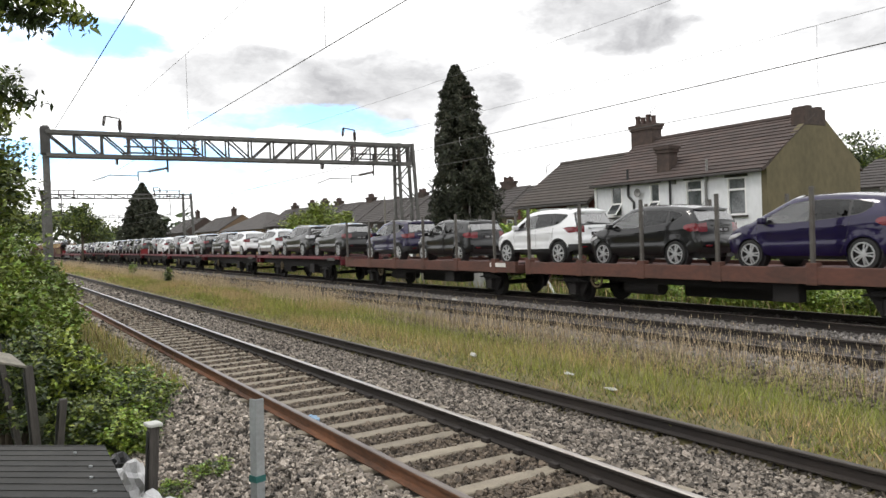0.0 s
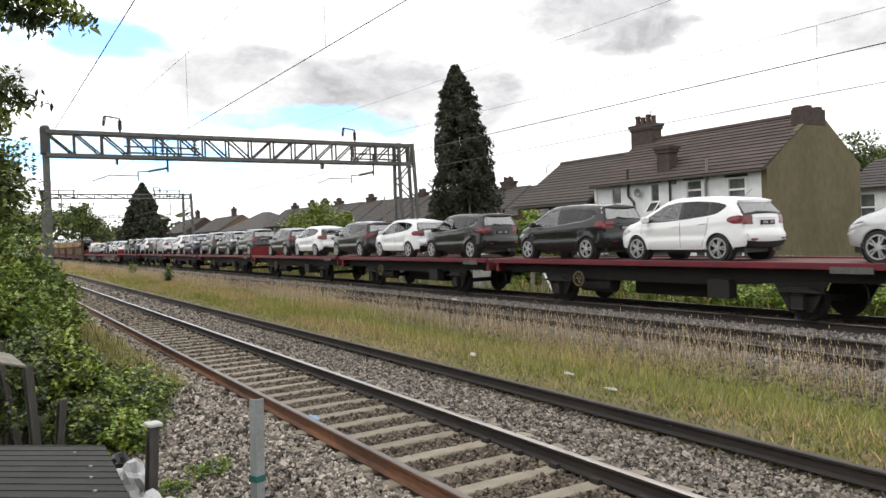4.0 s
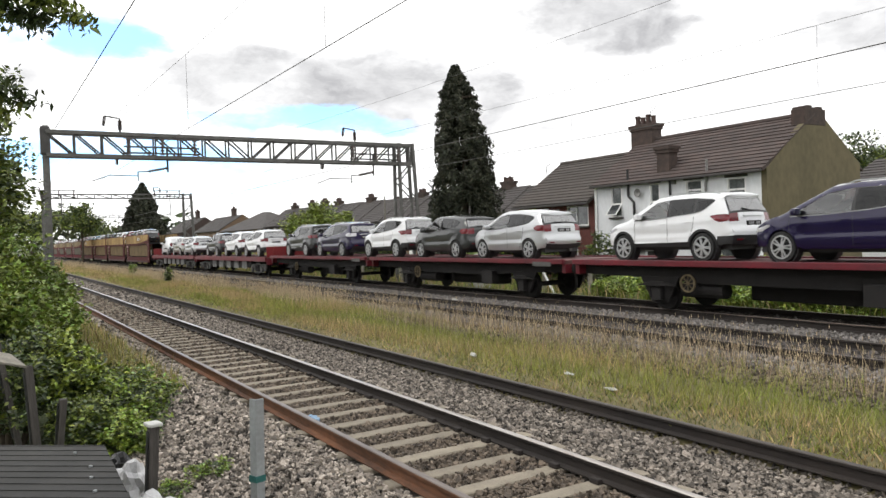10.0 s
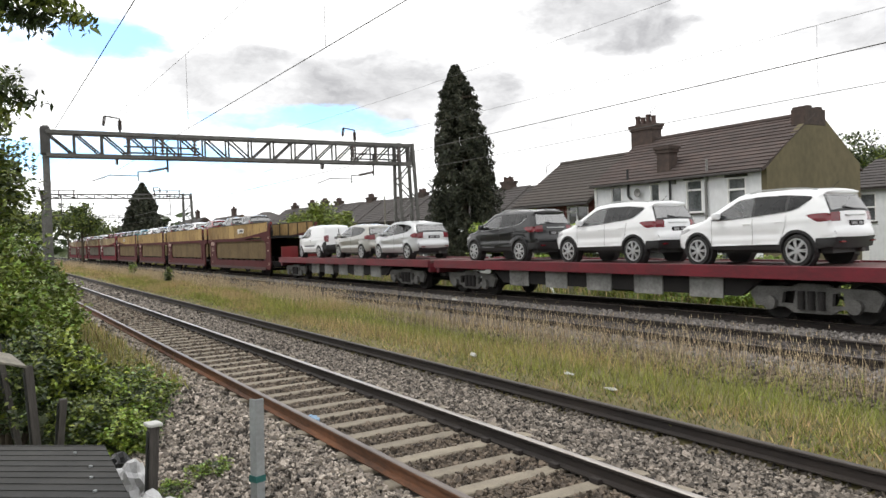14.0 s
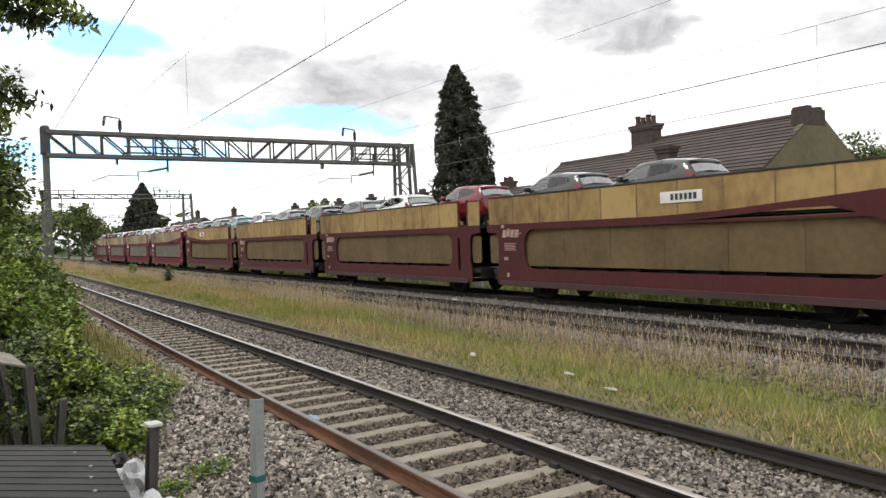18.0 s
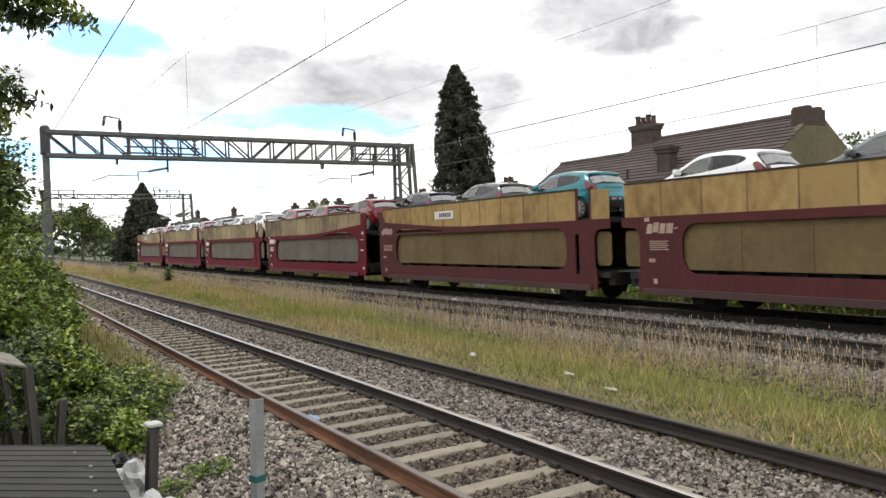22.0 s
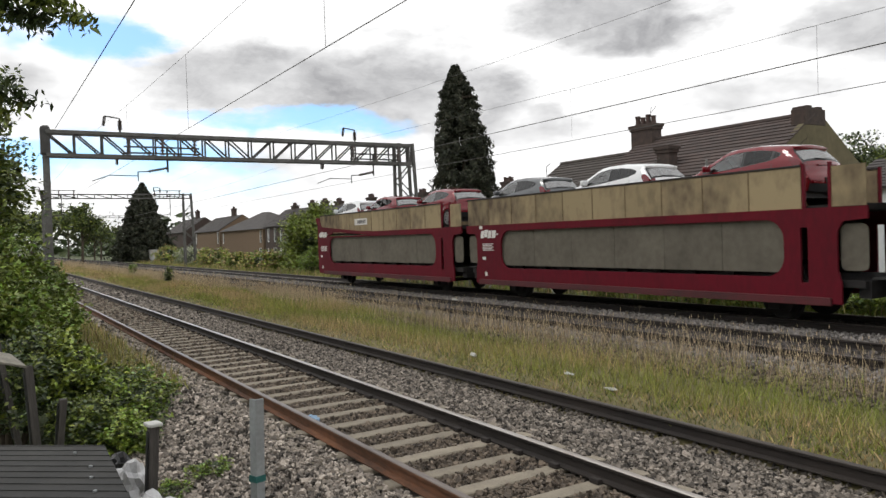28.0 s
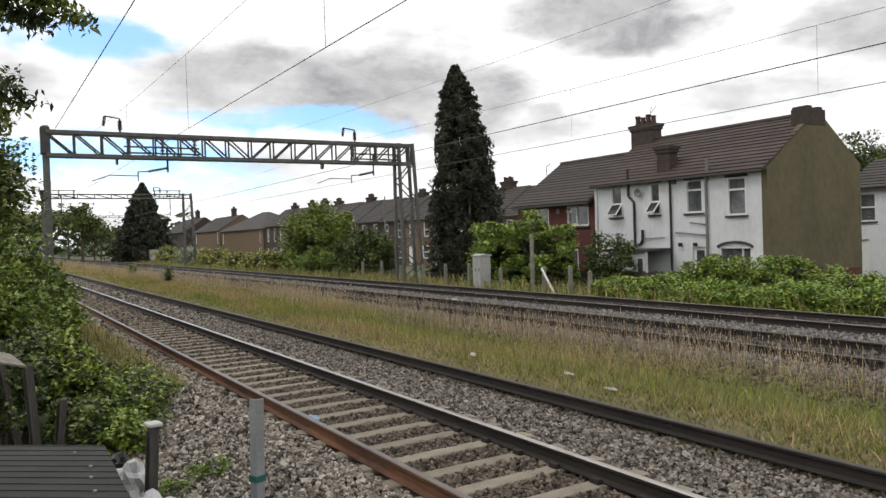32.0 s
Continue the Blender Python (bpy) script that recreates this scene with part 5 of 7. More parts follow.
def old_posts():
    for x, y, w, h, lean, cap in ((1.27, 7.45, 0.09, 0.95, 4, True), (0.50, 9.9, 0.09, 1.28, -4, False), (0.69, 9.9, 0.08, 0.88, 7, False), (0.36, 10.6, 0.07, 1.7, -11, False), (1.15, 12.0, 0.07, 1.15, 2, False)):
        p = thing("wooden_post", "rotten grey wooden fence post" + (" with a flaking white cap" if cap else " tangled in ivy"), "post", pose(x, y, -0.45, lean, lean * 0.5, 15))
        b = bm_new()
        prism(b, [(-w / 2, -w / 2), (w / 2, -w / 2 * 0.8), (w / 2 * 0.9, w / 2), (-w / 2 * 0.8, w / 2)], "z", 0, h)
        part("shaft", b, M["wood_grey"], p)
        part("split", box(bm_new(), -w / 2 - 0.012, -w / 2 - 0.001, -0.012, 0.02, h * 0.2, h * 0.95), M["black_pipe"], p)
        if cap:
            part("cap", box(bm_new(), -w * 0.75, w * 0.75, -w * 0.75, w * 0.75, h, h + 0.035, 0.015), M["litter"], p)


old_posts()


def ribbed_cover():
    c = thing("ribbed_cover", "dusty black ribbed plastic cover over a box", "cover", pose(0.93, 7.66, 0))
    back, side = Vector((-0.786, 0.618)), Vector((-0.030, -1.0))
    far, near_ = back * 2.6, side * 2.3 + back * 2.2
    out = [(0, 0), tuple(side * 2.3), tuple(near_), tuple(far)]
    part("top", prism(bm_new(), out, "z", 0.29, 0.33), M["rib"], c)
    part("box_side", prism(bm_new(), [(p[0] * 0.94 - 0.06, p[1] * 0.94 - 0.03) for p in out], "z", -0.5, 0.288), M["wood_grey"], c)
    for k in range(12):
        p = side * (0.05 + 0.19 * k)
        part("rib", bar(bm_new(), (p.x, p.y, 0.334), (p.x + back.x * 2.3, p.y + back.y * 2.3, 0.334), 0.006, 0.006), M["rib"], c)
    for k, (f, g) in enumerate(((0.32, 0.36), (0.22, 0.85), (0.25, 1.2), (0.26, 1.6))):
        p = back * f + side * g
        part("bolt", rod(bm_new(), (p.x, p.y, 0.333), (p.x, p.y, 0.348), 0.015, seg=8), M["post_metal"], c)


ribbed_cover()


def crumpled(name, label, at, size, material, seed, flat=0.6):
    rng = np.random.default_rng(seed)
    b = bm_new()
    bmesh.ops.create_icosphere(b, subdivisions=3, radius=1.0)
    for v in b.verts:
        n = noise.noise(v.co * 2.1 + Vector((seed, 0, 0))) * 0.5 + abs(noise.noise(v.co * 4.3 + Vector((0, seed, 0)))) * 0.7 - 0.15
        v.co = Vector((v.co.x * size[0], v.co.y * size[1], v.co.z * size[2] * flat)) * (1 + n)
        v.co += Vector(at)
    ob = part(name, b, material)
    return tagged(ob, label, "litter")


crumpled("plastic_bag", "crumpled white plastic bag beside a rotten post", (1.16, 7.75, -0.12), (0.17, 0.19, 0.36), M["bag"], 3)
crumpled("plastic_bag", "crumpled white plastic bag on the ground", (1.22, 7.05, -0.2), (0.18, 0.17, 0.27), M["bag"], 4)
crumpled("plastic_bag", "crumpled dark plastic sack beside white bags", (1.18, 8.5, -0.15), (0.13, 0.13, 0.26), M["black_pipe"], 5)
crumpled("plastic_wrapper", "crumpled blue plastic wrapper between the rails", (3.62, 9.3, -0.15), (0.08, 0.17, 0.05), M["blue"], 6)
crumpled("paper_litter", "scrap of white paper in the grass", (7.3, 11.0, 0.08), (0.04, 0.07, 0.06), M["litter"], 7)
crumpled("paper_litter", "scrap of white paper in the grass", (7.45, 8.65, 0.05), (0.04, 0.09, 0.03), M["litter"], 8)
crumpled("paper_litter", "scrap of white paper in the grass", (7.25, 7.55, 0.02), (0.04, 0.10, 0.03), M["litter"], 9)
crumpled("paper_litter", "scrap of white paper on the far stones", (13.4, 21.2, 0.05), (0.08, 0.12, 0.08), M["litter"], 10)


def far_wall():
    w = thing("lineside_wall", "long low pale concrete wall beside the distant line", "wall", pose(24.0, 116.0, ground_z(24.0)))
    for k in range(9):
        part("panel", box(bm_new(), -0.08, 0.08, -18 + 4 * k + 0.02, -18 + 4 * k + 3.98, -0.2, 2.1 - 0.02 * (k % 2), 0.01), M["cabinet"], w)
    part("coping", box(bm_new(), -0.14, 0.14, -18.1, 18.1, 2.105, 2.24, 0.02), M["litter"], w)


far_wall()


def old_board():
    b = thing("roofing_sheet", "pale grey-green sheet of old roofing caught in the hedge", "board", pose(0.16, 9.75, 0.98, 12, 18, 20))
    part("sheet", box(bm_new(), -0.3, 0.2, -0.25, 0.25, -0.012, 0.012, 0.004), M["post_conc"], b)
    part("batten", box(bm_new(), -0.3, 0.2, -0.04, 0.04, -0.05, -0.013), M["wood_grey"], b)
    part("prop", bar(bm_new(), (-0.05, 0.0, -0.05), (-0.15, 0.1, -1.5), 0.05), M["wood_grey"], b)


old_board()


def aerial_pole():
    p = thing("wooden_pole", "thin pale pole standing among the shrubs", "pole", pose(23.0, 44.8, ground_z(23.0)))
    part("shaft", rod(bm_new(), (0, 0, -0.1), (0.05, -0.1, 5.5), 0.06, 0.045, 8), M["post_conc"], p)


aerial_pole()


# ---- the train ----
M["flat_red"] = mat("dark_red_wagon_paint", (0.145, 0.007, 0.016), 0.5, color2=(0.075, 0.008, 0.013), scale=1.5, bump=0.1, stretch=(1, 0.5, 1))
M["flat_brown"] = mat("brown_wagon_paint", (0.115, 0.045, 0.03), 0.8, color2=(0.06, 0.03, 0.022), scale=1.5, bump=0.15, stretch=(1, 0.5, 1))
M["under"] = mat("grimy_running_gear", (0.013, 0.011, 0.010), 0.85, color2=(0.007, 0.006, 0.006), scale=3, bump=0.2)
M["under_grey"] = mat("dusty_bogie_steel", (0.13, 0.128, 0.122), 0.85, color2=(0.05, 0.048, 0.045), scale=3, bump=0.2)
M["side_plate"] = mat("pale_grey_side_plate", (0.25, 0.25, 0.24), 0.8, color2=(0.09, 0.088, 0.082), scale=1.6, contrast=(0.4, 0.7))
M["deck"] = mat("steel_deck", (0.13, 0.055, 0.05), 0.8, color2=(0.07, 0.03, 0.028), scale=1.2, bump=0.2)
M["bulk_red"] = mat("red_end_flap", (0.20, 0.010, 0.012), 0.6, color2=(0.12, 0.010, 0.011), scale=2)
M["dd_brown"] = mat("weathered_maroon_frame", (0.084, 0.022, 0.023), 0.85, color2=(0.042, 0.017, 0.015), spec=0.2, scale=1.1, bump=0.1, stretch=(1, 1, 0.35), contrast=(0.40, 0.78))
M["dd_red"] = mat("crimson_frame_paint", (0.112, 0.004, 0.012), 0.75, color2=(0.055, 0.005, 0.009), spec=0.2, scale=1.1, bump=0.08, stretch=(1, 1, 0.35), contrast=(0.42, 0.8))
M["grime_red"] = mat("grimy_crimson_sill", (0.09, 0.010, 0.014), 0.75, color2=(0.045, 0.013, 0.013), scale=2, stretch=(1, 0.5, 1), bump=0.1)
M["grime_brown"] = mat("grimy_maroon_sill", (0.06, 0.024, 0.022), 0.8, color2=(0.032, 0.018, 0.016), scale=2, stretch=(1, 0.5, 1), bump=0.1)
M["ochre"] = mat("stained_ochre_mesh_panel", (0.35, 0.24, 0.10), 0.8, color2=(0.15, 0.088, 0.038), spec=0.2, scale=0.55, stretch=(1, 0.8, 0.5), detail=5, bump=0.05, rand=0.16, contrast=(0.42, 0.68))
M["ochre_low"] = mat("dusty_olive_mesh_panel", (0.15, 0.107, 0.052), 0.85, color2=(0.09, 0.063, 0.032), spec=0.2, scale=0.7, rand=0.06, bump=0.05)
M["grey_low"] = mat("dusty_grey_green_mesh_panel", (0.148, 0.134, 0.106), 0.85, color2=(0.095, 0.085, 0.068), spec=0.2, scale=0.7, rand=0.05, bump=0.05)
M["buff"] = mat("buff_mesh_panel_with_soot", (0.29, 0.23, 0.135), 0.8, color2=(0.085, 0.062, 0.045), spec=0.2, scale=0.5, stretch=(1, 0.8, 0.5), detail=5, rand=0.14, contrast=(0.44, 0.66), bump=0.05)
M["seam"] = mat("rusty_panel_seam", (0.075, 0.045, 0.025), 0.9, color2=(0.22, 0.16, 0.08), scale=2.5, stretch=(1, 1, 0.6))
M["tyre"] = mat("black_rubber", (0.018, 0.018, 0.018), 0.8, color2=(0.012, 0.012, 0.012))
M["alloy"] = mat("silver_alloy", (0.55, 0.56, 0.57), 0.3, 0.5, color2=(0.45, 0.46, 0.47))
M["steel_wheel"] = mat("grey_steel_wheel", (0.45, 0.45, 0.46), 0.45, 0.2, color2=(0.35, 0.35, 0.36))


def see_through(name, tint, gloss):
    """Thin tinted glass: lets light straight through, and mirrors a little."""
    m = bpy.data.materials.new(name)
    m.use_nodes = True
    n, l = m.node_tree.nodes, m.node_tree.links
    n.clear()
    out, mix, tr, gl, fr = (n.new(k) for k in ("ShaderNodeOutputMaterial", "ShaderNodeMixShader", "ShaderNodeBsdfTransparent", "ShaderNodeBsdfGlossy", "ShaderNodeFresnel"))
    tr.inputs[0].default_value = (*tint, 1)
    gl.inputs["Roughness"].default_value = 0.03
    fr.inputs[0].default_value = gloss
    l.new(fr.outputs[0], mix.inputs[0])
    l.new(tr.outputs[0], mix.inputs[1])
    l.new(gl.outputs[0], mix.inputs[2])
    l.new(mix.outputs[0], out.inputs[0])
    return m


M["glass"] = see_through("green_tinted_glass", (0.84, 0.96, 0.91), 2.3)
M["glass_dark"] = see_through("privacy_glass", (0.14, 0.15, 0.15), 1.6)
M["glass_rear"] = see_through("rear_screen_glass", (0.25, 0.28, 0.28), 3.6)
M["seat"] = mat("grey_seat_cloth", (0.13, 0.13, 0.135), 0.9, color2=(0.09, 0.09, 0.095), scale=20)
M["trim"] = mat("black_plastic_trim", (0.02, 0.02, 0.021), 0.55, color2=(0.014, 0.014, 0.015))
M["lamp_red"] = mat("red_lamp_lens", (0.17, 0.010, 0.018), 0.12, color2=(0.10, 0.008, 0.012), spec=0.7)
M["lamp_clear"] = mat("clear_lamp_lens", (0.6, 0.6, 0.62), 0.12, 0.3, color2=(0.45, 0.45, 0.47))
M["white_mark"] = mat("white_marking", (0.72, 0.70, 0.66), 0.7, color2=(0.55, 0.53, 0.5), scale=3)
M["black_mark"] = mat("black_marking", (0.03, 0.03, 0.035), 0.7)
M["yellow"] = mat("faded_yellow_paint", (0.12, 0.09, 0.045), 0.8, color2=(0.06, 0.045, 0.024))
PAINT = {}
for nm, c, metal in (("white", (0.74, 0.75, 0.76), 0.0), ("black", (0.008, 0.008, 0.009), 0.0), ("purple", (0.010, 0.006, 0.038), 0.15), ("silver", (0.50, 0.51, 0.52), 0.6), ("dark_grey", (0.042, 0.044, 0.044), 0.3),
                     ("dark_green", (0.022, 0.027, 0.024), 0.3), ("beige", (0.34, 0.335, 0.31), 0.5), ("red", (0.15, 0.002, 0.008), 0.1), ("teal", (0.0, 0.14, 0.17), 0.3), ("mid_grey", (0.10, 0.105, 0.11), 0.5), ("navy", (0.008, 0.012, 0.028), 0.2)):
    PAINT[nm] = mat("paint_" + nm, c, 0.36, metal, color2=tuple(v * 0.94 for v in c), scale=1.0, coat=0.9, spec=0.12)


def curve_at(pts, y):
    if y <= pts[0][0]:
        return pts[0][1]
    for (a, za), (b, zb) in zip(pts, pts[1:]):
        if y <= b:
            f = (y - a) / (b - a)
            return za + (zb - za) * f
    return pts[-1][1]


def inside(poly, y, z):
    """Whether a point of the side view lies in a polygon."""
    hit = False
    for (y0, z0), (y1, z1) in zip(poly, poly[1:] + poly[:1]):
        if (z0 > z) != (z1 > z) and y < y0 + (y1 - y0) * (z - z0) / (z1 - z0):
            hit = not hit
    return hit


def rounded_path(pts, step=0.05, passes=3, closed=False):
    """Points along a path of straight legs at even steps, its corners softened; each keeps its leg's number."""
    out = []
    legs = list(zip(pts, pts[1:] + pts[:1])) if closed else list(zip(pts, pts[1:]))
    for k, (p, q) in enumerate(legs):
        n = max(1, round(math.hypot(q[0] - p[0], q[1] - p[1]) / step))
        out += [(p[0] + (q[0] - p[0]) * i / n, p[1] + (q[1] - p[1]) * i / n, k) for i in range(n)]
    if not closed:
        out.append((pts[-1][0], pts[-1][1], len(legs) - 1))
    for _ in range(passes):
        m = len(out)
        out = [p if not closed and i in (0, m - 1) else ((out[i - 1][0] + 2 * p[0] + out[(i + 1) % m][0]) / 4, (out[i - 1][1] + 2 * p[1] + out[(i + 1) % m][1]) / 4, p[2]) for i, p in enumerate(out)]
    return out


# every car points to +y, origin midway between the axles on the ground.
# edge: the side view's outline from the rear skirt over the roof to the nose, with what each leg is; glass: the side windows' outline;
# split: pillars between the panes; lamp: the tail lamp on the flank, and its low and high edge round the tail
CARS = {
    "suv": dict(L=4.52, W=1.84, H=1.695, wb=2.69, r=0.345, ro=0.92, sill=0.36, belt=(1.14, 1.02), tumble=0.27, kind="compact SUV",
                edge=[(-2.10, 0.40, "low"), (-2.15, 0.62, "bump"), (-2.16, 0.73, "tail"), (-2.07, 0.80, "tail"), (-2.04, 1.13, "glass"), (-1.82, 1.52, "spoil"), (-1.93, 1.58, "roof"), (-1.6, 1.61, "roof"), (-0.9, 1.645, "roof"), (-0.2, 1.64, "roof"),
                      (0.28, 1.585, "screen"), (1.22, 1.04, "bonnet"), (1.7, 0.95, "bonnet"), (2.0, 0.82, "nose"), (2.07, 0.66, "nose"), (2.05, 0.42, "nose")],
                glass=[(0.98, 1.035), (0.62, 1.255), (0.22, 1.49), (-0.3, 1.545), (-1.0, 1.545), (-1.60, 1.49), (-1.64, 1.45), (-1.36, 1.235), (-1.1, 1.175), (-0.3, 1.105), (0.4, 1.055)], split=(-0.22, -1.06),
                lamp=[(-2.08, 0.96), (-1.80, 0.93), (-1.68, 1.0), (-1.52, 1.09), (-1.75, 1.12), (-2.05, 1.12)], round_tail=(0.96, 1.12), plate=0.90, dark=0.62),
    "mpv": dict(L=4.38, W=1.83, H=1.60, wb=2.65, r=0.325, ro=0.83, sill=0.29, belt=(1.10, 0.94), tumble=0.28, kind="compact people carrier",
                edge=[(-1.99, 0.36, "low"), (-2.06, 0.48, "bump"), (-2.08, 0.64, "bump"), (-1.98, 0.70, "tail"), (-1.96, 1.07, "glass"), (-1.70, 1.385, "spoil"), (-1.80, 1.43, "roof"), (-1.4, 1.49, "roof"), (-0.8, 1.545, "roof"), (-0.1, 1.56, "roof"),
                      (0.36, 1.515, "screen"), (1.38, 1.01, "bonnet"), (1.75, 0.92, "bonnet"), (1.98, 0.76, "nose"), (2.05, 0.60, "nose"), (2.03, 0.36, "nose")],
                glass=[(1.20, 0.975), (0.86, 1.165), (0.42, 1.40), (0.0, 1.465), (-0.6, 1.465), (-1.2, 1.41), (-1.50, 1.335), (-1.50, 1.28), (-1.28, 1.135), (-1.0, 1.09), (-0.4, 1.035), (0.4, 0.985)], split=(-0.16, -1.02),
                lamp=[(-2.02, 0.88), (-1.72, 0.88), (-1.54, 0.97), (-1.60, 1.04), (-1.80, 1.075), (-1.98, 1.07)], round_tail=(0.87, 1.07), plate=0.90, dark=0.46),
    "long_mpv": dict(L=4.52, W=1.83, H=1.645, wb=2.79, r=0.325, ro=0.88, sill=0.29, belt=(1.10, 0.95), tumble=0.27, kind="long people carrier",
                     edge=[(-2.11, 0.36, "low"), (-2.18, 0.48, "bump"), (-2.20, 0.64, "bump"), (-2.11, 0.70, "tail"), (-2.08, 1.09, "glass"), (-1.90, 1.46, "spoil"), (-2.00, 1.51, "roof"), (-1.5, 1.555, "roof"), (-0.8, 1.595, "roof"), (-0.1, 1.60, "roof"),
                           (0.40, 1.545, "screen"), (1.44, 1.02, "bonnet"), (1.80, 0.92, "bonnet"), (2.02, 0.76, "nose"), (2.08, 0.60, "nose"), (2.06, 0.36, "nose")],
                     glass=[(1.26, 0.985), (0.90, 1.18), (0.45, 1.425), (0.0, 1.495), (-0.7, 1.50), (-1.4, 1.465), (-1.72, 1.42), (-1.74, 1.35), (-1.58, 1.19), (-1.2, 1.12), (-0.4, 1.045), (0.4, 0.995)], split=(-0.12, -1.08),
                     lamp=[(-2.12, 0.88), (-1.86, 0.90), (-1.70, 0.98), (-1.74, 1.06), (-1.90, 1.11), (-2.08, 1.11)], round_tail=(0.88, 1.11), plate=0.90, dark=0.46),
    "large_mpv": dict(L=4.80, W=1.88, H=1.68, wb=2.85, r=0.34, ro=1.0, sill=0.30, belt=(1.12, 0.96), tumble=0.27, kind="large people carrier",
                      edge=[(-2.25, 0.38, "low"), (-2.32, 0.50, "bump"), (-2.34, 0.66, "bump"), (-2.24, 0.72, "tail"), (-2.21, 1.11, "glass"), (-1.98, 1.48, "spoil"), (-2.08, 1.53, "roof"), (-1.6, 1.575, "roof"), (-0.9, 1.62, "roof"), (-0.2, 1.625, "roof"),
                            (0.34, 1.565, "screen"), (1.45, 1.03, "bonnet"), (1.86, 0.93, "bonnet"), (2.12, 0.78, "nose"), (2.20, 0.60, "nose"), (2.18, 0.38, "nose")],
                      glass=[(1.28, 0.99), (0.90, 1.185), (0.40, 1.445), (-0.1, 1.52), (-0.8, 1.525), (-1.5, 1.49), (-1.80, 1.43), (-1.82, 1.36), (-1.66, 1.22), (-1.3, 1.155), (-0.5, 1.07), (0.4, 1.01)], split=(-0.20, -1.16),
                      lamp=[(-2.26, 0.94), (-1.96, 0.95), (-1.78, 1.02), (-1.84, 1.09), (-2.0, 1.13), (-2.20, 1.13)], round_tail=(0.94, 1.12), plate=0.92, dark=0.48),
    "hatch": dict(L=3.97, W=1.72, H=1.47, wb=2.49, r=0.305, ro=0.68, sill=0.27, belt=(1.03, 0.88), tumble=0.28, kind="small hatchback",
                  edge=[(-1.78, 0.34, "low"), (-1.84, 0.50, "bump"), (-1.84, 0.62, "bump"), (-1.77, 0.68, "tail"), (-1.70, 0.96, "glass"), (-1.40, 1.27, "spoil"), (-1.52, 1.315, "roof"), (-1.1, 1.37, "roof"), (-0.5, 1.42, "roof"), (0.0, 1.415, "roof"),
                        (0.28, 1.375, "screen"), (1.15, 0.93, "bonnet"), (1.6, 0.84, "bonnet"), (1.83, 0.72, "nose"), (1.90, 0.55, "nose"), (1.88, 0.34, "nose")],
                  glass=[(0.98, 0.905), (0.70, 1.06), (0.32, 1.275), (-0.1, 1.335), (-0.6, 1.325), (-1.0, 1.27), (-1.22, 1.19), (-1.18, 1.13), (-0.95, 1.055), (-0.3, 0.985), (0.4, 0.93)], split=(-0.20, -0.98),
                  lamp=[(-1.78, 0.76), (-1.60, 0.78), (-1.46, 0.92), (-1.38, 1.08), (-1.50, 1.10), (-1.68, 0.98)], round_tail=(0.76, 1.0), plate=0.56, dark=0.46),
    "van": dict(L=4.16, W=1.76, H=1.72, wb=2.49, r=0.31, ro=0.80, sill=0.30, belt=(1.06, 1.02), tumble=0.17, kind="small panel van",
                edge=[(-1.92, 0.40, "low"), (-1.97, 0.56, "low"), (-1.92, 0.66, "tail"), (-1.90, 1.05, "tail"), (-1.80, 1.50, "tail"), (-1.72, 1.605, "roof"), (-1.2, 1.645, "roof"), (-0.5, 1.665, "roof"), (0.05, 1.645, "roof"), (0.45, 1.585, "screen"),
                      (1.42, 1.08, "bonnet"), (1.72, 0.98, "bonnet"), (1.92, 0.82, "nose"), (1.98, 0.62, "nose"), (1.96, 0.38, "nose")],
                glass=[(1.26, 1.035), (0.95, 1.215), (0.52, 1.455), (0.28, 1.50), (-0.02, 1.50), (-0.10, 1.14), (0.3, 1.045)], split=(),
                lamp=[(-1.96, 0.80), (-1.78, 0.92), (-1.74, 1.14), (-1.88, 1.16)], round_tail=(0.82, 1.14), plate=1.02, dark=0.60),
}
CROWN = {"low": 0.10, "bump": 0.11, "tail": 0.11, "glass": 0.10, "spoil": 0.06, "roof": 0.05, "screen": 0.13, "bonnet": 0.10, "nose": 0.17}
CAR_MASTER = {}
CAR_SIZE, CAR_HIGH = 0.95, 0.985


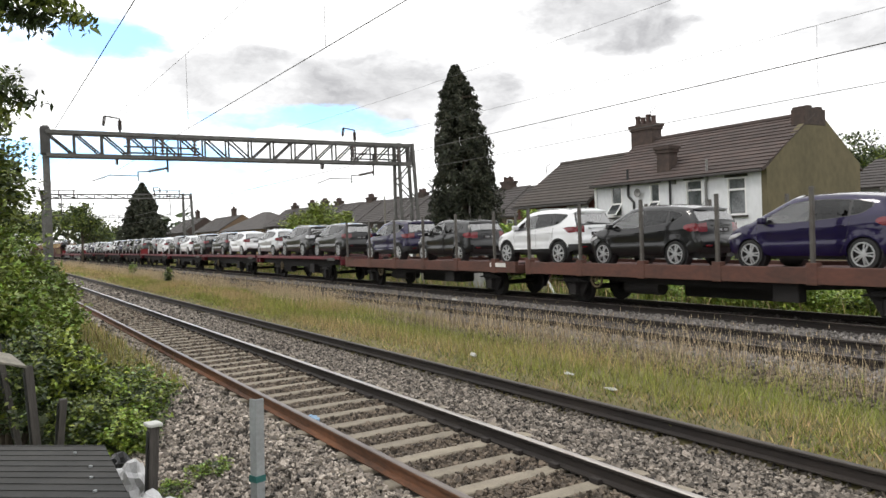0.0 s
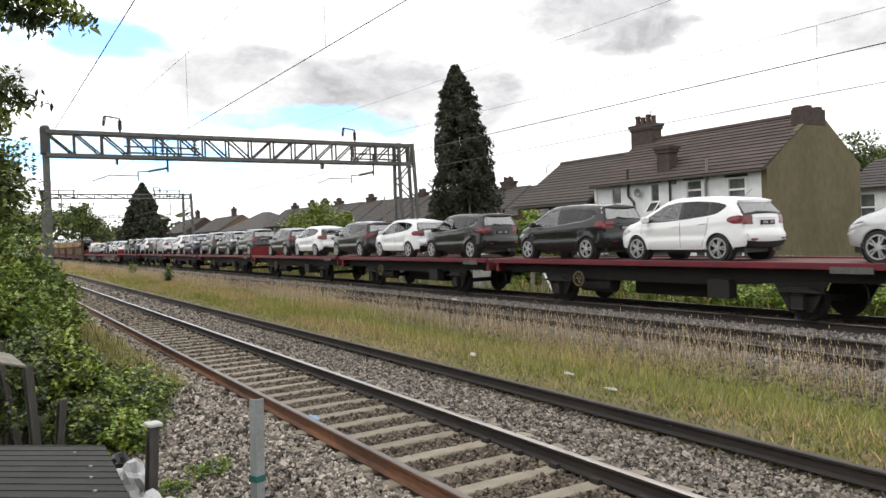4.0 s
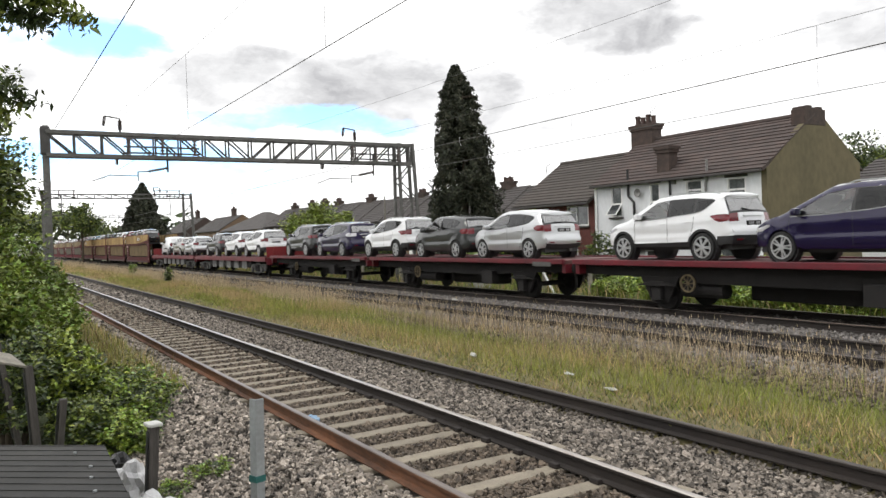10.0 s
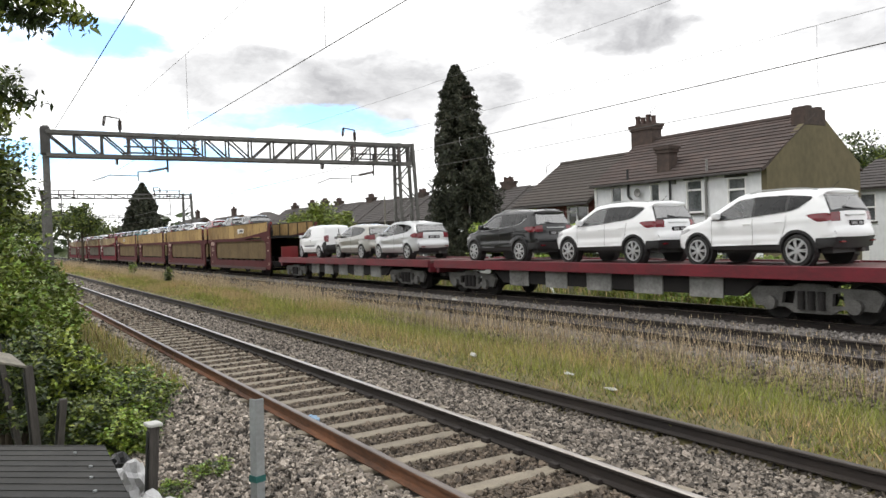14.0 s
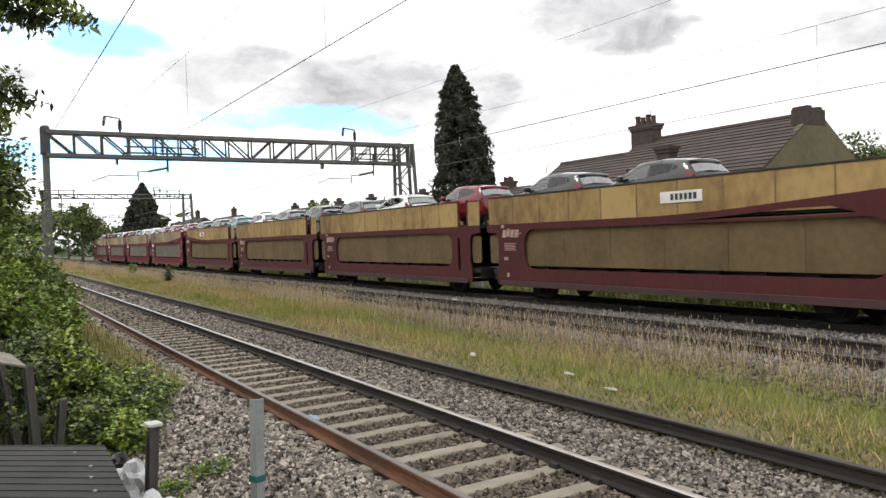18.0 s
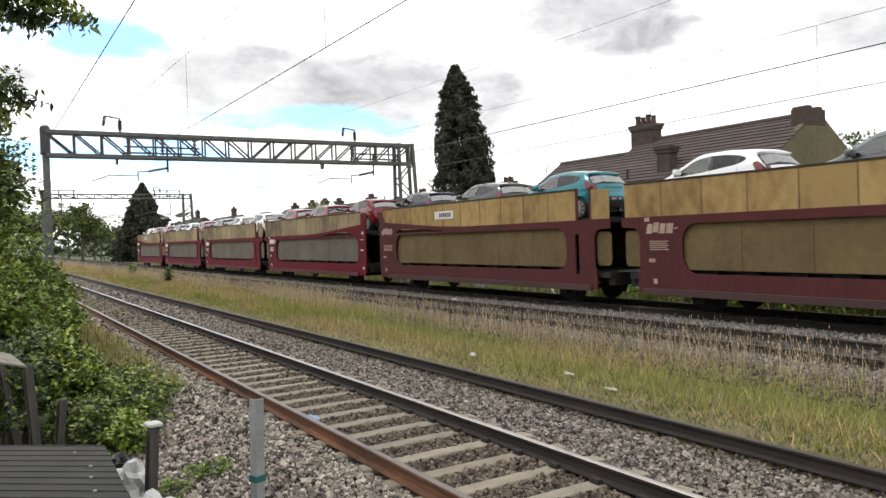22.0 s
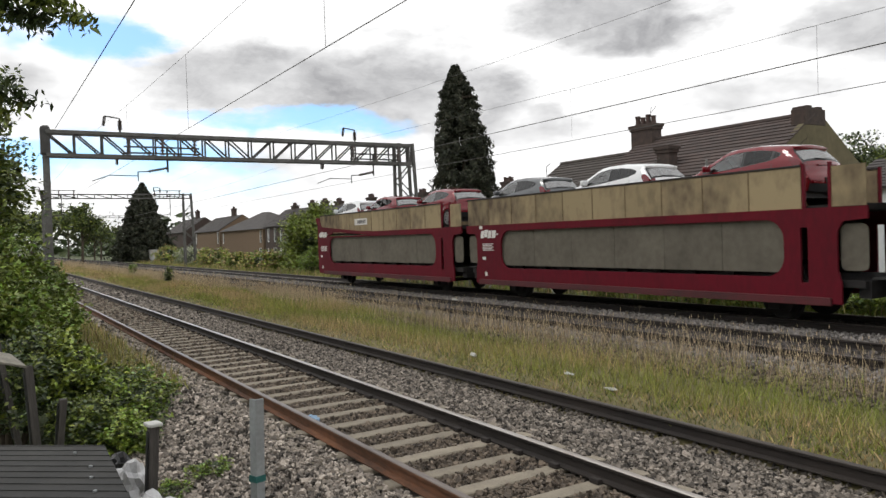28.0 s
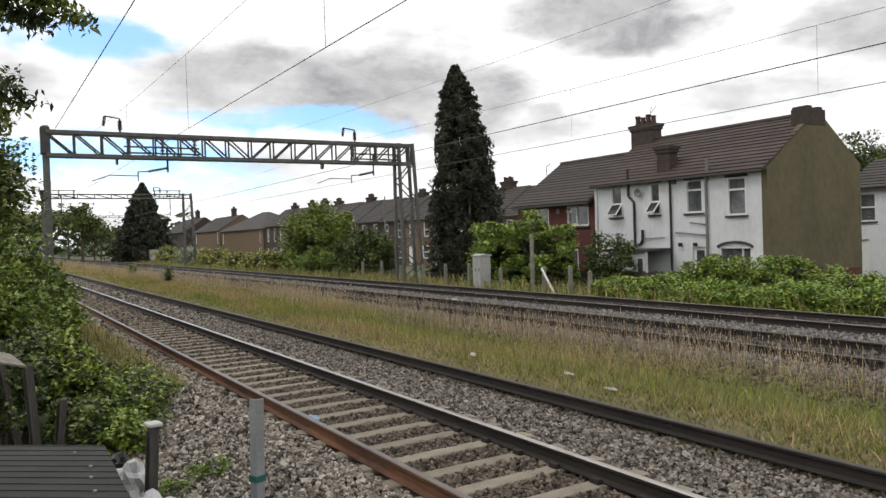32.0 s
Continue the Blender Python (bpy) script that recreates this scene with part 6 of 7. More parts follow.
def car(kind):
    c = CARS[kind]
    wb, r, W2, H = c["wb"], c["r"], c["W"] / 2, c["H"]
    front, rear = c["L"] - wb / 2 - c["ro"], -wb / 2 - c["ro"]
    van, suv = kind == "van", kind == "suv"
    yF, yR, ra, zb = wb / 2, -wb / 2, r + 0.05, c["sill"]
    plan = [(rear, 0.78), (rear + 0.12, 0.84), (rear + 0.35, 0.925), (yR + 0.1, 0.985), (-0.2, 1.0), (yF - 0.2, 1.0), (front - 0.55, 0.95), (front - 0.28, 0.87), (front - 0.12, 0.76)]

    def belt_at(y):
        return c["belt"][0] + (c["belt"][1] - c["belt"][0]) * min(1.0, max(0.0, (y - rear) / (yF - rear)))

    def side(y, z):
        """Half the width of the body at a point of the side view."""
        w = W2 * sum(curve_at(plan, y + d) for d in (-0.1, -0.04, 0.04, 0.1)) / 4
        zt = belt_at(y)
        if z > zt:
            t = (z - zt) / (H - zt)
            w -= 0.028 + W2 * c["tumble"] * t * (0.8 + 0.2 * t)
        else:
            w -= 0.028 * max(0.0, (z - 0.72) / (zt - 0.72)) ** 2
            w -= 0.06 * max(0.0, (0.52 - z) / 0.25) ** 2
        # crease under the windows, hollow along the door foot, swollen wheel arches
        w += 0.012 * math.exp(-((z - (zt - 0.13 - 0.02 * math.cos(y))) / 0.035) ** 2)
        lane = zb + 0.22 + 0.035 * (yF - y) / wb
        if yR + ra < y < yF - ra:
            w -= 0.020 * math.exp(-((z - lane - 0.10) / 0.08) ** 2) - 0.010 * math.exp(-((z - lane) / 0.03) ** 2)
        for yw in (yF, yR):
            d = math.hypot(y - yw, z - r)
            w += 0.020 * math.exp(-((d - ra) / 0.09) ** 2)
        return w

    edge = rounded_path([p[:2] for p in c["edge"]], 0.05, 2)
    tags = [c["edge"][p[2]][2] for p in edge]
    upper = [(p[0], p[1]) for p in edge]
    crown = [CROWN[t] for t in tags]
    for _ in range(4):
        crown = [crown[0]] + [(a + 2 * b + d) / 4 for a, b, d in zip(crown, crown[1:], crown[2:])] + [crown[-1]]
    lower = []
    for yw in (yF, yR):
        lower += [(yw + ra * math.cos(math.pi * k / 14), max(zb, r + ra * math.sin(math.pi * k / 14))) for k in range(15)]
        if yw == yF:
            y = yF - ra - 0.12
            while y > yR + ra + 0.06:
                lower.append((y, zb))
                y -= 0.12
    lower = [(upper[-1][0] - 0.1, zb + 0.06)] + lower + [(upper[0][0] + 0.1, zb + 0.06)]
    outline = upper + lower
    # regions of the flank
    regions = []
    glass = [p[:2] for p in rounded_path(c["glass"], 0.06, 1, True)]
    cuts = [9.0] + [s for s in c["split"]] + [-9.0]

    def band(y):
        """Low and high edge of the window opening at a place along the car."""
        zs = []
        for (y0, z0), (y1, z1) in zip(glass, glass[1:] + glass[:1]):
            if (y0 > y) != (y1 > y):
                zs.append(z0 + (z1 - z0) * (y - y0) / (y1 - y0))
        return (min(zs), max(zs)) if len(zs) > 1 else None
    g0, g1 = min(p[0] for p in glass), max(p[0] for p in glass)
    for k in range(len(cuts) - 1):
        hi, lo = min(cuts[k] - 0.035, g1 - 0.05), max(cuts[k + 1] + 0.035, g0 + 0.035)
        n = max(3, round((hi - lo) / 0.08))
        ring_lo, ring_hi = [], []
        for i in range(n + 1):
            y = lo + (hi - lo) * i / n
            b = band(y)
            if b and b[1] - b[0] > 0.05:
                ring_lo.append((y, b[0] + 0.016))
                ring_hi.append((y, b[1] - 0.016))
        if len(ring_lo) > 2:
            regions.append(("front_side_window" if k == 0 else "rear_side_window", ring_lo + ring_hi[::-1]))
    regions.append(("window_trim", glass))
    regions.append(("tail_lamp", [p[:2] for p in rounded_path(c["lamp"], 0.06, 1, True)]))
    regions.append(("headlamp", [(front - 0.20, c["edge"][-2][1] + 0.06), (front - 0.26, c["edge"][-2][1] + 0.16), (front - 0.62, c["edge"][-3][1] + 0.06), (front - 0.66, c["edge"][-3][1] + 0.02), (front - 0.45, c["edge"][-2][1] + 0.10)]))
    if suv or van:
        regions.append(("cladding", [(rear - 0.5, zb - 0.2), (yR - ra - 0.0, zb - 0.2), (yR - ra - 0.02, c["dark"] - 0.02), (rear + 0.2, c["dark"] - 0.01), (rear - 0.5, c["dark"])]))
    if suv:
        regions.append(("cladding", [(yR + ra, zb - 0.1), (yF - ra, zb - 0.1), (yF - ra, zb + 0.09), (yR + ra, zb + 0.12)]))
    if van:
        regions.append(("cladding", [(rear - 0.3, c["dark"] - 0.02), (rear + 0.48, c["dark"] - 0.02), (rear + 0.30, 0.82), (rear - 0.3, 0.94)]))
    pts, links = [], []

    def loop(poly, closed=True):
        k = len(pts)
        pts.extend(poly)
        links.extend((k + i, k + (i + 1) % len(poly)) for i in range(len(poly) if closed else len(poly) - 1))
    loop(outline)
    for nm, poly in regions:
        loop(poly)
    arr = np.array(outline)
    y = rear + 0.03
    while y < front:
        z = zb
        while z < H:
            if inside(outline, y, z) and np.min(np.hypot(arr[:, 0] - y, arr[:, 1] - z)) > 0.045:
                pts.append((y, z))
            z += 0.052
        y += 0.085
    cv, ce, cf, _, _, _ = delaunay_2d_cdt([Vector(p) for p in pts], links, [], 0, 1e-4)
    key = {(round(p[0], 4), round(p[1], 4)) for p in upper}
    half = []
    for v in cv:
        w = side(v.x, v.y)
        if (round(v.x, 4), round(v.y, 4)) in key:
            w -= 0.030
        half.append(w)
    root = thing(kind, c["kind"], "car")
    groups = {}
    for f in cf:
        my, mz = sum(cv[i].x for i in f) / len(f), sum(cv[i].y for i in f) / len(f)
        if not inside(outline, my, mz):
            continue
        nm = "body"
        for k, (rn, poly) in enumerate(regions):
            if inside(poly, my, mz):
                nm = rn + "#%d" % k
                break
        for s_ in (-1, 1):
            q = [(s_ * half[i], cv[i].x, cv[i].y) for i in f]
            groups.setdefault(nm if nm == "body" else nm + ("a" if s_ < 0 else "b"), []).append(q if s_ < 0 else q[::-1])
    # the skin from side to side: tail, rear screen, roof, windscreen, bonnet, nose
    cols = [-1, -0.93, -0.82, -0.66, -0.5, -0.25, 0, 0.25, 0.5, 0.66, 0.82, 0.93, 1]
    rows = []
    for i, (y, z) in enumerate(upper):
        a, b = upper[max(0, i - 1)], upper[min(len(upper) - 1, i + 1)]
        d = Vector((b[0] - a[0], b[1] - a[1])).normalized()
        n = Vector((-d.y, d.x))
        w = side(y, z) - 0.030
        rows.append([(f * w, y + n.x * crown[i] * (1 - abs(f) ** 2.2), z + n.y * crown[i] * (1 - abs(f) ** 2.2)) for f in cols])
    lo_l, hi_l = c["round_tail"]
    for i in range(len(rows) - 1):
        t = tags[i]
        mz = (upper[i][1] + upper[i + 1][1]) / 2
        for j in range(len(cols) - 1):
            q = [rows[i][j], rows[i][j + 1], rows[i + 1][j + 1], rows[i + 1][j]]
            m = abs(cols[j] + cols[j + 1]) / 2
            nm = "body"
            if t == "screen" and m < 0.93:
                nm = "windscreen"
            elif t == "glass" and m < 0.88 and tags[max(0, i - 1)] == "glass":
                nm = "rear_window"
            elif t == "glass":
                nm = "window_trim#9"
            elif t == "low" or (suv and mz < c["dark"]):
                nm = "cladding#7"
            elif t == "tail" and lo_l < mz < hi_l and m > (0.7 if not van else 0.85) and kind != "hatch" or (kind == "hatch" and t in ("tail", "glass") and lo_l < mz < hi_l and m > 0.8):
                nm = "tail_lamp#8" + ("a" if cols[j] < 0 else "b")
            groups.setdefault(nm, []).append(q)
    dress = {"body": PAINT["white"], "cladding": M["trim"], "windscreen": M["glass"], "rear_window": M["glass_rear"], "front_side_window": M["glass"], "rear_side_window": M["glass_dark"], "window_trim": M["trim"], "tail_lamp": M["lamp_clear" if kind == "large_mpv" else "lamp_red"], "headlamp": M["lamp_clear"]}
    for nm, fs in groups.items():
        b = bm_new()
        for q in fs:
            b.faces.new([b.verts.new(p) for p in q])
        bmesh.ops.remove_doubles(b, verts=b.verts, dist=0.002)
        bmesh.ops.recalc_face_normals(b, faces=b.faces)
        part(nm.split("#")[0], b, dress[nm.split("#")[0]], root, smooth=True)

    def tail_y(z, x=0.0):
        """Where the tail stands at a height, and so far from the middle."""
        best = 0.0
        for ra_, rb in zip(rows, rows[1:]):
            p, q = ra_[6], rb[6]
            if min(p[2], q[2]) - 1e-6 <= z <= max(p[2], q[2]) + 1e-6:
                f = (z - p[2]) / ((q[2] - p[2]) or 1)
                best = min(best, p[1] + (q[1] - p[1]) * min(1, max(0, f)))
        return best + 0.10 * (abs(x) / W2) ** 2.2
    # cabin
    sh = c["glass"][2][0]
    for yy in ((sh - 0.45, sh - 1.32) if not van else (sh - 0.45,)):
        for sx in (-0.38, 0.38):
            st = part("seat", prism(bm_new(), [(yy + 0.45, 0.5), (yy + 0.45, 0.70), (yy, 0.72), (yy - 0.16, 1.16), (yy - 0.26, 1.16), (yy - 0.2, 0.5)], "x", sx - 0.23, sx + 0.23), M["seat"], root)
            part("headrest", box(bm_new(), sx - 0.12, sx + 0.12, yy - 0.26, yy - 0.17, 1.17, 1.33, 0.03), M["seat"], st)
    if van:
        part("bulkhead", box(bm_new(), -W2 * 0.78, W2 * 0.78, -0.24, -0.20, 0.5, H - 0.15), M["trim"], root)
    part("dashboard", box(bm_new(), -W2 * 0.8, W2 * 0.8, c["glass"][0][0] - 0.25, c["glass"][0][0] + 0.05, 0.6, c["belt"][1] - 0.04, 0.04), M["trim"], root)
    part("steering_wheel", lathe(bm_new(), [(0.19, -0.012), (0.19, 0.012), (0.16, 0.012), (0.16, -0.012)], (0, 0, 0), "z", 14), M["trim"], root, m=pose(0.38, sh + 0.18, c["belt"][1] + 0.02, 65, 0, 0))
    part("underbody", box(bm_new(), -W2 * 0.76, W2 * 0.76, rear + 0.22, front - 0.3, zb - 0.08, 0.62), M["trim"], root)
    part("silencer", rod(bm_new(), (0.3, rear + 0.12, zb - 0.02), (0.3, rear + 0.8, zb - 0.02), 0.06, seg=10), M["under_grey"], root)
    # tail
    zp = c["plate"]
    plate = part("number_plate", box(bm_new(), -0.26, 0.26, tail_y(zp) - 0.016, tail_y(zp) + 0.03, zp - 0.055, zp + 0.055, 0.004), M["under"], root)
    bars = bm_new()
    for k in range(6):
        if k != 3:
            box(bars, -0.20 + 0.07 * k, -0.155 + 0.07 * k, tail_y(zp) - 0.019, tail_y(zp) - 0.0165, zp - 0.03, zp + 0.03)
    part("plate_bars", bars, M["steel_wheel"], plate)
    if not van:
        zg = c["edge"][4][1]
        part("tailgate_handle", box(bm_new(), -0.36, 0.36, tail_y(zg - 0.06) - 0.014, tail_y(zg - 0.06) + 0.04, zg - 0.075, zg - 0.045, 0.006), M["alloy"] if kind in ("suv", "large_mpv") else PAINT["white"], root)
        za, zc = zg + 0.06, c["edge"][5][1] - 0.16
        part("rear_wiper", bar(bm_new(), (0.0, tail_y(za) - 0.02, za), (-0.34, tail_y((za + zc) / 2) - 0.014, (za + zc) / 2 - 0.02), 0.022, 0.018), M["trim"], root)
        for sx in (-1, 1):
            part("reflector", box(bm_new(), sx * W2 * 0.62 - 0.09, sx * W2 * 0.62 + 0.09, tail_y(0.55, W2 * 0.62) - 0.012, tail_y(0.55, W2 * 0.62) + 0.03, 0.50, 0.535, 0.004), M["lamp_red"], root)
        part("aerial", rod(bm_new(), (0, c["edge"][6][0] + 0.35, H - 0.06), (0, c["edge"][6][0] + 0.12, H + 0.10), 0.008, 0.004, seg=5), M["trim"], root)
    else:
        part("tailgate_gap", box(bm_new(), -0.008, 0.008, tail_y(1.1) - 0.003, tail_y(1.1) + 0.1, 0.62, 1.45), M["trim"], root)
        part("door_catch", box(bm_new(), -0.10, 0.10, tail_y(1.2) - 0.02, tail_y(1.2) + 0.05, 1.17, 1.21, 0.008), M["trim"], root)
    for s_ in (-1, 1):
        def lay(path, w, h, out=0.001):
            return sweep(bm_new(), [(s_ * (side(y, z) + out), y, z) for y, z in path], w, h, up=(s_, 0, 0))
        belts = [(y, band(y)[0] - 0.004) for y in np.linspace(g0 + 0.06, g1 - 0.06, 26) if band(y)]
        if kind in ("suv", "large_mpv", "long_mpv"):
            part("window_strip", lay(belts, 0.016, 0.012, 0.003), M["alloy"], root)
        gaps = [c["split"][0] - 0.01, c["split"][1] - 0.02] if not van else [-0.16]
        gaps.append(c["glass"][0][0] - 0.06)
        for k, yp in enumerate(gaps):
            top = belt_at(yp) - 0.01
            bend = 0.22 if k == 1 and not van else 0.0
            path = [(yp + bend * (1 - f) ** 2, zb + 0.06 + (top - zb - 0.06) * f) for f in [i / 12 for i in range(13)]]
            part("door_gap", lay(path, 0.009, 0.004), M["trim"], root)
        for yp in ([c["split"][0] + 0.14, c["split"][1] + 0.16] if not van else [0.02]):
            zh = belt_at(yp) - 0.13
            w = side(yp, zh)
            part("door_handle", box(bm_new(), s_ * w - 0.015, s_ * w + 0.028, yp - 0.10, yp + 0.10, zh - 0.017, zh + 0.017, 0.010), PAINT["white"] if not van else M["trim"], root)
        if van:
            part("side_moulding", lay([(yF - 0.5 - 0.1 * k, 0.62) for k in range(15)], 0.07, 0.03, 0.004), M["trim"], root)
            part("door_rail", lay([(-0.25 - 0.1 * k, 1.05) for k in range(14)], 0.03, 0.008, 0.002), PAINT["white"], root)
        ym = c["glass"][0][0] - 0.28
        zm = belt_at(ym) + 0.05
        wm = side(ym, zm)
        mirror = part("door_mirror", box(bm_new(), s_ * (wm + 0.14) - 0.11, s_ * (wm + 0.14) + 0.11, ym - 0.07, ym + 0.07, zm - 0.02, zm + 0.13, 0.05), PAINT["white"], root)
        part("mirror_foot", bar(bm_new(), (s_ * (wm - 0.02), ym, zm - 0.01), (s_ * (wm + 0.08), ym, zm + 0.02), 0.06), M["trim"], mirror)
        if kind in ("suv", "large_mpv"):
            rail_y = np.linspace(c["edge"][7][0] - 0.05, c["edge"][10][0] - 0.25, 8)
            top_pts = []
            for y in rail_y:
                ze = max(z for yy_, z in upper if abs(yy_ - y) < 0.06)
                top_pts.append((s_ * (side(y, ze) - 0.09), y, ze + 0.05 - (0.04 if y in (rail_y[0], rail_y[-1]) else 0)))
            part("roof_rail", sweep(bm_new(), top_pts, 0.03, 0.028), M["alloy"], root)
        for yw in (yF, yR):
            lip = sweep(bm_new(), [(s_ * (side(yw + math.cos(a) * ra, r + math.sin(a) * ra) - 0.012), yw + math.cos(a) * (ra + (0.02 if suv else 0.0)), r + math.sin(a) * (ra + (0.02 if suv else 0.0))) for a in [math.pi * (k - 0.4) / 13.2 for k in range(15)]], 0.06 if suv else 0.03, 0.035, up=(1, 0, 0))
            part("wheel_arch", lip, M["trim"] if suv else PAINT["white"], root)
            part("wheel_well", lathe(bm_new(), [(ra + 0.01, -0.12), (ra + 0.01, 0.10), (ra - 0.01, 0.10), (ra - 0.01, -0.10), (0.05, -0.10), (0.05, -0.12)], (s_ * (W2 - 0.14), yw, r), seg=18) if s_ > 0 else
                 lathe(bm_new(), [(ra + 0.01, 0.12), (ra + 0.01, -0.10), (ra - 0.01, -0.10), (ra - 0.01, 0.10), (0.05, 0.10), (0.05, 0.12)], (s_ * (W2 - 0.14), yw, r), seg=18), M["trim"], root)
            wx = s_ * (W2 - 0.10)
            whl = part("wheel", lathe(bm_new(), [(r * 0.5, -0.1), (r * 0.96, -0.1), (r, -0.07), (r, 0.07), (r * 0.97, 0.095), (r * 0.76, 0.098), (r * 0.74, 0.03), (r * 0.2, 0.02)], (0, 0, 0), seg=28), M["tyre"], root, m=Matrix.Translation((wx, yw, r)) @ (pose(0, 0, 0, 0, 0, 180) if s_ < 0 else Matrix()))
            rim = bm_new()
            sweep(rim, [(0.090, math.cos(k * math.pi / 12) * r * 0.72, math.sin(k * math.pi / 12) * r * 0.72) for k in range(24)], r * 0.085, 0.03, up=(1, 0, 0), closed=True)
            spokes, pair = (7, 0.10) if suv else (5, 0.17) if kind != "hatch" else (8, 0.07)
            for k in range(spokes):
                for d in (-pair, pair):
                    a = 2 * math.pi * k / spokes
                    bar(rim, (0.100, math.cos(a + d * 1.6) * 0.05, math.sin(a + d * 1.6) * 0.05), (0.088, math.cos(a + d) * r * 0.71, math.sin(a + d) * r * 0.71), 0.030, 0.022, up=(1, 0, 0))
            lathe(rim, [(0.065, 0.07), (0.065, 0.1), (0.03, 0.106)], (0, 0, 0), seg=12)
            part("rim", rim, M["steel_wheel"] if van else M["alloy"], whl)
    shrink = Matrix.Diagonal((CAR_SIZE, CAR_SIZE, CAR_HIGH, 1))
    for o in root.children_recursive:
        o.data.transform(shrink)
        at = o.matrix_basis.translation
        o.matrix_basis.translation = (at.x * CAR_SIZE, at.y * CAR_SIZE, at.z * CAR_HIGH)
    return root


def place_car(kind, colour, x, s, z, label):
    """A car of that kind and paint with its front axle at s along the train."""
    master = CAR_MASTER.get(kind)
    if master is None:
        ob = CAR_MASTER[kind] = car(kind)
    else:
        ob = copy_thing(master, Matrix())
    ob.name = kind_name[kind]
    c = CARS[kind]
    for o in ob.children_recursive:
        if o.name.split(".")[0] in ("body", "door_mirror", "door_handle", "tailgate_handle", "door_rail", "wheel_arch") and o.data.materials[0] == PAINT["white"]:
            o.material_slots[0].link = "OBJECT"
            o.material_slots[0].material = PAINT[colour]
    tagged(ob, label, "van" if kind == "van" else "car", "cars on the train")
    MOVING.append((ob, x, s - c["wb"] / 2 * CAR_SIZE, z))
    return ob


kind_name = {"suv": "suv", "mpv": "people_carrier", "long_mpv": "people_carrier", "large_mpv": "people_carrier", "hatch": "hatchback", "van": "panel_van"}
MOVING, ROLLING = [], []
NEAR = -1.30          # wagon side from the track's middle


def wheelset(parent, s, r=0.42):
    ax = part("wheelset", rod(bm_new(), (-0.95, 0, 0), (0.95, 0, 0), 0.075, seg=10), M["under"], parent, m=Matrix.Translation((0, s, FAR_Z + r)))
    for sx in (-1, 1):
        o = 0.753 * sx
        part("wheel", lathe(bm_new(), [(0.10, -0.09 * sx), (r * 0.5, -0.03 * sx), (r * 0.86, -0.05 * sx), (r + 0.03, -0.07 * sx), (r + 0.025, -0.04 * sx), (r, -0.03 * sx), (r - 0.01, 0.065 * sx), (r * 0.85, 0.06 * sx), (r * 0.5, 0.02 * sx), (0.1, 0.08 * sx)], (o, 0, 0), seg=24), M["under"], ax)
    ROLLING.append((ax, r))
    return ax


def buffers(parent, s, d, z=1.05):
    for sx in (-0.87, 0.87):
        b = bm_new()
        rod(b, (sx, s, z), (sx, s + d * 0.34, z), 0.07, seg=10)
        rod(b, (sx, s + d * 0.33, z), (sx, s + d * 0.37, z), 0.2, seg=14)
        part("buffer", b, M["under"], parent)
    part("coupling", bar(bm_new(), (0, s - d * 0.1, z - 0.02), (0, s + d * 0.4, z - 0.05), 0.12), M["under"], parent)


def axle_guard(parent, s, sx, z=FAR_Z + 0.42):
    b = bm_new()
    x = sx * 1.0
    prism(b, [(s - 0.62, 0.98), (s - 0.26, z - 0.22), (s + 0.26, z - 0.22), (s + 0.62, 0.98)], "x", x - 0.03, x + 0.03)
    part("axle_guard", b, M["under"], parent)
    part("axle_box", box(bm_new(), x - 0.02 + 0.06 * sx, x + 0.16 * sx, s - 0.16, s + 0.16, z - 0.15, z + 0.15, 0.03), M["under"], parent)
    spring = bm_new()
    for k in range(5):
        bar(spring, (x + 0.1 * sx, s - 0.6 + k * 0.09, z + 0.2 + k * 0.022), (x + 0.1 * sx, s + 0.6 - k * 0.09, z + 0.2 + k * 0.022), 0.09, 0.02)
    part("leaf_spring", spring, M["under"], parent)


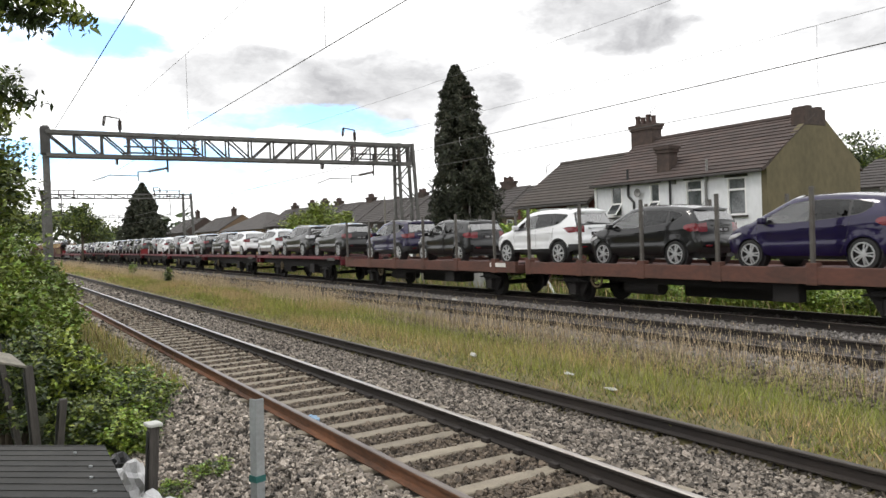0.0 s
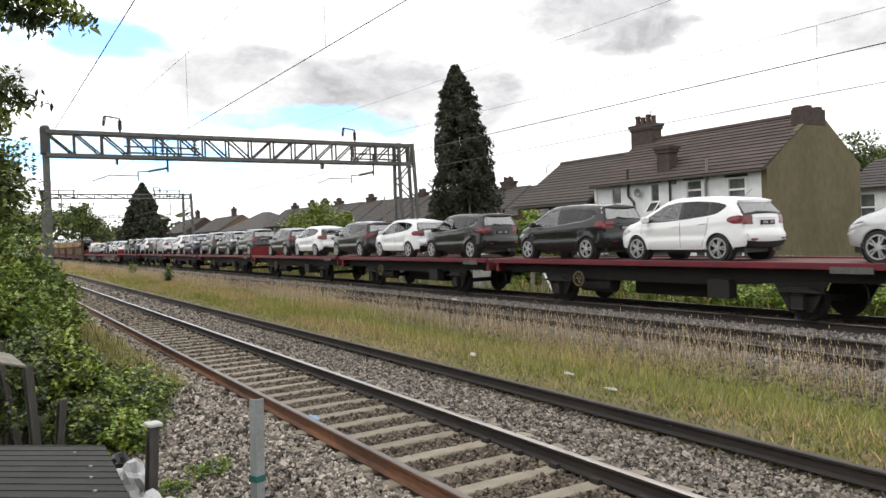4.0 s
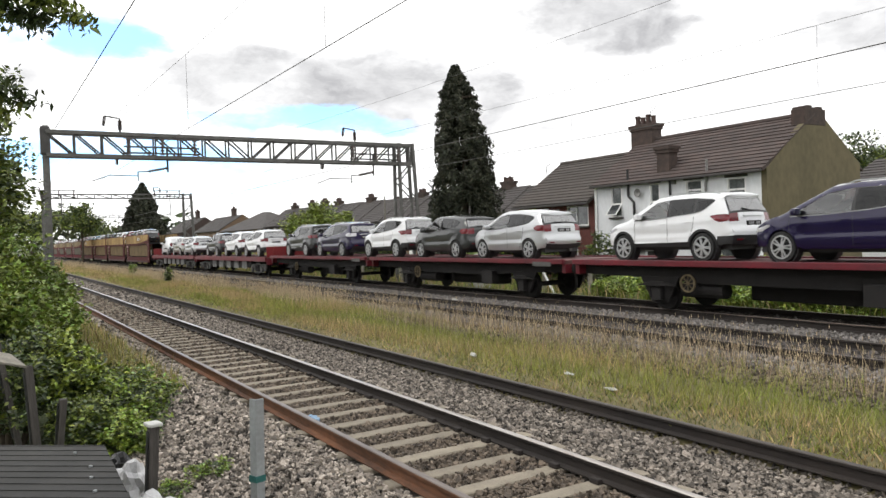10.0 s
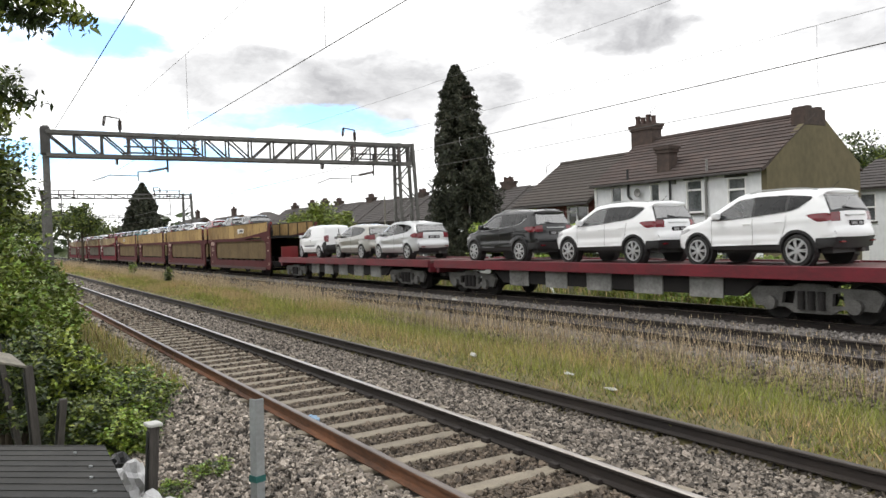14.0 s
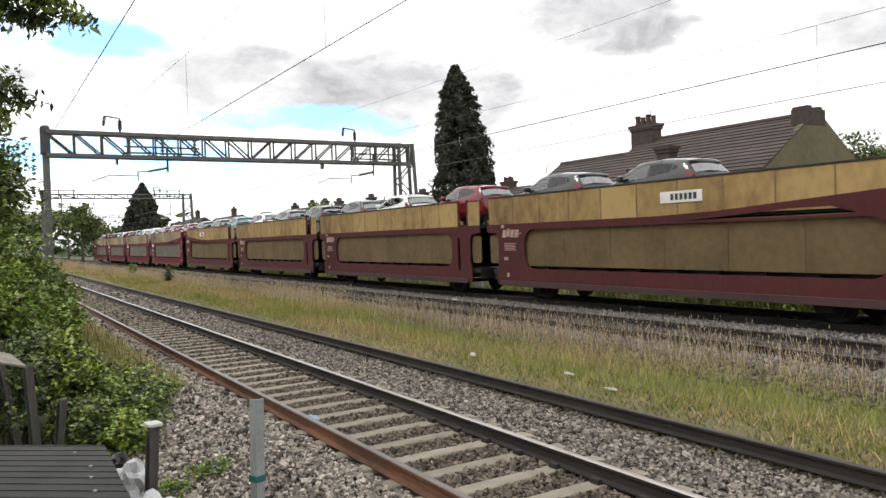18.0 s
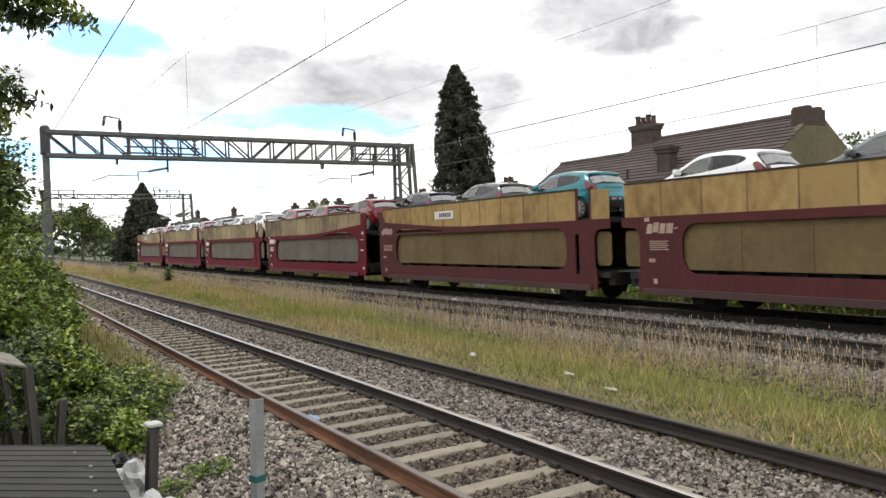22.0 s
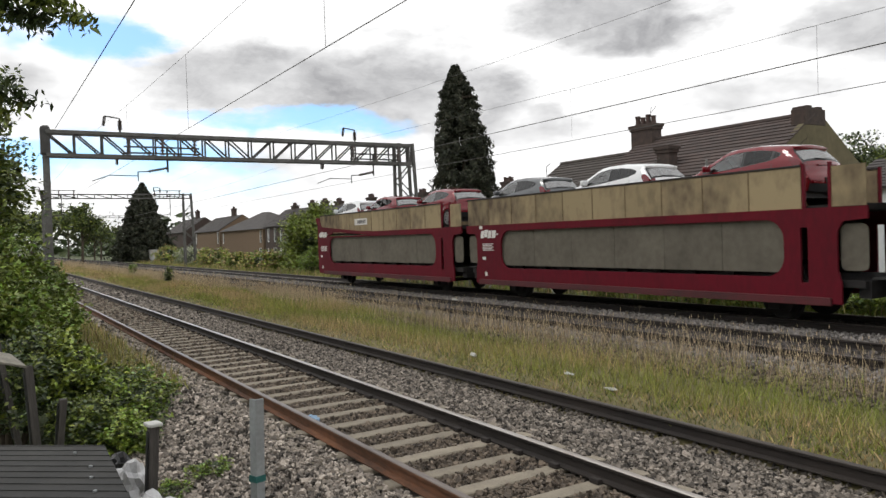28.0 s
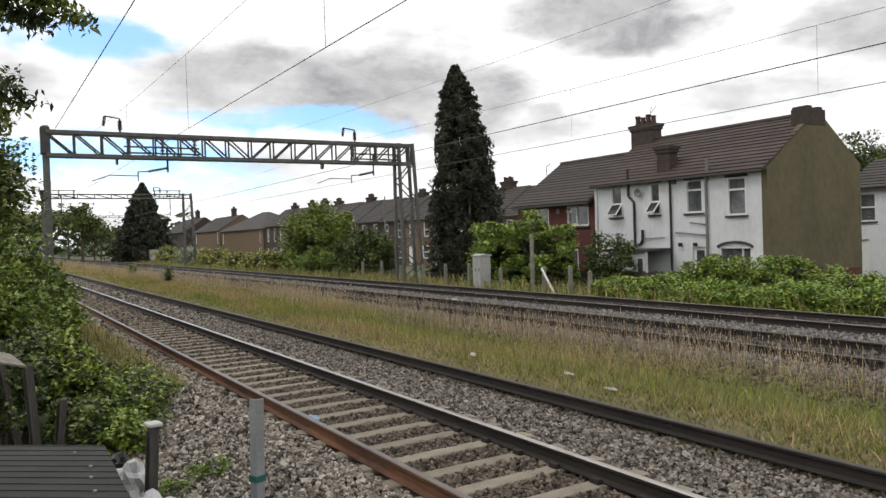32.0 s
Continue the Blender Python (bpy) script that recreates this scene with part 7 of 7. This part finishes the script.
def flat_wagon(name, label, s0, s1, axles, paint, deck_z, staked=False, bulk=()):
    w = thing(name, label, "railway wagon", group="flat wagons of the train")
    mid = (s0 + s1) / 2
    a, b = s0 - mid, s1 - mid
    hw = 1.30
    rim = 0.27 if staked else 0.13
    floor_z = deck_z - (0.10 if staked else 0.0)
    part("deck", box(bm_new(), -hw + 0.05, hw - 0.05, a + 0.03, b - 0.03, floor_z - 0.10, floor_z), M["deck"], w)
    for sx in (-1, 1):
        part("side_sill", box(bm_new(), sx * hw - 0.06, sx * hw + 0.06, a, b, deck_z - (0.34 if staked else 0.10), deck_z + (0.0 if staked else 0.04), 0.012), M[paint], w)
        sole = bm_new()
        x = sx * 0.93
        prism(sole, [(a + 0.05, deck_z - 0.12), (b - 0.05, deck_z - 0.12), (b - 0.05, deck_z - 0.36), (b - 2.2, deck_z - 0.40), (b - 4.2, deck_z - 0.52), (a + 4.2, deck_z - 0.52), (a + 2.2, deck_z - 0.40), (a + 0.05, deck_z - 0.36)], "x", x - 0.06, x + 0.06)
        part("sole_bar", sole, M["under"], w)
    for e, d in ((a, 1), (b, -1)):
        part("headstock", box(bm_new(), -hw + 0.06, hw - 0.06, e + 0.002, e + d * 0.14, deck_z - 0.36, deck_z - 0.105), M[paint], w)
        buffers(w, e, -d, deck_z - 0.24)
    for k in range(7):
        y = a + (b - a) * (k + 0.5) / 7
        part("cross_member", box(bm_new(), -0.87, 0.87, y - 0.05, y + 0.05, deck_z - 0.42, deck_z - 0.11), M["under"], w)
    for ax in axles:
        s = ax - mid
        wheelset(w, s)
        for sx in (-1, 1):
            axle_guard(w, s, sx)
    part("brake_gear", box(bm_new(), -0.3, 0.3, -1.6, 1.2, 0.45, 0.82, 0.04), M["under"], w)
    part("air_tank", rod(bm_new(), (-0.75, 1.5, 0.68), (-0.75, 2.7, 0.68), 0.19, seg=14), M["under"], w)
    part("equipment_box", box(bm_new(), -1.18, -0.9, -2.5, -1.9, 0.55, 0.98, 0.02), M["under"], w)
    wheel = bm_new()
    sweep(wheel, [(-1.22, axles[1] - mid - 1.05 + math.cos(k * math.pi / 10) * 0.2, 0.86 + math.sin(k * math.pi / 10) * 0.2) for k in range(20)], 0.04, 0.04, up=(1, 0, 0), closed=True)
    for k in range(4):
        t = k * math.pi / 4
        rod(wheel, (-1.22, axles[1] - mid - 1.05 - math.cos(t) * 0.19, 0.86 - math.sin(t) * 0.19), (-1.22, axles[1] - mid - 1.05 + math.cos(t) * 0.19, 0.86 + math.sin(t) * 0.19), 0.012, seg=5)
    part("handbrake_wheel", wheel, M["yellow"], w)
    part("data_panel", box(bm_new(), -hw - 0.072, -hw - 0.055, a + 0.5, a + 1.35, deck_z - 0.17, deck_z - 0.04), M["white_mark"] if staked else M["under_grey"], w)
    if staked:
        n = 6
        for k in range(n):
            y = b - 0.14 - 2.28 * k
            for sx in (-1, 1):
                st = part("stake", box(bm_new(), sx * hw - 0.04, sx * hw + 0.04, y - 0.04, y + 0.04, deck_z - 0.3, deck_z + 1.62, 0.012), M["stake"], w)
                part("stake_pocket", box(bm_new(), sx * hw - 0.075, sx * hw + 0.105, y - 0.12, y + 0.12, deck_z - 0.36, deck_z + 0.09, 0.015), M[paint], w)
    for sgn in bulk:
        e = a if sgn < 0 else b
        for x0, x1 in ((-1.2, -0.25), (0.3, 1.2)):
            part("end_flap", box(bm_new(), x0, x1, e + (0.0 if sgn < 0 else -0.07) + sgn * -0.15, e + (0.07 if sgn < 0 else 0.0) + sgn * -0.15, deck_z, deck_z + 0.55, 0.015), M["bulk_red"], w)
    MOVING.append((w, T3, mid, 0.0))
    return w


M["stake"] = mat("grey_stake_steel", (0.10, 0.095, 0.085), 0.7, color2=(0.06, 0.05, 0.042), scale=4)


def bogie(parent, s):
    for d in (-0.92, 0.92):
        wheelset(parent, s + d, 0.38)
    for sx in (-1, 1):
        f = bm_new()
        x = sx * 1.02
        shape = [(s - 1.45, 0.72), (s - 1.3, 0.86), (s - 0.45, 0.88), (s - 0.3, 0.95), (s + 0.3, 0.95), (s + 0.45, 0.88), (s + 1.3, 0.86), (s + 1.45, 0.72), (s + 1.3, 0.45), (s + 0.6, 0.45), (s + 0.4, 0.34), (s - 0.4, 0.34), (s - 0.6, 0.45), (s - 1.3, 0.45)]
        gaps = [[(s + d - 0.13, 0.52), (s + d + 0.13, 0.52), (s + d + 0.10, 0.76), (s + d - 0.18 if d > 0 else s + d - 0.10, 0.80)] for d in (-0.55, 0.55)]
        holed_plate(f, shape, gaps, x - 0.05, x + 0.05)
        part("bogie_frame", f, M["under_grey"], parent)
        for d in (-0.92, 0.92):
            part("axle_box", rod(bm_new(), (x + 0.04 * sx, s + d, 0.53), (x + 0.16 * sx, s + d, 0.53), 0.15, seg=14), M["under_grey"], parent)
        for d in (-0.22, 0.0, 0.22):
            part("bogie_spring", rod(bm_new(), (x + 0.08 * sx, s + d, 0.42), (x + 0.08 * sx, s + d, 0.80), 0.075, seg=10), M["under"], parent)


def bogie_flat(label, s0, s1, bogies, bulk_end):
    w = thing("bogie_flat_wagon", label, "railway wagon", group="flat wagons of the train")
    mid = (s0 + s1) / 2
    a, b, dz, hw = s0 - mid, s1 - mid, 1.28, 1.32
    part("deck", box(bm_new(), -hw + 0.05, hw - 0.05, a + 0.03, b - 0.03, dz - 0.08, dz), M["deck"], w)
    for sx in (-1, 1):
        part("side_sill", box(bm_new(), sx * hw - 0.06, sx * hw + 0.06, a, b, dz - 0.24, dz + 0.04, 0.012), M["flat_red"], w)
        part("sole_bar", prism(bm_new(), [(a + 3.3, dz - 0.2), (b - 3.3, dz - 0.2), (b - 3.9, 0.62), (a + 3.9, 0.62)], "x", sx * 1.05 - 0.06, sx * 1.05 + 0.06), M["under"], w)
        for k in range(5):
            y = a + 3.9 + (b - a - 7.8) * (k + 0.25) / 5
            part("side_plate", box(bm_new(), sx * 1.13 - 0.02, sx * 1.13 + 0.02, y, y + 0.95, 0.55, dz - 0.25, 0.01), M["side_plate"], w)
        for k in range(9):
            y = a + 0.7 + (b - a - 1.4) * k / 8
            part("container_lug", box(bm_new(), sx * 1.17 - 0.1, sx * 1.17 + 0.1, y - 0.12, y + 0.12, dz, dz + 0.035), M["flat_red"] if k % 3 else M["yellow"], w)
    for e, d in ((a, 1), (b, -1)):
        part("headstock", box(bm_new(), -hw + 0.06, hw - 0.06, e + 0.002, e + d * 0.16, dz - 0.42, dz - 0.085), M["flat_red"], w)
        buffers(w, e, -d, 1.0)
    for y in bogies:
        bogie(w, y - mid)
    part("brake_cylinder", rod(bm_new(), (-0.5, -1.2, 0.75), (-0.5, 0.4, 0.75), 0.24, seg=14), M["under"], w)
    e = a if bulk_end < 0 else b
    for x0, x1 in ((-1.25, -0.3), (0.3, 1.25)):
        part("end_flap", box(bm_new(), x0, x1, e - bulk_end * 0.06 - 0.04, e - bulk_end * 0.06 + 0.04, dz, dz + 0.62, 0.015), M["bulk_red"], w)
    MOVING.append((w, T3, mid, 0.0))
    return w


# running gear and loads of the flat wagons
flat_wagon("stake_wagon", "brown flat wagon with upright grey stakes carrying new cars", -140.0, -127.3, (-138.0, -129.2), "flat_brown", 1.30, True)
flat_wagon("stake_wagon", "brown flat wagon with upright grey stakes carrying new cars", -126.8, -114.1, (-125.1, -116.3), "flat_brown", 1.30, True)
joints = [-113.6, -101.2, -88.1, -75.9, -62.85, -49.7, -37.0, -24.1, -11.2]
for i, (a, b) in enumerate(zip(joints, joints[1:])):
    flat_wagon("flat_wagon", "dark red two-axle flat wagon carrying new cars", a + 0.22, b - 0.22, (a + 2.43, b - 3.07), "flat_red", 1.36, False, ((-1,) if i == 4 else ()) + ((1,) if i in (3, 7) else ()))
bogie_flat("dark red bogie flat wagon with a red end flap", -10.65, 6.05, (-8.4, 4.1), -1)
bogie_flat("dark red bogie flat wagon with a red end flap", 6.5, 22.7, (8.7, 20.95), 1)
LOAD = [("mpv", "purple", -134.8), ("mpv", "black", -130.15), ("suv", "white", -125.72), ("mpv", "black", -120.3), ("suv", "purple", -115.68), ("long_mpv", "black", -109.55), ("large_mpv", "black", -104.88), ("mpv", "silver", -100.3),
        ("mpv", "white", -94.1), ("long_mpv", "black", -89.5), ("long_mpv", "black", -83.6), ("mpv", "white", -79.25), ("long_mpv", "black", -74.65), ("mpv", "white", -69.45), ("mpv", "black", -65.06), ("suv", "dark_green", -58.37),
        ("large_mpv", "black", -53.6), ("suv", "dark_grey", -48.85), ("large_mpv", "purple", -43.36), ("suv", "white", -38.72), ("mpv", "silver", -32.1), ("mpv", "dark_grey", -27.87), ("suv", "white", -23.26), ("large_mpv", "purple", -17.75),
        ("suv", "dark_grey", -13.2), ("suv", "white", -5.4), ("suv", "white", -0.75), ("suv", "black", 4.15), ("mpv", "silver", 11.5), ("mpv", "beige", 15.75), ("van", "white", 20.65)]
for kind, colour, s in LOAD:
    dz = 1.22 if s < -113.7 else 1.36 if s < -11 else 1.28
    place_car(kind, colour, T3, s, dz, "new %s %s on a flat wagon" % (colour.replace("_", " "), CARS[kind]["kind"]))


def double_deck(label, s0, s1, outer, red, marks):
    """A two-storey car carrier. outer: -1 or 1 for the end at which the upper floor slopes down (an end of the set), 0 for none."""
    w = thing("car_carrier_wagon", label, "railway wagon", group="double-deck wagons of the train")
    mid = (s0 + s1) / 2
    a, b = s0 - mid, s1 - mid
    paint = M["dd_red"] if red else M["dd_brown"]
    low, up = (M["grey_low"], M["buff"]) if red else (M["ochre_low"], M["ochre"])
    hw = 1.42
    for sx in (-1, 1):
        x0, x1 = sx * hw, sx * (hw - 0.05)
        # openings, front (low s) end to rear
        fa, fb = a + (1.75 if outer != -1 else 0.75), b - (1.95 if outer != 1 else 1.40)
        holes = [[(p[0], p[1]) for p in rounded(fa, fb, 1.10, 2.28, 0.42, 6)]]
        if outer != -1:
            holes.append([(a + 1.38, 1.0), (a + 1.22, 1.0), (a + 1.22, 2.1), (a + 1.38, 2.1)])
        top_l = 2.48
        if outer:
            e, d = (a, 1) if outer < 0 else (b, -1)
            holes.append([(e + d * 5.6, 2.335), (e + d * 4.2, 2.41), (e + d * 2.8, 2.50), (e + d * 1.9, 2.51), (e + d * 1.35, 2.36), (e + d * 1.6, 2.335)])
        outline = [(a + (0.55 if outer != -1 else 0.12), 0.60), (b - (0.55 if outer != 1 else 0.12), 0.60)]
        if outer == 1:
            outline += [(b - 0.03, 0.75), (b, 1.2), (b, 2.85), (b + 0.2, 3.16), (b + 0.12, 3.26), (b - 0.2, 3.24), (b - 0.5, 2.80), (b - 2.6, 2.66), (b - 4.6, 2.53), (b - 6.4, top_l)]
        else:
            outline += [(b - 0.55, 1.02), (b - 0.62, 1.25), (b - 0.62, 2.0), (b - 0.5, 2.2), (b - 0.02, 2.24), (b - 0.02, top_l)]
        if outer == -1:
            outline += [(a + 6.4, top_l), (a + 4.6, 2.53), (a + 2.6, 2.66), (a + 0.5, 2.80), (a + 0.2, 3.24), (a - 0.12, 3.26), (a - 0.2, 3.16), (a, 2.85), (a, 1.2), (a + 0.03, 0.75)]
        else:
            outline += [(a + 0.02, top_l), (a + 0.02, 2.24), (a + 0.5, 2.2), (a + 0.62, 2.0), (a + 0.62, 1.25), (a + 0.55, 1.02)]
        part("side_frame", holed_plate(bm_new(), outline, holes, x0, x1), paint, w)
        part("bottom_rail", box(bm_new(), sx * (hw + 0.012) - 0.04, sx * (hw + 0.012) + 0.04, a + 0.75, b - 0.75, 0.56, 0.72, 0.01), M["grime_red"] if red else M["grime_brown"], w)
        # lower panels in their opening
        n = 6
        xi = sx * (hw - 0.10)
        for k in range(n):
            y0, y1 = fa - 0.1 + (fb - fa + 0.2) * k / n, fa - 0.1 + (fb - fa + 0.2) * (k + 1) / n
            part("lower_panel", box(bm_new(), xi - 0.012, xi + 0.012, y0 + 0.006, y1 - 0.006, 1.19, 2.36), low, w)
        for k in range(9):
            y = fa + (fb - fa) * (k + 0.5) / 9
            part("wheel_stop", box(bm_new(), xi - 0.16 * sx - 0.05, xi - 0.16 * sx + 0.05, y - 0.28, y + 0.28, 1.08, 1.2, 0.02), M["under"], w)
        # added dark strip: hides the bright ground so the slot looks shaded
        part("wheel_guide", box(bm_new(), xi - 0.30 * sx - 0.02, xi - 0.30 * sx + 0.02, fa - 0.2, fb + 0.2, 1.055, 1.34), M["under"], w)
        if outer != 1:
            part("end_panel", prism(bm_new(), rounded(b - 0.9, b - 0.06, 1.25, 2.15, 0.12, 3), "x", xi - 0.012, xi + 0.012), low, w)
        if outer != -1:
            part("end_panel", prism(bm_new(), rounded(a + 0.06, a + 0.6, 1.25, 2.15, 0.12, 3), "x", xi - 0.012, xi + 0.012), low, w)
        # upper panels
        ua, ub = a + (1.35 if outer != -1 else 0.5), b - (0.12 if outer != 1 else 0.3)
        n = 10
        for k in range(n):
            y0, y1 = ua + (ub - ua) * k / n, ua + (ub - ua) * (k + 1) / n
            part("upper_panel", box(bm_new(), sx * (hw - 0.03) - 0.014, sx * (hw - 0.03) + 0.014, y0 + 0.004, y1 - 0.004, 2.46, 3.31), up, w)
        for k in range(1, n):
            y = ua + (ub - ua) * k / n
            part("panel_seam", box(bm_new(), sx * (hw - 0.012) - 0.006, sx * (hw - 0.012) + 0.006, y - 0.012, y + 0.012, 2.5, 3.30), M["seam"], w)
        part("upper_rail", box(bm_new(), sx * (hw - 0.03) - 0.03, sx * (hw - 0.03) + 0.03, ua, ub, 3.31, 3.355, 0.008), M["rust_dark"], w)
        if outer != -1:
            part("upper_end_panel", box(bm_new(), sx * (hw - 0.03) - 0.014, sx * (hw - 0.03) + 0.014, a + 0.05, a + 0.72, 2.49, 3.27), up, w)
            for y in (a + 0.75, a + 1.3):
                part("upper_post", box(bm_new(), sx * (hw - 0.03) - 0.03, sx * (hw - 0.03) + 0.03, y - 0.03, y + 0.03, 2.45, 3.36), paint, w)
        for k in range(8):
            y = ua + (ub - ua) * (k + 0.5) / 8
            part("upper_stanchion", box(bm_new(), sx * (hw - 0.075) - 0.02, sx * (hw - 0.075) + 0.02, y - 0.025, y + 0.025, 2.4, 3.30), M["under"], w)
    part("upper_deck", box(bm_new(), -hw + 0.10, hw - 0.10, a + 0.1, b - 0.1, 2.40, 2.53), M["under"], w)
    part("lower_deck", box(bm_new(), -hw + 0.12, hw - 0.12, a + 0.15, b - 0.15, 0.92, 1.06), M["under"], w)
    part("underframe", prism(bm_new(), [(a + 1.0, 0.9), (b - 1.0, 0.9), (b - 2.6, 0.62), (a + 2.6, 0.62)], "x", -0.9, 0.9), M["under"], w)
    for e, d in ((a, 1), (b, -1)):
        part("headstock", box(bm_new(), -1.2, 1.2, e + 0.1 * d, e + 0.34 * d, 0.72, 1.05), M["under"], w)
        part("gangway_plate", box(bm_new(), -0.95, 0.95, e - 0.18 * d, e + 0.22 * d, 1.065, 1.10), M["under_grey"], w)
    if outer:
        buffers(w, a if outer < 0 else b, outer, 1.0)
    for ax in (a + 2.2, b - 2.2):
        wheelset(w, ax, 0.40)
        for sx in (-1, 1):
            axle_guard(w, ax, sx, FAR_Z + 0.40)
    marks(w, a, b, hw)
    MOVING.append((w, T3, mid, 0.0))
    return w


def plain_logo(w, x, y, z, material):
    """A slanting group of plain blocks in place of a maker's mark."""
    g = bm_new()
    for dy, wd, lo, hi in ((0, 0.17, 0.0, 0.24), (0.20, 0.18, 0.03, 0.27), (0.41, 0.17, 0.0, 0.24), (0.62, 0.2, 0.0, 0.24), (0.86, 0.1, 0.1, 0.14)):
        y0 = y - dy
        prism(g, [(y0, z + lo), (y0 - wd, z + lo), (y0 - wd - 0.05, z + hi), (y0 - 0.05, z + hi)], "x", x - 0.006, x)
    part("side_emblem", g, material, w)


def carrier_marks(sign, rear, front):
    def put(w, a, b, hw):
        x = -hw - 0.004
        faded = M["faded_mark"] if "maroon" in w["label"] else M["white_mark"]
        near_end = 0.6 if rear else 0.0
        plain_logo(w, x, b - 0.85 + near_end, 2.06 + 0.4 * near_end, faded)
        rows = bm_new()
        for k in range(5):
            box(rows, x - 0.003, x, b - 1.55 + 0.06 * (k % 2) + near_end * 0.75, b - 0.95 + near_end, 1.66 + k * 0.05, 1.685 + k * 0.05)
        part("data_lines", rows, faded, w)
        for dy, z, h, wd in ((0.30, 2.36, 0.10, 0.16), (0.42, 1.36, 0.09, 0.2), (0.55, 0.84, 0.12, 0.12)):
            yy = b - 0.5 - dy + near_end
            part("stencil_mark", box(bm_new(), x - 0.003, x, yy - wd, yy, z, z + h), faded, w)
        if front:
            for z, wd, hh in ((2.36, 0.14, 0.12), (2.12, 0.34, 0.03), (1.66, 0.3, 0.05), (0.86, 0.12, 0.11)):
                part("stencil_mark", box(bm_new(), x - 0.003, x, a + 0.2, a + 0.2 + wd, z, z + hh), faded, w)
        small = bm_new()
        for k in range(4):
            y = a + 2.0 + k * (b - a - 4.0) / 3.3
            box(small, x - 0.042, x - 0.036, y, y + 0.22, 0.60, 0.68)
        part("marking_plate", small, M["under_grey"], w)
        if sign:
            text, at = sign
            yc = a + (b - a) * at
            part("sign_board", box(bm_new(), x + 0.0, x + 0.012, yc - 0.62, yc + 0.62, 2.78, 3.05), M["white_mark"], w)
            g = bm_new()
            for k in range(6):
                box(g, x - 0.006, x - 0.001, yc + 0.30 - k * 0.135 - 0.09, yc + 0.30 - k * 0.135, 2.84, 2.99)
            part("sign_emblem", g, M["black_mark"], w)
    return put


M["faded_mark"] = mat("faded_marking", (0.42, 0.32, 0.26), 0.8, color2=(0.25, 0.14, 0.12), scale=3)
BROWN, RED = "weathered maroon double-deck car carrier with stained ochre side panels", "crimson double-deck car carrier with grey and buff side panels"
for a, b, outer, red, sign in ((24.0, 37.5, -1, False, ("", 0.41)), (37.9, 51.6, 0, False, None), (52.0, 65.5, 0, False, None), (65.9, 79.2, 1, False, ("", 0.62)),
                               (80.55, 93.85, -1, True, None), (94.25, 107.9, 0, True, None), (108.25, 121.8, 0, True, None), (122.1, 134.9, 1, True, ("", 0.62))):
    double_deck(RED if red else BROWN, a, b, outer, red, carrier_marks(sign, outer == 1, outer == -1))
UPPER = [("hatch", "dark_grey", 29.50), ("hatch", "dark_grey", 33.50), ("hatch", "red", 38.50), ("hatch", "white", 43.70), ("hatch", "mid_grey", 47.90), ("hatch", "black", 52.60), ("hatch", "mid_grey", 57.30), ("hatch", "white", 61.60), ("hatch", "teal", 67.10),
         ("hatch", "dark_grey", 71.40), ("hatch", "navy", 76.00), ("hatch", "red", 80.90), ("hatch", "red", 85.90), ("hatch", "red", 90.20), ("hatch", "white", 95.50), ("hatch", "white", 100.20), ("hatch", "dark_grey", 104.70), ("hatch", "red", 109.80),
         ("hatch", "white", 114.00), ("hatch", "mid_grey", 118.20), ("hatch", "red", 123.30), ("hatch", "red", 127.80), ("hatch", "white", 131.30)]
for kind, colour, s in UPPER:
    place_car(kind, colour, T3, s + (CARS[kind]["ro"] + CARS[kind]["wb"]) * CAR_SIZE, 2.53, "new %s %s on a car carrier's upper deck" % (colour.replace("_", " "), CARS[kind]["kind"]))


# ---- sleepers ----
def sleepers():
    s = thing("near_track_sleepers", "grey concrete sleepers under the near track", "sleeper", kind="structure")
    b = bm_new()
    prism(b, [(-0.13, -0.2), (0.13, -0.2), (0.105, 0.0), (-0.105, 0.0)], "x", -1.25, 1.25)
    bmesh.ops.bevel(b, geom=list(b.edges), offset=0.012, segments=1, affect="EDGES")
    me = bpy.data.meshes.new("sleeper")
    b.to_mesh(me)
    b.free()
    me.materials.append(M["concrete"])
    clip = bm_new()
    for side in (-0.753, 0.753):
        for d in ((0.11,) if side < 0 else (-0.11, 0.11)):
            box(clip, side + d - 0.03, side + d + 0.03, -0.06, 0.06, 0.0, 0.05, 0.01)
    cm = bpy.data.meshes.new("rail_clip")
    clip.to_mesh(cm)
    clip.free()
    cm.materials.append(M["rust_dark"])
    rng = random.Random(4)
    for k in range(210):
        y = 5.2123 + 0.5932 * (k - 46)
        link_mesh("sleeper", me, s, pose(T1 + rng.uniform(-0.015, 0.015), y + rng.uniform(-0.012, 0.012), -0.160, 0, 0, rng.uniform(-0.4, 0.4)))
        if k < 85:
            link_mesh("rail_clip", cm, s, pose(T1, y, -0.160))


sleepers()


# ---- what moves ----
def gone(t):
    """Metres that the train has run at t seconds; it slows down gently."""
    u = (t - 16) / 16
    return 8.7353 * (t - 16) - 0.4323 * 16 * u * u - 0.2124 * 16 / 3 * u ** 3


def motions():
    for ob, x, s, z in MOVING:
        walk(ob, [(float(t), pose(x, s - gone(t), z)) for t in range(0, 33)])
    for ob, r in ROLLING:
        # the wheels roll: rows close in time keep each turn small
        at = ob.matrix_basis.translation.copy()
        walk(ob, [(k / FPS, Matrix.Translation(at) @ Matrix.Rotation((gone(k / FPS) - gone(0)) / r, 4, "X")) for k in range(0, 32 * FPS + 1)])


motions()
